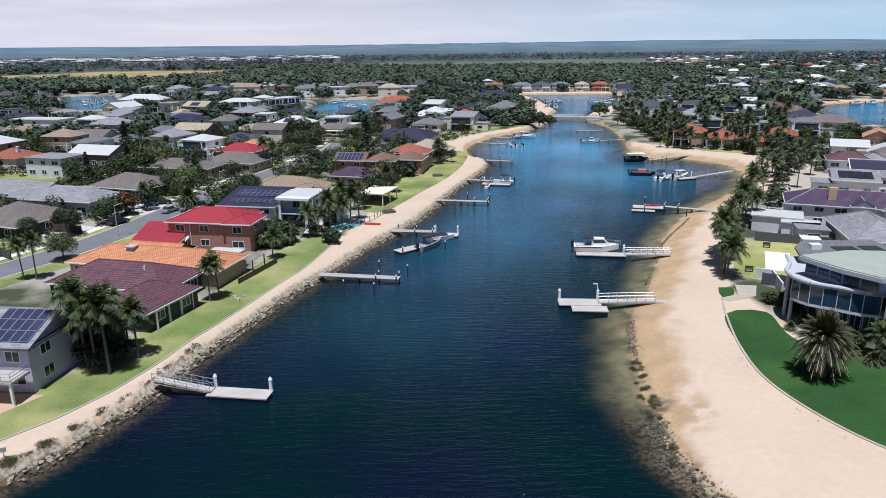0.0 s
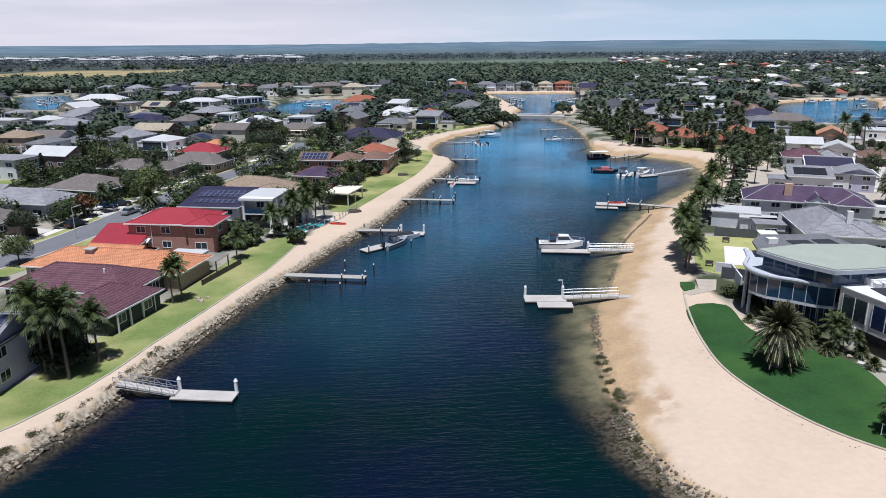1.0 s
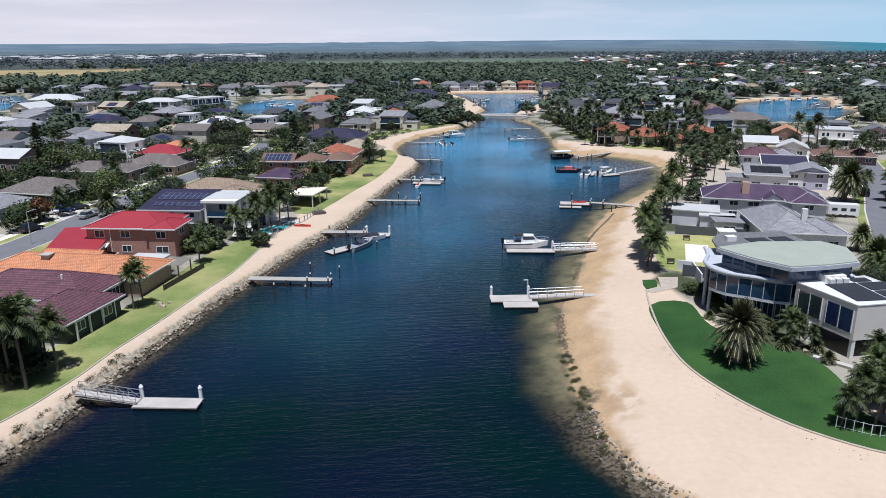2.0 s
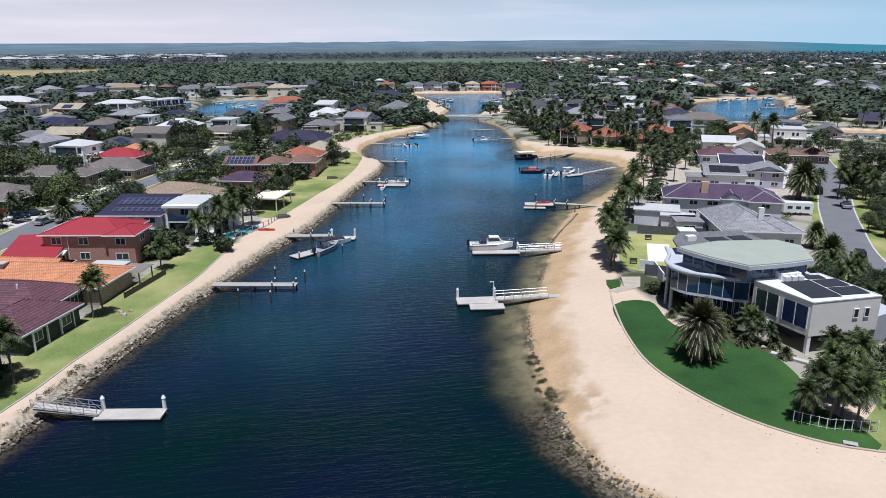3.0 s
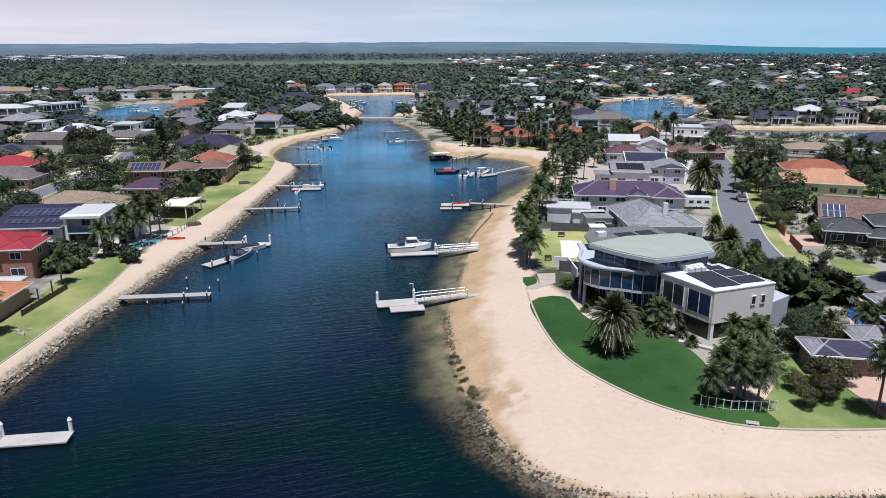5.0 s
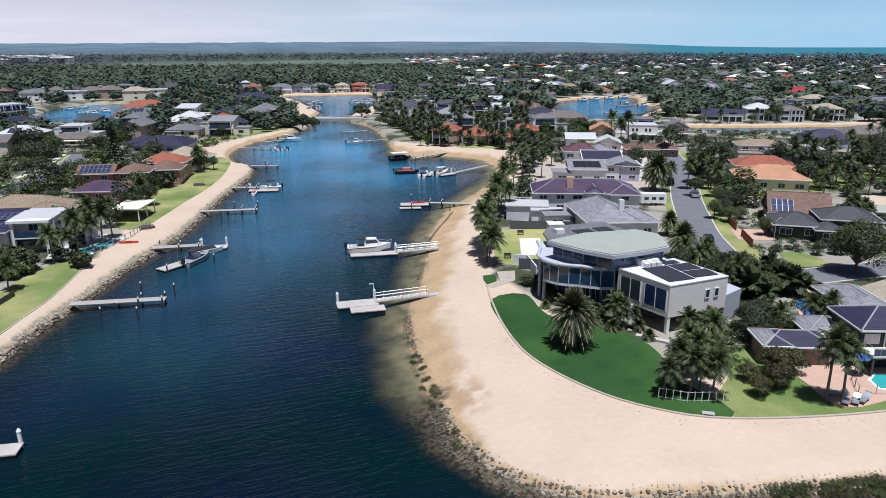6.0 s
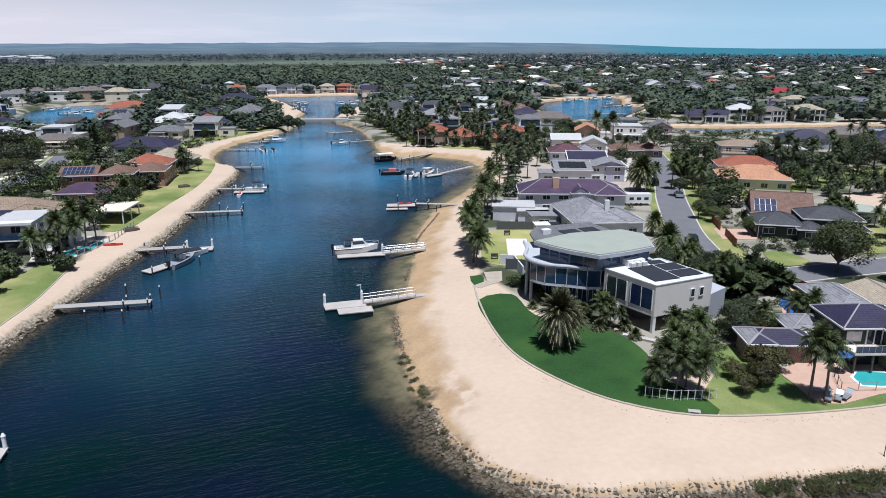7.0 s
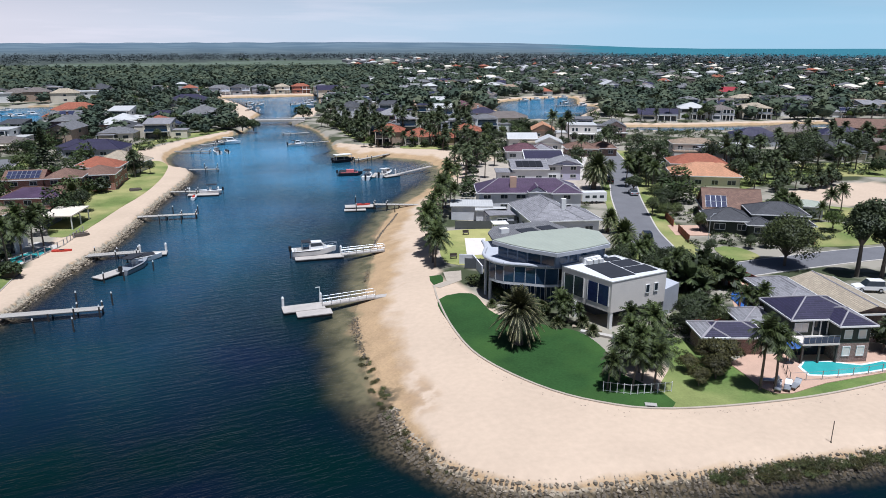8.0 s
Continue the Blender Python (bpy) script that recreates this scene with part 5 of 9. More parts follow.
part("panel", Build().prism([(49.8, 99.57), (47.9, 100.7), (47.8, 100.5), (49.7, 99.38)], LZ - 0.1, LZ + 1.7), M["pale"], gw)
bx = [(51.4, 75.2), (53.5, 66.9), (62.9, 67.6), (61.2, 76.4)]
part("box_wall", Build().prism(bx, 3.8, 8.0), M["cream_white"], e, "white rendered box wing on posts")
part("box_roof", Build().prism([(51.62, 75.1), (53.64, 67.05), (62.75, 67.75), (61.1, 76.2)], 8.0, 8.07), M["pale"], e, "flat grey roof")
par = Build()
for k in range(4):
    par.bar((*bx[k], 8.06), (*bx[(k + 1) % 4], 8.06), 0.09, n=4)
part("parapet", par, M["white"], e)
axx, ayy = (bx[0][0] - bx[1][0]) / 8.56, (bx[0][1] - bx[1][1]) / 8.56
for lo, hi in ((0.4, 3.9), (4.6, 8.0)):
    s = Build()
    a, b = (bx[1][0] + axx * lo, bx[1][1] + ayy * lo), (bx[1][0] + axx * hi, bx[1][1] + ayy * hi)
    s.prism([(a[0] - 0.05, a[1]), (a[0] + 0.05, a[1]), (b[0] + 0.05, b[1]), (b[0] - 0.05, b[1])], 4.6, 7.3)
    w_ = part("window", s, M["glass" if lo > 3 else "navyglass"], e, "wide dark blue window")
    for q in range(3):
        u = lo + (hi - lo) * q / 2
        part("mullion", Build().box(bx[1][0] + axx * u - 0.09, bx[1][0] + axx * u + 0.09, bx[1][1] + ayy * u - 0.06, bx[1][1] + ayy * u + 0.06, 4.6, 7.3), M["white"], w_)
for k in range(2):
    add_window(e, 59.6 + k * 1.5, 67.28 + k * 0.11, 5.6, 4.5, 0.75, 1.2, M["glass"])
for x, y in ((53.75, 67.2), (52.0, 72.6), (62.3, 68.0)):
    part("post", Build().box(x - 0.22, x + 0.22, y - 0.22, y + 0.22, LZ, 3.8), M["white"], e)
part("under_wall", Build().prism([(55, 72), (62, 70), (61.2, 76.3), (53.5, 78)], LZ, 3.8), M["slate"], e)
for (a, b, c, d) in ((54.2, 68.1, 3.9, 5.9), (58.4, 68.5, 3.7, 2.6), (58.4, 71.4, 3.3, 2.6), (58.2, 74.3, 2.4, 1.4)):
    part("roof_panel", Build().box(a, a + c, b, b + d, 8.08, 8.16), M["canvas"], e, "black roof panel")
ac = part("air_conditioner", Build().box(54.6, 57.4, 74.6, 76.0, 8.1, 8.9), M["white"], e, "white rooftop air conditioning unit")
for k in range(3):
    part("fan_box", Build().box(54.8 + k * 0.9, 55.5 + k * 0.9, 73.9, 74.6, 8.1, 8.7), M["white"], ac)
part("side_wall", Build().prism([(62.9, 67.7), (66.8, 69.2), (66.4, 74.4), (61.4, 76.2)], LZ, 5.4), M["render"], e, "grey rendered courtyard wall")

# ---------------------------------------------------------------- houses behind it, right bank
e, r = house("grey tile-roofed two-storey house with a white chimney", 73.6, 115.2, -14, [(0, 0, 9.6, 16.0, 3.6, "hip", {"pitch": 0.5}), (4.6, -3.6, 8, 8, 3.4, "hip")], "pale", "r_frost", caps="r_frost")
part("chimney", Build().box(1.6, 2.5, -5.6, -4.9, 3.6, 7.2), M["white"], e, "white chimney")
e, r = house("two-storey house with a purple tiled roof edged in white", 80.5, 133.8, -23,
             [(0, 0, 22.5, 9.5, 4.3, "hip", {"pitch": 0.45}), (1.6, -2.5, 3.6, 6.5, 4.6, "gable", {"pitch": 0.62, "win": False, "over": 0.25}), (8.2, -2.4, 6.2, 6.4, 4.3, "hip", {"pitch": 0.45})], "pale", "r_purple", caps="ridge")
part("chimney", Build().box(-4.2, -2.8, -3.4, -2.4, 4.5, 7.5), M["paver"], e, "pale brick chimney")
house("white flat-roofed verandah behind the back lawn", 64.6, 130, -26, [(0, 0, 8.5, 6.0, 2.9, "flat"), (4, -4, 6, 3, 2.6, "flat")], "pale", "r_white", name="verandah", category="verandah", win=False, over=0.3)
house("small grey glazed annex behind the lawn", 66.5, 121, -14, [(0, 0, 5, 5, 2.6, "flat")], "pale", "r_frost", name="annex", category="annex", over=0.2)

# lower right: brick house with the pool
e, r = house("dark brick two-storey house with a navy tiled roof and balcony", 72.9, 53.4, -20,
             [(0, 0, 8.0, 6.4, 4.8, "hip", {"wall": "darkwall", "win": False}), (2.3, -3.05, 3.6, 4.7, 4.8, "hip", {"wall": "darkwall", "win": False}),
              (2.3, -3.09, 3.7, 4.72, 2.5, "flat", {"wall": "brown_brick", "roof": "darkwall", "over": 0.0, "win": False}),
              # the back wing's pale grey tile paints the sheen on its navy roof
              (2.4, 9.3, 5.4, 10.0, 3.6, "hip", {"roof": "r_frost", "wall": "darkwall"}), (8.2, 6.4, 5.6, 13.0, 4.0, "gable", {"roof": "r_pale", "pitch": 0.3})],
             "brown_brick", "r_navy", caps="ridge")
for x, z, w, h, yy in ((1.45, 0.9, 0.95, 1.25, -5.46), (3.15, 0.9, 0.95, 1.25, -5.46), (1.45, 3.05, 0.95, 1.1, -5.42), (3.15, 3.05, 0.95, 1.1, -5.42), (-2.9, 3.05, 1.7, 1.2, -3.22)):
    add_window(e, x, yy, z, 0, w, h, M["cream_white"])
# the wall is closed here; a dark sheet paints the shaded room behind
part("doorway", Build().box(-1.4, 0.3, -3.24, -3.18, 2.75, 4.7), M["glass"], e, "dark panel painting the shaded room behind the balcony doors")
part("ground_glass", Build().box(-3.8, 0.3, -3.24, -3.18, 0.1, 2.3), M["glass"], e, "dark glazed doors under the balcony")
for q in (-1.45, -0.55, 0.32):
    part("door_frame", Build().box(q - 0.07, q + 0.07, -3.3, -3.2, 2.7, 4.75), M["white"], e)
part("balcony_deck", Build().box(-4.0, 0.45, -5.7, -3.25, 2.4, 2.62), M["pavepale"], e)
brail = Build().bar((-3.95, -5.65, 3.55), (0.4, -5.65, 3.55), 0.035).bar((-3.95, -5.65, 3.55), (-3.95, -3.3, 3.55), 0.035)
for k in range(7):
    brail.bar((-3.95 + k * 0.72, -5.65, 2.6), (-3.95 + k * 0.72, -5.65, 3.55), 0.03)
part("balcony_rail", brail, M["alu"], e)
part("balcony_glass", Build().box(-3.9, 0.35, -5.66, -5.64, 2.7, 3.45), M["blueglass"], e, "glass balustrade panel")
for q in (-3.8, -1.8, 0.3):
    part("balcony_post", Build().box(q - 0.1, q + 0.1, -5.6, -5.4, 0, 2.4), M["darktimber"], e)
# r_frost blocks: sheen on the navy tiles, painted as pale grey
house("low pavilion with a navy tile roof, sheen painted pale grey", 62.9, 56.4, -23, [(0, 0, 7.0, 4.0, 2.5, "hip"), (5.2, 4.4, 4.6, 4.6, 2.5, "hip", {"roof": "r_frost"}), (-2.4, 0.1, 2.4, 4.06, 2.52, "hip", {"roof": "r_frost"})], "brown_brick", "r_navy", name="pavilion", category="pavilion", caps="ridge", win=False)
laid("paving", "pale paved pool terrace beside the brick house", "paving", [(60.0, 53.0), (59.4, 50.0), (58.6, 47.2), (59.0, 45.5), (60.6, 44.8), (63, 44.9), (66, 45.0), (78, 43.6), (80, 48), (70, 51.2), (64.0, 54.0)], M["paver"], z=LZ + 0.12, curve=False)
laid("pool_rim", "white kidney-shaped pool edge", "pool", [(66.4, 49.0), (65.6, 47.0), (67.5, 45.9), (73, 44.6), (77.5, 44.4), (77.0, 46.2), (73.6, 46.6), (71.2, 48.6), (68.4, 50)], M["white"], z=LZ + 0.16)
POOL = matte("pool_water", (0.06, 0.36, 0.35), 0.08, 0.12, 0.7, 0.25)
laid("pool_water", "bright turquoise swimming pool water", "pool", [(66.7, 48.8), (66.0, 47.1), (67.7, 46.2), (73, 44.9), (77.1, 44.7), (76.6, 46.0), (73.4, 46.3), (70.9, 48.4), (68.4, 49.7)], POOL, z=LZ + 0.17)
laid("pool_water", "pale turquoise swimming pool water by the path", "pool", [(-21.8, 129.2), (-17.6, 134.6), (-15.9, 139.2), (-18.0, 139.6), (-22.0, 134.2)], POOL, z=LZ + 0.12, curve=False)
laid("paving", "grey paved pool surround by the sandy path", "paving", [(-27, 130), (-21.4, 127.2), (-14.6, 140), (-19, 145), (-27, 137)], M["concrete"], z=LZ + 0.08, curve=False)
laid("paving", "orange paved yard behind the pavilion", "paving", [(72.5, 64), (77.5, 63.4), (83, 69.8), (84, 74.4), (80.5, 73)], M["paver"], z=LZ + 0.1, curve=False)
laid("pool_cover", "bright blue covered pool in the paved yard", "pool", [(79.4, 71.0), (81.0, 69.6), (77.4, 65.4), (75.2, 65.0), (76.7, 68.9)], M["blue"], z=LZ + 0.2)
bb = thing("barbecue", "brown brick barbecue behind the pavilion", "barbecue", pose(69.7, 64.9, LZ))
part("body", Build().box(-0.9, 0.9, -0.5, 0.5, -0.1, 1.5), M["brown_brick"], bb)
part("slab", Build().box(-1.0, 1.0, -0.6, 0.6, 1.5, 1.62), M["concrete"], bb)
fw = thing("fence", "tall red timber fence behind the paved yard", "fence", pose(0, 0, 0))
part("panel", Build().prism([(80.7, 73.4), (84.2, 75.0), (84.15, 75.1), (80.65, 73.5)], LZ - 0.1, LZ + 1.9), M["redfence"], fw)
part("panel", Build().prism([(84.2, 74.9), (83.6, 70.0), (83.7, 70.0), (84.3, 74.9)][::-1], LZ - 0.1, LZ + 1.9), M["redfence"], fw)

# houses round the street bend
e, r = house("house with a rust-brown gable roof and solar panels", 114.6, 107.0, -36, [(0, 0, 11.0, 9.2, 2.7, "gable", {"pitch": 0.72})], "brown_brick", "r_bark", caps="r_bark")
solar(r[0], 11.0, 9.2, 2.7, 0.72, 0.5, 4, 2, -5.3, 0.6)
house("dark green house with charcoal hipped roofs", 111.0, 96.2, -34, [(-5.5, 0.3, 8.2, 7.5, 2.8, "hip"), (4.0, 2.6, 10.0, 7.5, 3.8, "hip"), (6.0, -2.2, 6.4, 4.2, 2.6, "hip"), (-0.4, -2.6, 4.2, 4.6, 2.5, "hip")], "darkwall", "r_char", caps="r_char")
house("small pale blue pavilion behind the dark house", 130.5, 101.5, -34, [(0, 0, 6.5, 5, 2.8, "hip", {"pitch": 0.3})], "pale", "r_sage", name="pavilion", category="pavilion")
# houses of the middle distance
house("white flat-roofed modern house with a long upper window band", -176.8, 310.6, -12, [(0, 0, 23.8, 10, 5.6, "flat")], "white", "r_white", framed=False)
house("lavender grey two-storey house with a hipped grey roof", -137.5, 293.8, -12, [(0, 0, 15.8, 11, 5.0, "hip")], "render", "r_frost", framed=False)
house("brick house with a pale tan gable roof", -96.9, 276.2, -14, [(0, 0, 14.2, 10, 4.4, "gable")], "brown_brick", "r_pale", framed=False)
house("pale grey two-storey house with a flat roof", -111.0, 198.2, -16, [(0, 0, 12.4, 9, 5.4, "flat")], "pale", "r_frost", framed=True)
house("cream house under a wide white gable roof", -106.5, 215.8, -16, [(0, 0, 14.6, 10, 4.0, "gable")], "brown_brick", "r_white", framed=True)
house("grey house with a weathered grey hipped roof", -82.7, 151.7, -14, [(0, 0, 17.5, 10, 3.4, "hip")], "pale", "r_frost", framed=True)
house("single-storey house with a brown-grey hipped roof", -76.6, 169.6, -20, [(0, 0, 16.3, 12, 2.7, "hip")], "darkwall", "r_brown", framed=True)
house("low house with a dark brown hipped tile roof", -84.3, 135.0, -20, [(0, 0, 14.1, 14, 2.7, "hip")], "darkwall", "r_brown", framed=True)
house("long low brown-roofed house among trees", -75.0, 196.6, -12, [(0, 0, 23.1, 9, 2.8, "hip")], "tan_brick", "r_brown", framed=True)
house("white-roofed cream house near the pond", -189.7, 452.6, -8, [(0, 0, 28.6, 14, 4.2, "hip")], "cream", "r_white", framed=False)
e, r = house("cream white two-storey house with a white hipped roof and deep balcony", -113.5, 399.0, -8, [(0, 0, 19.5, 11, 6.2, "hip", {"pitch": 0.3}), (-6.5, -4, 6.5, 6, 5.8, "hip", {"pitch": 0.3})], "cream_white", "r_white", framed=False)
# no recess is built: a flat dark panel paints its shade on the wall
part("balcony_void", Build().box(-2.6, 6.6, -5.56, -5.48, 3.3, 5.7), M["slate"], e, "dark panel painting the shade of a recessed balcony")
part("window_band", Build().box(-2.6, 8.6, -5.56, -5.48, 0.4, 2.4), M["glass"], e)
for q in (-2.6, 2.0, 6.6):
    part("column", Build().box(q - 0.3, q + 0.3, -5.9, -5.3, 0, 6.1), M["white"], e)
e, r = house("long white modern house with a blue glass balcony front", -97.5, 420.5, 50, [(0, 0, 24.0, 11, 6.2, "flat", {"win": False}), (-7.5, 3.0, 9.0, 9.0, 7.0, "hip", {"pitch": 0.3, "win": False}), (15.0, 1.0, 8.0, 8.0, 3.2, "flat", {"win": False})], "white", "r_white", framed=False)
for z in (0.3, 3.3):
    for q in range(8):
        part("window", Build().box(-11.6 + q * 2.95, -9.1 + q * 2.95, -5.58, -5.48, z, z + 2.3), M["navyglass"], e, "tall blue window")
part("balcony_deck", Build().box(-12.0, 12.0, -7.4, -5.6, 2.8, 3.05), M["white"], e)
part("balcony_rail", Build().box(-11.9, 11.9, -7.35, -7.3, 3.05, 3.9), M["blueglass"], e)
for q in range(6):
    part("column", Build().box(-12.0 + q * 4.74, -11.7 + q * 4.74, -7.4, -7.1, 0, 6.2), M["white"], e)
house("two-storey house with a brown gable roof", -64.8, 267.0, -14, [(0, 0, 12.3, 9, 5.2, "gable")], "cream", "r_brown", framed=False)
house("house with a dark red hipped metal roof", -64.8, 224.1, -14, [(0, 0, 13.6, 10, 3.2, "hip")], "brick", "r_red", framed=True)
house("small house with an orange tile roof", -64.2, 236.7, -14, [(0, 0, 6.8, 8, 3.4, "hip")], "cream", "r_orange", framed=True)
house("long grey-brown roofed house beside the street", -61.0, 205.3, -16, [(0, 0, 16.5, 11, 2.8, "hip")], "tan_brick", "r_brown", framed=True)
house("terracotta-roofed house beside the pond", -26.0, 418.4, -6, [(0, 0, 22.4, 14, 4.0, "hip")], "cream", "r_terra", framed=False)
house("pale house with a terracotta roof by the pond", -31.5, 378.7, -6, [(0, 0, 12.3, 12, 4.0, "hip")], "white", "r_terra", framed=False)
house("cream house on the far side of the pond", -152.8, 562.5, 0, [(0, 0, 21.8, 12, 5.8, "hip")], "cream", "r_tan", framed=False)
house("grey house on the far side of the pond", -99.0, 532.3, 0, [(0, 0, 17.6, 12, 5.8, "hip")], "white", "r_grey", framed=False)
house("white house on the far side of the pond", -78.4, 543.2, 0, [(0, 0, 16.0, 12, 5.8, "flat")], "white", "r_white", framed=False)
house("brown-roofed house on the far side of the pond", -68.3, 548.9, 0, [(0, 0, 15.3, 12, 5.8, "hip")], "cream", "r_brown", framed=False)
house("two-storey tan house on the far side of the pond", -56.0, 544.1, 0, [(0, 0, 16.0, 12, 6.4, "hip")], "tan_brick", "r_brown", framed=False)
house("cream balcony house on the far side of the pond", -38.6, 529.8, 0, [(0, 0, 17.2, 12, 6.0, "hip")], "cream", "r_pale", framed=False)
house("white flat-roofed house on the far side of the pond", -26.4, 540.7, 0, [(0, 0, 14.9, 12, 6.0, "flat")], "white", "r_white", framed=False)
house("house with a charcoal tile roof and dark walls", -3.1, 324.7, -16, [(0, 0, 12.1, 12, 3.0, "hip")], "darkwall", "r_char", framed=False)
house("small house with a bright orange hipped roof", 11.0, 338.3, -14, [(0, 0, 11.0, 12, 3.4, "hip")], "cream", "r_terra", framed=False)
house("wide house with a blue-grey tile roof", 34.2, 467.0, -10, [(0, 0, 25.0, 16, 3.4, "hip")], "render", "r_navy", framed=False)
house("house with a dark blue roof behind the canal", 133.1, 508.0, -10, [(0, 0, 14.5, 14, 5.0, "gable")], "cream", "r_navy", framed=False)
house("tan gabled house with a grey tile roof", 113.4, 383.5, -25, [(0, 0, 14.9, 14, 3.2, "gable")], "tan_brick", "r_grey", framed=False)
for hx, hy, hw, hd, hh, hwall, words in ((88.2, 247.6, 10.4, 9, 5.2, "tan_brick", "two-storey terracotta-roofed house with dark timber balconies"), (99.2, 246.0, 9.6, 12, 3.2, "cream", "low house with a long bright terracotta roof"),
                                         (107.0, 239.6, 7.6, 8, 3.0, "tan_brick", "small terracotta-roofed house with a verandah among palms"), (119.4, 245.6, 10.6, 9, 4.2, "tan_brick", "terracotta hip-roofed house behind palms")):
    e, r = house(words, hx, hy, -24, [(0, 0, hw, hd, hh, "hip", {"pitch": 0.46}), (hw * 0.26, -hd * 0.42, hw * 0.44, 3.0, hh - 0.2, "hip", {"win": False, "pitch": 0.5})], hwall, "r_terra", caps="r_terra")
    y0 = -hd / 2
    for z in (0.2, 2.9) if hh > 4.5 else (0.2,):
        # shade inside the balcony, painted as a dark sheet on the closed wall
        part("balcony_void", Build().box(-hw * 0.46, hw * 0.02, y0 - 0.08, y0 - 0.02, z, z + 2.1), M["glass"], e, "dark panel painting the shade of a balcony opening")
        part("balcony_rail", Build().box(-hw * 0.48, hw * 0.03, y0 - 1.5, y0 - 1.42, z + 0.0, z + 0.95), M["darktimber"], e)
    part("balcony_deck", Build().box(-hw * 0.48, hw * 0.03, y0 - 1.55, y0 - 0.1, hh - 2.55, hh - 2.35), M["timber"], e)
    for q in (-0.47, -0.22, 0.02):
        part("balcony_post", Build().box(hw * q - 0.1, hw * q + 0.1, y0 - 1.55, y0 - 1.35, 0, hh - 0.1), M["cream"], e)
house("maroon-roofed house with wide eaves behind palms", 169.8, 357.9, -24, [(0, 0, 13.5, 12, 3.6, "hip")], "render", "r_maroon", framed=False)
house("low house with a weathered grey-brown roof", 171.0, 342.4, -24, [(0, 0, 15.5, 12, 3.0, "hip")], "cream", "r_bark", framed=False)
house("long low house with a grey-brown roof", 164.0, 294.8, -30, [(0, 0, 20.2, 12, 3.0, "hip")], "cream", "r_brown", framed=False)
house("cream house with a pale gable roof and dark windows", 128.6, 219.0, -24, [(0, 0, 10.0, 9, 3.6, "gable", {"pitch": 0.36}), (2.0, -3.4, 6.4, 4.4, 2.6, "hip", {"roof": "r_pale", "pitch": 0.3})], "cream_white", "r_white", framed=True)
e, r = house("cream gable-fronted house with a pale roof edged in white", 134.2, 209.5, -30, [(0, 0, 8.6, 9.6, 3.0, "gable", {"roof": "r_white", "pitch": 0.42})], "cream_white", "r_pale", framed=True)
part("fascia", Build().face([(-4.8, -5.36, 2.95), (0, -5.36, 4.98), (0, -5.36, 5.28), (-4.8, -5.36, 3.25)]).face([(0, -5.36, 4.98), (4.8, -5.36, 2.95), (4.8, -5.36, 3.25), (0, -5.36, 5.28)]), M["white"], e)
house("low house with a wide maroon and blue-grey hipped roof", 117.6, 196.0, -24, [(-1.6, 0, 11.0, 9, 2.9, "hip"), (4.4, 0.8, 8.0, 8, 2.9, "hip", {"roof": "r_frost"})], "pale", "r_maroon", framed=True, caps="r_maroon")
e, r = house("house with a low navy roof framed by a white parapet", 110.2, 174.6, -24, [(0, 0, 11.2, 6.6, 3.7, "skill", {"pitch": 0.24, "over": 0.2}), (7.2, -1.0, 5.0, 6.6, 3.3, "gable", {"roof": "r_frost", "pitch": 0.3})], "cream_white", "r_navy", framed=True)
rim = Build().bar((-5.85, -3.55, 3.78), (5.85, -3.55, 3.78), 0.16, n=4).bar((-5.85, 3.55, 5.46), (5.85, 3.55, 5.46), 0.16, n=4)
rim.bar((-5.85, -3.55, 3.78), (-5.85, 3.55, 5.46), 0.16, n=4).bar((5.85, -3.55, 3.78), (5.85, 3.55, 5.46), 0.16, n=4)
part("parapet", rim, M["white"], e)
e, r = house("grey house with a pale low roof and a long black skylight", 97.4, 161.4, -24, [(0, 0, 9.4, 8.0, 3.9, "skill", {"pitch": 0.16, "over": 0.4}), (-6.6, -0.8, 4.2, 6.0, 2.8, "flat"), (6.6, 2.4, 4.4, 5.0, 4.2, "flat")], "pale", "r_frost", framed=True)
sky = Build()
for q in range(4):
    x0 = -3.5 + q * 1.8
    sky.face([(x0, -2.6, 4.38), (x0 + 1.7, -2.6, 4.38), (x0 + 1.7, 2.2, 5.15), (x0, 2.2, 5.15)]).face([(x0, -2.6, 4.2), (x0 + 1.7, -2.6, 4.2), (x0 + 1.7, -2.6, 4.38), (x0, -2.6, 4.38)])
part("skylight", sky, M["black"], e, "long black skylight")
e, r = house("lilac grey gabled house with a white verge beside the street", 108.8, 161.5, -24, [(0, 0, 7.8, 8.6, 4.3, "gable", {"pitch": 0.3, "roof": "r_frost"})], "lilac", "r_frost", framed=True)
part("verge", Build().box(4.2, 4.55, -4.7, 4.7, 3.9, 4.35), M["white"], e, "white roof verge")
house("tan gable-fronted house with a peach tiled roof", 151.6, 241.6, -30, [(0, 0, 8.6, 12, 3.4, "gable", {"pitch": 0.5})], "tan_brick", "r_peach", framed=True)
e, r = house("white two-storey house with a flat roof and paired windows", 161.6, 229.4, -28, [(0, 0, 11.0, 11, 6.0, "flat", {"win": False, "over": 0.12}), (-7.6, -1.5, 5.0, 7, 3.0, "flat", {"win": False, "over": 0.1}), (7.0, 1.0, 4.4, 8, 3.2, "flat", {"over": 0.1})], "cream_white", "r_white")
for x in (-3.6, -2.2, 1.2, 2.6):
    add_window(e, x, -5.5, 3.7, 0, 1.0, 1.4, M["glass"])
for x in (-3.0, 0.2, 3.2):
    add_window(e, x, -5.5, 0.4, 0, 2.2, 2.0, M["glass"])
part("balcony_deck", Build().box(-5.4, 5.4, -6.9, -5.56, 2.75, 2.95), M["white"], e)
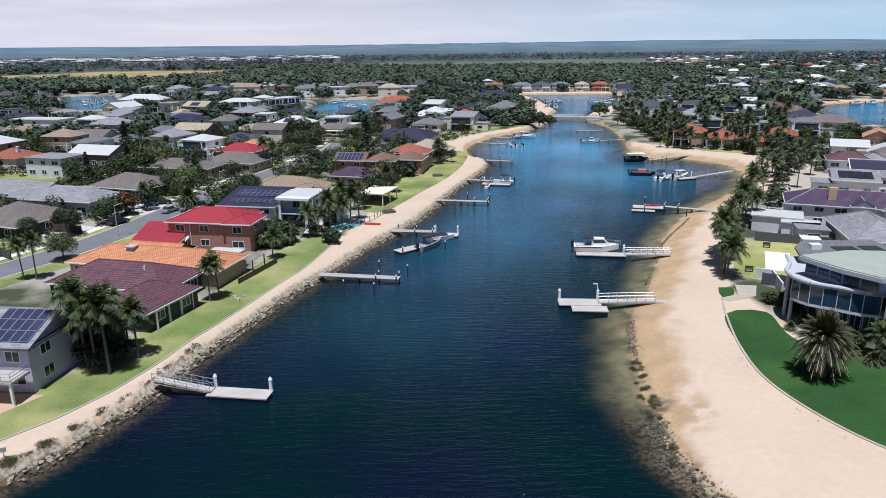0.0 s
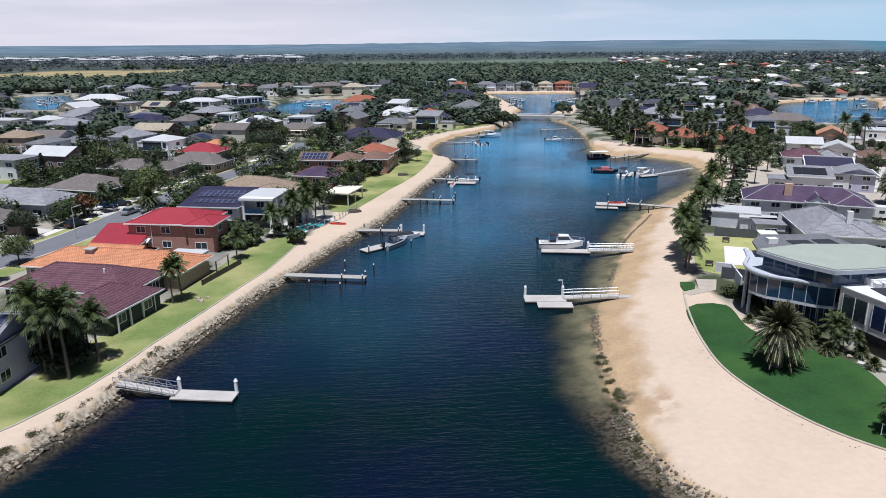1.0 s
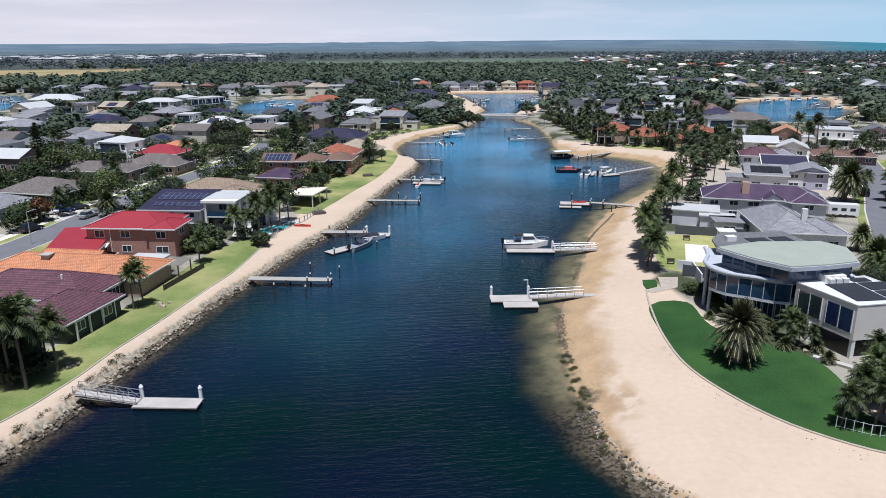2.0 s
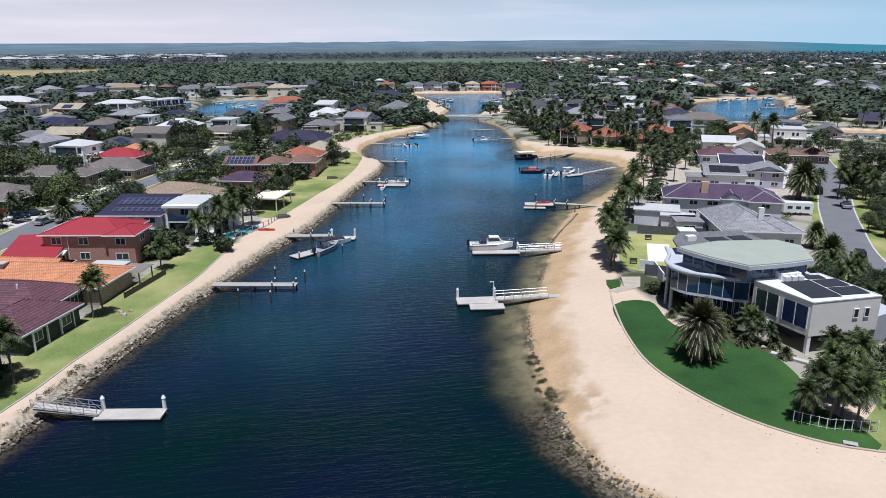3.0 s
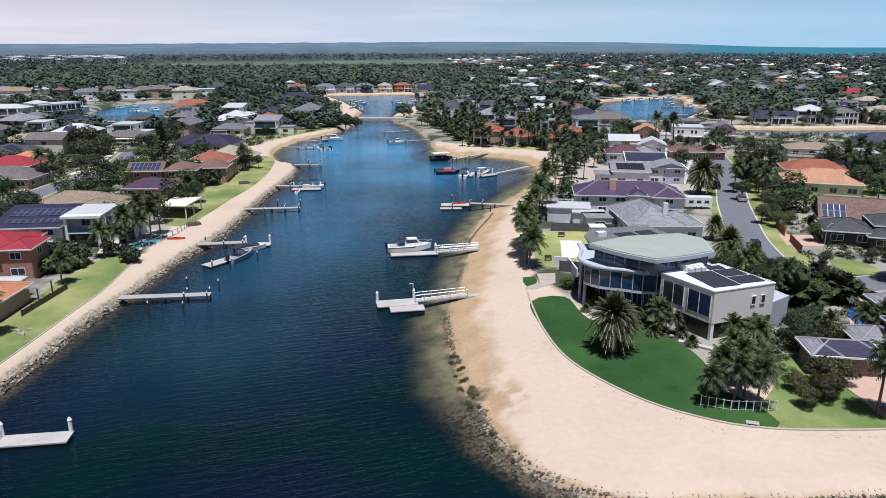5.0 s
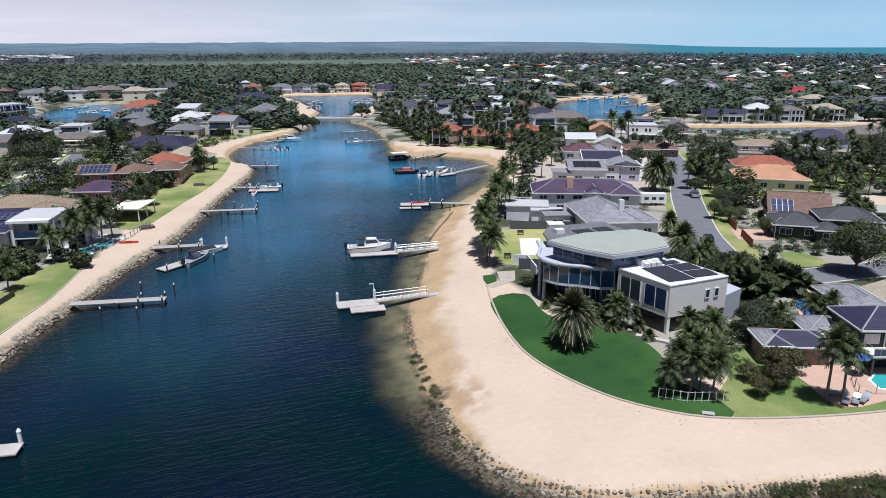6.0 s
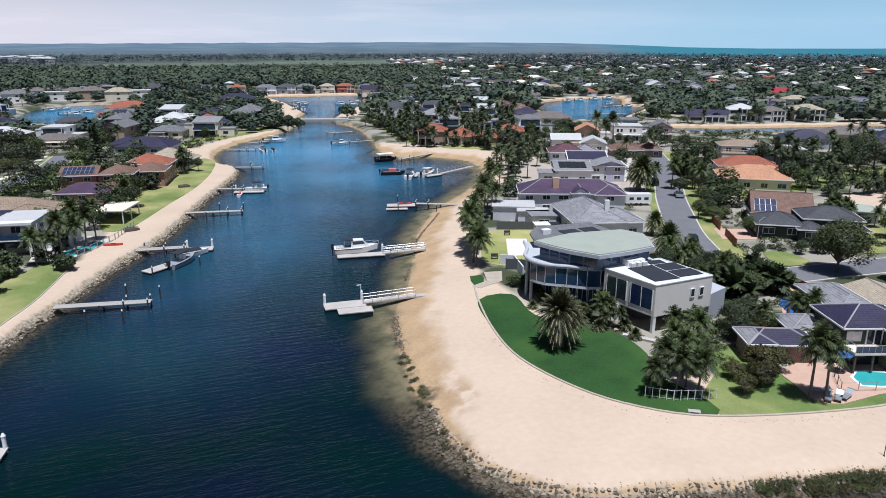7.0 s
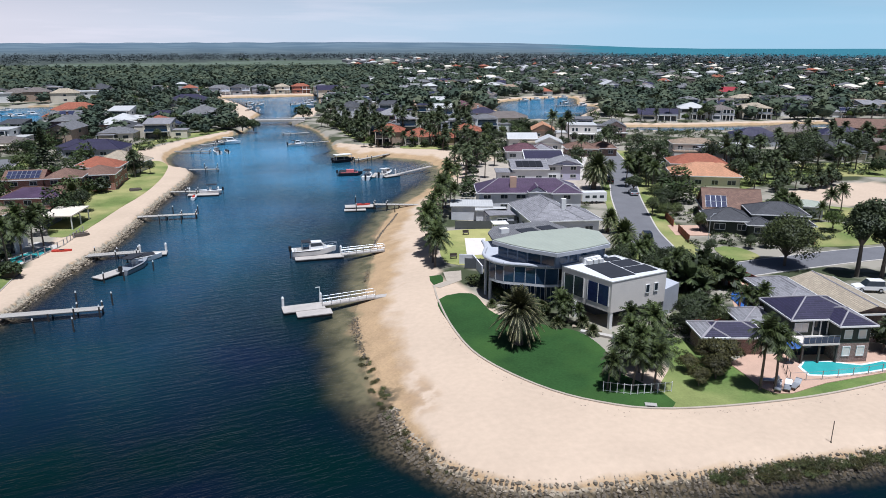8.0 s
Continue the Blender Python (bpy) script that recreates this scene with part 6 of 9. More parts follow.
part("terrace_wall", Build().box(-10.0, 6.0, -9.6, -9.35, 0, 1.1), M["cream_white"], e, "white rendered terrace wall")
e, r = house("pink brick gable-fronted house with a grey roof and solar panels", 178.8, 230.8, -32, [(0, 0, 8.0, 13, 4.6, "gable", {"pitch": 0.5, "win": False})], "pinkbrick", "r_grey")
for x, z in ((-2.2, 3.2), (1.8, 3.2), (-2.2, 0.7), (1.8, 0.7)):
    add_window(e, x, -6.5, z, 0, 1.6, 1.2, M["glass"])
part("porch_roof", Build().box(-3.6, 4.6, -9.0, -6.56, 2.4, 2.6), M["r_white"], e)
house("house with wide brown hipped roofs behind the street trees", 139.6, 194.4, -26, [(-2.0, 0, 10.0, 9, 2.7, "hip"), (5.6, 0.6, 8.0, 8, 2.7, "hip")], "brown_brick", "r_bark", framed=True, caps="r_bark")
for words, hx, hy, hw, hh, hkind, hwall, hroof in (("wide low house with a navy gable roof and white posts", 242.0, 279.0, 18.5, 3.2, "gable", "cream_white", "r_navy"), ("white two-storey house with a deep balcony", 262.6, 277.7, 13.4, 5.6, "hip", "white", "r_white"),
                                                   ("dark-roofed two-storey house with a white balcony", 272.4, 267.6, 11.0, 5.2, "hip", "pale", "r_brown"), ("cream two-storey house with a pale hipped roof and columns", 293.1, 265.6, 15.0, 5.4, "hip", "cream", "r_pale")):
    e, r = house(words, hx, hy, -36, [(0, 0, hw, 12, hh, hkind, {"pitch": 0.36, "win": False}), (-hw * 0.24, -5.4, hw * 0.4, 4.0, hh - 0.3, hkind, {"pitch": 0.36, "win": False})], hwall, hroof, framed=False)
    for z in (0.3, 3.1) if hh > 4 else (0.3,):
        part("window_band", Build().box(-hw * 0.02, hw * 0.46, -6.08, -5.98, z, z + 2.0), M["glass"], e, "wide dark glazed doors")
        part("window_band", Build().box(-hw * 0.38, -hw * 0.1, -7.48, -7.38, z + 0.5, z + 1.8), M["glass"], e, "wide dark window")
    part("balcony_deck", Build().box(-hw * 0.03, hw * 0.5, -8.2, -6.0, 2.55, 2.8), M["white"], e)
    part("balcony_rail", Build().box(-hw * 0.03, hw * 0.5, -8.2, -8.12, 2.8, 3.6), M["alu"], e)
    for q in range(4):
        x = hw * (0.0 + 0.16 * q)
        part("column", Build().box(x - 0.17, x + 0.17, -8.15, -7.8, 0, hh - 0.1), M["white"], e)
e, r = house("white house with an upper terrace and a tan roof", 164.4, 170.9, -32, [(0, 1.5, 13.6, 8, 5.6, "hip", {"pitch": 0.32}), (-1.0, -4.2, 12.0, 4.6, 3.4, "flat", {"over": 0.1})], "cream_white", "r_tan", framed=True)
trl = Build()
for q in range(9):
    trl.bar((-6.8 + q * 1.45, -6.4, 3.6), (-6.8 + q * 1.45, -6.4, 4.7), 0.06, n=5)
trl.bar((-6.9, -6.4, 4.7), (4.9, -6.4, 4.7), 0.07, n=5).bar((-6.9, -6.4, 4.15), (4.9, -6.4, 4.15), 0.05, n=5)
part("terrace_rail", trl, M["white"], e, "white terrace railing")
house("grey-walled house joined to the terrace house", 168.6, 165.3, -30, [(0, 0, 11.5, 10, 4.8, "flat")], "render", "r_frost", framed=True)
house("house with a rust-brown tile roof among trees", 147.4, 151.3, -32, [(0, 0, 15.5, 10, 3.6, "hip")], "cream", "r_terra", framed=True)
house("house with a wide bright orange tile roof", 137.6, 138.6, -34, [(0, 0, 16.5, 12, 3.2, "hip"), (5, 5, 9, 8, 3.2, "hip")], "cream", "r_peach", framed=True)
house("white house behind dark trees", 184.1, 172.0, -32, [(0, 0, 8.2, 10, 3.6, "flat")], "white", "r_white", framed=True)
house("house with a dark blue hipped roof", 247.5, 181.5, -34, [(0, 0, 17.4, 12, 3.4, "hip")], "pale", "r_navy", framed=False)
house("long low brown-roofed house among palms", 240.5, 196.7, -34, [(0, 0, 20.1, 12, 3.2, "hip")], "cream", "r_brown", framed=False)
house("navy-roofed house beside the side canal", 213.3, 191.4, -34, [(0, 0, 16.3, 12, 3.6, "hip")], "render", "r_navy", framed=False)
house("house with a bright red hipped roof", 401.4, 388.3, -30, [(0, 0, 21.7, 14, 4.0, "hip")], "white", "r_red", framed=False)
house("large house with a rust-red gable roof", 273.4, 190.7, -40, [(0, 0, 21.6, 14, 4.0, "gable")], "brick", "r_bark", framed=False)
house("wide white hall roof among the trees", 262.4, 643.5, -24, [(0, 0, 34.5, 40, 5.2, "flat")], "white", "r_white", framed=False)
house("white vaulted hall among the trees", 363.5, 478.7, -24, [(0, 0, 14.6, 18, 5.4, "gable")], "white", "r_white", framed=False)


# two-storey waterfront houses on the far side of the pool beyond the bridge
for hx, hy, hw, hwall, hroof, words in ((63.4, 560, 15, "pale", "r_grey", "grey-roofed pale"), (79, 562, 14, "render", "r_char", "charcoal-roofed grey"), (94, 560, 14, "render", "r_grey", "grey-roofed"),
                                        (110.5, 559, 11, "cream", "r_pale", "pale cream"), (124.5, 557, 14, "brick", "r_terra", "terracotta-roofed red brick"), (137, 540, 12, "cream", "r_grey", "cream")):
    e, r = house("%s two-storey waterfront house with a balcony" % words, hx, hy, -6, [(0, 0, hw, 9, 5.4, "hip"), (-hw * 0.2, -4, hw * 0.5, 4, 2.9, "hip")], hwall, hroof, framed=False, group="waterfront houses")
    part("balcony_deck", Build().box(0.5, hw / 2 - 0.3, -6.4, -4.5, 2.7, 2.95), M["pale"], e)
    for q in range(3):
        part("balcony_post", Build().box(0.6 + q * (hw / 2 - 1.2) / 2, 0.9 + q * (hw / 2 - 1.2) / 2, -6.3, -6.0, 0, 5.2), M["white"], e)
# ---------------------------------------------------------------- jetties and boats
def pile(e, x, y, z0, z1, cap=True, r=0.115):
    p = part("post", Build().bar((x, y, z0), (x, y, z1), r, n=8), M["pile"], e)
    if cap:
        part("post_cap", Build().bar((x, y, z1), (x, y, z1 + 0.28), r * 1.15, r * 0.5, n=8), M["white"], p, "white pile cap")


def jetty(label, x0, y0, x1, y1, width=1.5, z=1.15, piles=4, extra=()):
    """A plank jetty from the bank to its head, on piles."""
    ln, ang = math.hypot(x1 - x0, y1 - y0), math.degrees(math.atan2(y1 - y0, x1 - x0))
    e = thing("jetty", label, "jetty", pose(x0, y0, 0, 0, 0, ang), "jetties")
    n = int(ln / (0.45 if y0 < 140 else 1.0))
    half = 0.46 * ln / n
    plank = Build().box(-half, half, -width / 2, width / 2, z - 0.06, z).mesh("plank", M["timber"])
    for k in range(n):
        part("plank", plank, None, e).location = ((k + 0.5) * ln / n, 0, 0)
    part("bearer", Build().box(0, ln, -width / 2 + 0.1, -width / 2 + 0.25, z - 0.22, z - 0.07).box(0, ln, width / 2 - 0.25, width / 2 - 0.1, z - 0.22, z - 0.07), M["timber"], e)
    for k in range(piles):
        u = ln * (1 - k / piles * 0.75) - 0.3
        for s in (-1, 1):
            pile(e, u, s * (width / 2 + 0.18), -2.2, z + (0.55 if k < 2 else 0.05), k < 2)
    for a, b in extra:
        pile(e, a, b, -2.2, 1.9)
    return e


def pontoon(label, x, y, ang, ln, wd, gang=0.0, z=0.5, rails=True, posts=True, land=LZ, braced=True):
    """A floating deck, its guide posts and a railed gangway that leads to the bank from its end."""
    e = thing("pontoon", label, "pontoon", pose(x, y, 0, 0, 0, ang), "pontoons")
    part("deck", Build().box(-ln / 2, ln / 2, -wd / 2, wd / 2, z - 0.14, z), M["pontoon"], e)
    part("float", Build().box(-ln / 2 + 0.1, ln / 2 - 0.1, -wd / 2 + 0.1, wd / 2 - 0.1, -0.2, z - 0.14), M["float"], e)
    if posts:
        v = math.copysign(wd / 2 - 0.1, math.cos(radians(ang)))
        for u in (-ln / 2 + 0.25, ln / 2 - 0.25):
            p = part("guide_post", Build().bar((u, v, -2), (u, v, 1.75), 0.2, n=10), M["white"], e)
            part("post_cap", Build().bar((u, v, 1.75), (u, v, 2.05), 0.24, 0.08, n=10), M["white"], p)
    if gang:
        g = part("gangway", Build().face([(ln / 2 - 0.3, -0.6, z + 0.12), (ln / 2 + gang, -0.6, land + 0.05), (ln / 2 + gang, 0.6, land + 0.05), (ln / 2 - 0.3, 0.6, z + 0.12)])
                 .face([(ln / 2 - 0.3, 0.6, z), (ln / 2 + gang, 0.6, land - 0.2), (ln / 2 + gang, -0.6, land - 0.2), (ln / 2 - 0.3, -0.6, z)])
                 .face([(ln / 2 - 0.3, -0.6, z), (ln / 2 + gang, -0.6, land - 0.2), (ln / 2 + gang, -0.6, land + 0.05), (ln / 2 - 0.3, -0.6, z + 0.12)]), M["pontoon"], e)
        if rails:
            for s in (-0.6, 0.6):
                rr = Build()
                a, b = Vector((ln / 2 - 0.3, s, z + 0.12)), Vector((ln / 2 + gang, s, land + 0.05))
                up1, up2 = Vector((0, 0, 1.0)), Vector((0, 0, 0.5))
                rr.bar(a + up1, b + up1, 0.035).bar(a + up2, b + up2, 0.025)
                n = max(3, int(gang / 1.2))
                for k in range(n + 1):
                    p = a + (b - a) * (k / n)
                    rr.bar(p, p + up1, 0.035)
                    if k < n and braced:
                        rr.bar(p, a + (b - a) * ((k + 1) / n) + up1, 0.025)
                part("rail", rr, M["alu"], g)
    return e


def hull_mesh(ln, wd, ht, name="hull", material="hull"):
    """A boat hull with a raked bow at +x, sheer line and transom."""
    s = Build()
    n = 9
    secs = []
    for k in range(n):
        u = k / (n - 1)
        half = wd / 2 * (1 - max(0, (u - 0.45) / 0.55) ** 2.2)
        x = -ln / 2 + ln * u
        zk = -0.25 + 0.55 * ht * max(0, (u - 0.6) / 0.4) ** 2
        zs = ht * (0.82 + 0.28 * u * u)
        secs.append([(x, -max(half, 0.02), zs), (x - 0.05 * u * ln * 0.2, -half * 0.8, zk + 0.25 * (zs - zk)), (x - 0.1 * u, 0, zk),
                     (x - 0.05 * u * ln * 0.2, half * 0.8, zk + 0.25 * (zs - zk)), (x, max(half, 0.02), zs)])
    for a, b in zip(secs, secs[1:]):
        for j in range(4):
            s.face([a[j], a[j + 1], b[j + 1], b[j]])
        s.face([a[4], a[0], b[0], b[4]])
    s.face(secs[0])
    return s.mesh(name, M[material])


def boat(label, x, y, ang, ln, style="cabin", z=0.0, trim="hull", group="moored boats"):
    wd, ht = ln * 0.34, ln * 0.13 + 0.25
    e = thing("boat", label, "boat", pose(x, y, z, 0, 0, ang), group)
    part("hull", hull_mesh(ln, wd, ht, material=trim), None, e)
    part("rubbing_strake", Build().box(-ln / 2, ln * 0.12, -wd / 2 - 0.03, -wd / 2 + 0.02, ht * 0.7, ht * 0.8).box(-ln / 2, ln * 0.12, wd / 2 - 0.02, wd / 2 + 0.03, ht * 0.7, ht * 0.8), M["black"], e)
    if style in ("cabin", "cruiser"):
        c0, c1, w2, zt = -ln * 0.12, ln * 0.24, wd * 0.36, ht + ln * 0.10 + 0.35
        s = Build()
        lo = [(c0, -w2, ht * 0.85), (c1 + ln * 0.06, -w2 * 0.75, ht * 0.95), (c1 + ln * 0.06, w2 * 0.75, ht * 0.95), (c0, w2, ht * 0.85)]
        hi = [(c0 + 0.1, -w2 * 0.8, zt), (c1 - ln * 0.08, -w2 * 0.65, zt), (c1 - ln * 0.08, w2 * 0.65, zt), (c0 + 0.1, w2 * 0.8, zt)]
        s.face(hi)
        for k in range(4):
            s.face([lo[k], lo[(k + 1) % 4], hi[(k + 1) % 4], hi[k]])
        part("cabin", s, M["hull"], e)
        g = Build()
        for k in (0, 1, 2):
            a, b, c, d = (Vector(lo[k]), Vector(lo[(k + 1) % 4]), Vector(hi[(k + 1) % 4]), Vector(hi[k]))
            out = (b - a).cross(d - a).normalized() * 0.02
            mid = [a.lerp(d, 0.42).lerp(b.lerp(c, 0.42), 0.1), a.lerp(d, 0.42).lerp(b.lerp(c, 0.42), 0.9), a.lerp(d, 0.88).lerp(b.lerp(c, 0.88), 0.9), a.lerp(d, 0.88).lerp(b.lerp(c, 0.88), 0.1)]
            g.face([p + out for p in mid])
        part("windscreen", g, M["glass"], e)
        part("cockpit_floor", Build().box(-ln * 0.46, c0, -wd * 0.38, wd * 0.38, ht * 0.84, ht * 0.9), M["timber"], e)
        part("canopy", Build().box(-ln * 0.28, c0 + ln * 0.05, -wd * 0.36, wd * 0.36, zt + 0.05, zt + 0.14), M["canvas" if style == "cabin" else "hull"], e)
        fr = Build()
        for xx in (-ln * 0.27, c0 + 0.2):
            for yy in (-wd * 0.35, wd * 0.35):
                fr.bar((xx, yy, ht * 0.9), (xx, yy, zt + 0.06), 0.03, n=5)
        part("canopy_frame", fr, M["steel"], e)
        rl = Build()
        pts = [(ln * 0.2, -wd * 0.42, ht + 0.5), (ln * 0.42, -wd * 0.2, ht + 0.65), (ln * 0.52, 0, ht + 0.7), (ln * 0.42, wd * 0.2, ht + 0.65), (ln * 0.2, wd * 0.42, ht + 0.5)]
        for a, b in zip(pts, pts[1:]):
            rl.bar(a, b, 0.025, n=5)
        for p in pts:
            rl.bar((p[0], p[1], ht * 0.9), p, 0.02, n=5)
        part("bow_rail", rl, M["steel"], e)
    if style == "bimini":
        part("console", Build().box(-0.3, 0.3, -0.5, 0.5, ht * 0.7, ht + 0.7), M["hull"], e)
        part("canopy", Build().box(-ln * 0.3, ln * 0.16, -wd * 0.42, wd * 0.42, ht + 1.25, ht + 1.36), M["canvas"], e)
        fr = Build()
        for xx in (-ln * 0.27, ln * 0.13):
            for yy in (-wd * 0.4, wd * 0.4):
                fr.bar((xx, yy, ht * 0.7), (xx, yy, ht + 1.27), 0.03, n=5)
        part("canopy_frame", fr, M["steel"], e)
    if style == "cover":
        part("boat_cover", Build().face([(-ln * 0.48, -wd * 0.42, ht), (ln * 0.3, -wd * 0.3, ht), (ln * 0.2, 0, ht + 0.5), (-ln * 0.4, 0, ht + 0.6)])
             .face([(-ln * 0.48, wd * 0.42, ht), (-ln * 0.4, 0, ht + 0.6), (ln * 0.2, 0, ht + 0.5), (ln * 0.3, wd * 0.3, ht)]), M["canvas"], e)
    om = part("outboard", Build().box(-ln / 2 - 0.55, -ln / 2 - 0.05, -0.25, 0.25, ht * 0.7, ht + 0.55).box(-ln / 2 - 0.4, -ln / 2 - 0.2, -0.1, 0.1, -0.4, ht * 0.7), M["black"], e)
    return e


def jet_ski(x, y, ang, z=0.3):
    e = thing("jet_ski", "white and red jet ski on a floating dock", "jet ski", pose(x, y, z, 0, 0, ang))
    part("hull", hull_mesh(2.9, 1.1, 0.6), None, e)
    part("seat", Build().box(-1.0, 0.2, -0.25, 0.25, 0.5, 0.85), M["red"], e)
    part("handlebar", Build().bar((0.3, -0.4, 1.0), (0.3, 0.4, 1.0), 0.04).bar((0.5, 0, 0.6), (0.3, 0, 1.0), 0.08), M["black"], e)


# left bank
pontoon("floating concrete-decked dock with a railed steel gangway", -22.0, 67.2, 172, 6.8, 2.1, gang=6.2)
jetty("narrow timber jetty with white-capped mooring piles", -19.9, 105.7, -6.9, 103.4, 1.6, 1.15, 3, ((5.6, -4.9), (10.6, -5.6), (8.4, 5.6), (13.6, 4.0)))
jetty("short timber jetty beside a moored boat", -10.9, 133.6, -1.6, 132.4, 1.8, 1.0, 2)
pontoon("white floating boat dock beside the speedboat", -6.2, 122.4, 40, 5.6, 2.4, z=0.45, posts=False)
pontoon("white floating dock with white posts", 0.6, 132.0, -8, 5.0, 2.4, z=0.5)
boat("white speedboat under a wide black canvas canopy", -2.4, 124.6, 52, 6.8, "bimini", trim="launchgrey")
boat("white runabout with a dark cover", -0.6, 129.6, 8, 5.6, "cover")
mo = thing("mooring_piles", "pair of dark mooring piles with white caps", "mooring pile", pose(0, 0, 0))
for px_, py_ in ((-7.2, 119.0), (-4.2, 118.6), (0.4, 122.6), (-9.0, 136.0)):
    pile(mo, px_, py_, -2.2, 1.6)
jetty("timber jetty with mooring piles on both sides", -1.4, 161.2, 10.9, 159.0, 1.5, 1.1, 3, ((5.0, -3.8), (9.5, -4.2), (6.8, 4.6), (12.2, 4.2)))
jetty("timber jetty leading to a boat dock", 6.9, 187.8, 13.5, 185.6, 1.5, 1.0, 2)
pontoon("white floating dock holding a small boat", 14.6, 184.0, -12, 7.6, 3.0, z=0.5)
boat("white open motorboat on its dock", 16.4, 184.8, 172, 5.6, "bimini", 0.35)
jet_ski(12.0, 180.4, 70, 0.2)
jetty("low timber jetty at the sandy point", 14.0, 222.0, 22.4, 219.2, 1.4, 0.9, 2, ((4, 3.5), (8, 3.2)))
jetty("timber jetty in the sandy bay", 12.6, 264.5, 24.5, 259.5, 1.5, 0.9, 3)
boat("white cabin boat moored at the sandy bay", 26.4, 258.6, 100, 6.4, "cabin")
boat("small white open boat beside the jetty", 29.8, 259.0, 98, 4.4, "cover")
jetty("timber jetty below the grass bank", 22.8, 278, 31.6, 281.6, 1.5, 0.9, 2)
boat("white launch with a raised canopy", 34.0, 283.0, -10, 8.6, "cruiser")

# right bank
pontoon("wide white floating dock with a long railed gangway to the beach", 19.6, 93.7, -4, 6.0, 2.7, gang=7.6, land=0.85, braced=False)
pontoon("low white floating platform beside the dock", 20.6, 91.25, -5, 5.0, 2.1, z=0.42, posts=False)
rp = thing("ramp", "short grey beach ramp at the gangway's end", "ramp", pose(31.9, 92.7, 0, 0, 0, -5))
part("deck", Build().face([(-1.8, -0.6, 0.86), (2.6, -0.6, 0.86), (2.6, 0.6, 0.86), (-1.8, 0.6, 0.86)]).box(-1.8, 2.6, -0.6, 0.6, 0.6, 0.85), M["pontoon"], rp)
pontoon("white floating dock with a railed gangway and a cruiser", 28.0, 117.6, -8, 8.6, 2.2, gang=7.6, land=0.85, braced=False)
boat("white cabin cruiser with a black canopy lifted on its dock", 27.6, 119.6, -8, 8.0, "cabin", 0.45)
jetty("long timber jetty from the beach to a small dock", 60.2, 147.2, 49.8, 152.4, 1.4, 1.1, 3, ((15, 4), (16.5, -4), (6, 4.5)))
pontoon("white floating dock with a red kayak", 47.2, 154.4, -14, 7.2, 3.0, z=0.5, posts=False)
pontoon("low white platform beside the kayak dock", 45.0, 151.4, -14, 5.0, 1.6, z=0.4, posts=False)
kk = thing("kayak", "red plastic kayak lying on the dock", "kayak", pose(48.2, 154.9, 0.52, 0, 0, -10))
part("hull", hull_mesh(3.2, 0.8, 0.35, material="red"), None, kk)
part("cockpit_rim", Build().box(-0.5, 0.4, -0.22, 0.22, 0.28, 0.36), M["black"], kk)
pontoon("grey floating dock with a long white railed gangway", 67.6, 189.6, 18, 5.4, 2.2, gang=13.0, braced=False)
boat("white speedboat with a black canopy at the dock", 60.9, 190.6, 62, 7.4, "bimini")
boat("white sports boat with an arch", 66.8, 191.8, 40, 7.4, "cruiser")
rb = boat("white and dark boat with a red cover", 57.4, 196.6, -14, 7.2, "cover", trim="carpaint")
part("red_cover", Build().box(-1.2, 1.0, -0.8, 0.8, 1.25, 1.85).box(-2.9, 2.2, -1.1, 1.1, 1.0, 1.2), M["pinkcanvas"], rb, "faded red canvas cover")
pontoon("narrow white finger dock between the boats", 63.6, 192.6, 62, 7.0, 1.2, z=0.45, posts=False)
jetty("timber jetty below the palms", 80.6, 227.8, 66.0, 219.0, 1.5, 0.9, 2)
ln_ = boat("dark launch with a flat white canopy roof", 62.6, 222.0, 8, 7.6, "cover", trim="canvas")
part("roof", Build().box(-3.2, 2.6, -1.35, 1.35, 2.5, 2.62), M["white"], ln_, "flat white canopy roof")
fr = Build()
for q in (-3.0, -0.3, 2.4):
    for v in (-1.25, 1.25):
        fr.bar((q, v, 0.9), (q, v, 2.5), 0.05, n=5)
part("canopy_frame", fr, M["steel"], ln_)
jetty("white railed jetty on the far beach", 70.0, 269.0, 60.0, 267.2, 1.3, 0.9, 2)
boat("white cabin boat at the far beach", 56.8, 266.4, 5, 6.6, "cabin")
jetty("low dark jetty near the bridge", 70.0, 302.0, 58.0, 300.0, 1.6, 0.8, 3)
for bx_, by_, ba in ((72, 470, 40), (76, 462, 30), (67, 440, 70), (69, 425, 80), (98, 452, 10), (104, 447, 0), (62, 415, 60), (112, 470, 10)):
    boat("white motorboat moored beyond the bridge", bx_, by_, ba, 8.0, "cruiser")
for bx_, by_, ba in ((-60, 440, 0), (-55, 436, 10), (-50, 446, 0), (-66, 478, 20), (-72, 470, 30)):
    boat("white boat moored in the pond", bx_, by_, ba, 7.5, "cruiser")
for bx_, by_, ba in ((250, 424, 10), (262, 428, 0), (276, 432, 5), (290, 436, 0), (262, 392, 20), (262, 372, 10)):
    boat("white boat moored in the bay", bx_, by_, ba, 8.5, "cruiser")
for bx_, by_, ba in ((-112, 178, 20), (-116, 172, 30), (-122, 180, 10)):
    boat("white yacht hull moored in the marina", bx_, by_, ba, 8.0, "cabin")
jetty("white marina jetty beside the houses", -102.5, 176, -118, 169, 1.6, 0.9, 3)
jetty("white jetty on the bay", 266, 380, 246, 376, 1.8, 0.8, 3)
jetty("long white jetty on the bay", 232, 330, 214, 340, 1.8, 0.8, 3)

for bx_, by_, ba in ((-262, 540, 60), (-255, 528, 62), (-248, 514, 60), (-240, 500, 62), (-226, 480, 60), (-236, 470, 150), (-252, 500, 150)):
    boat("white boat moored in the far pond", bx_, by_, ba, 9.0, "cruiser")
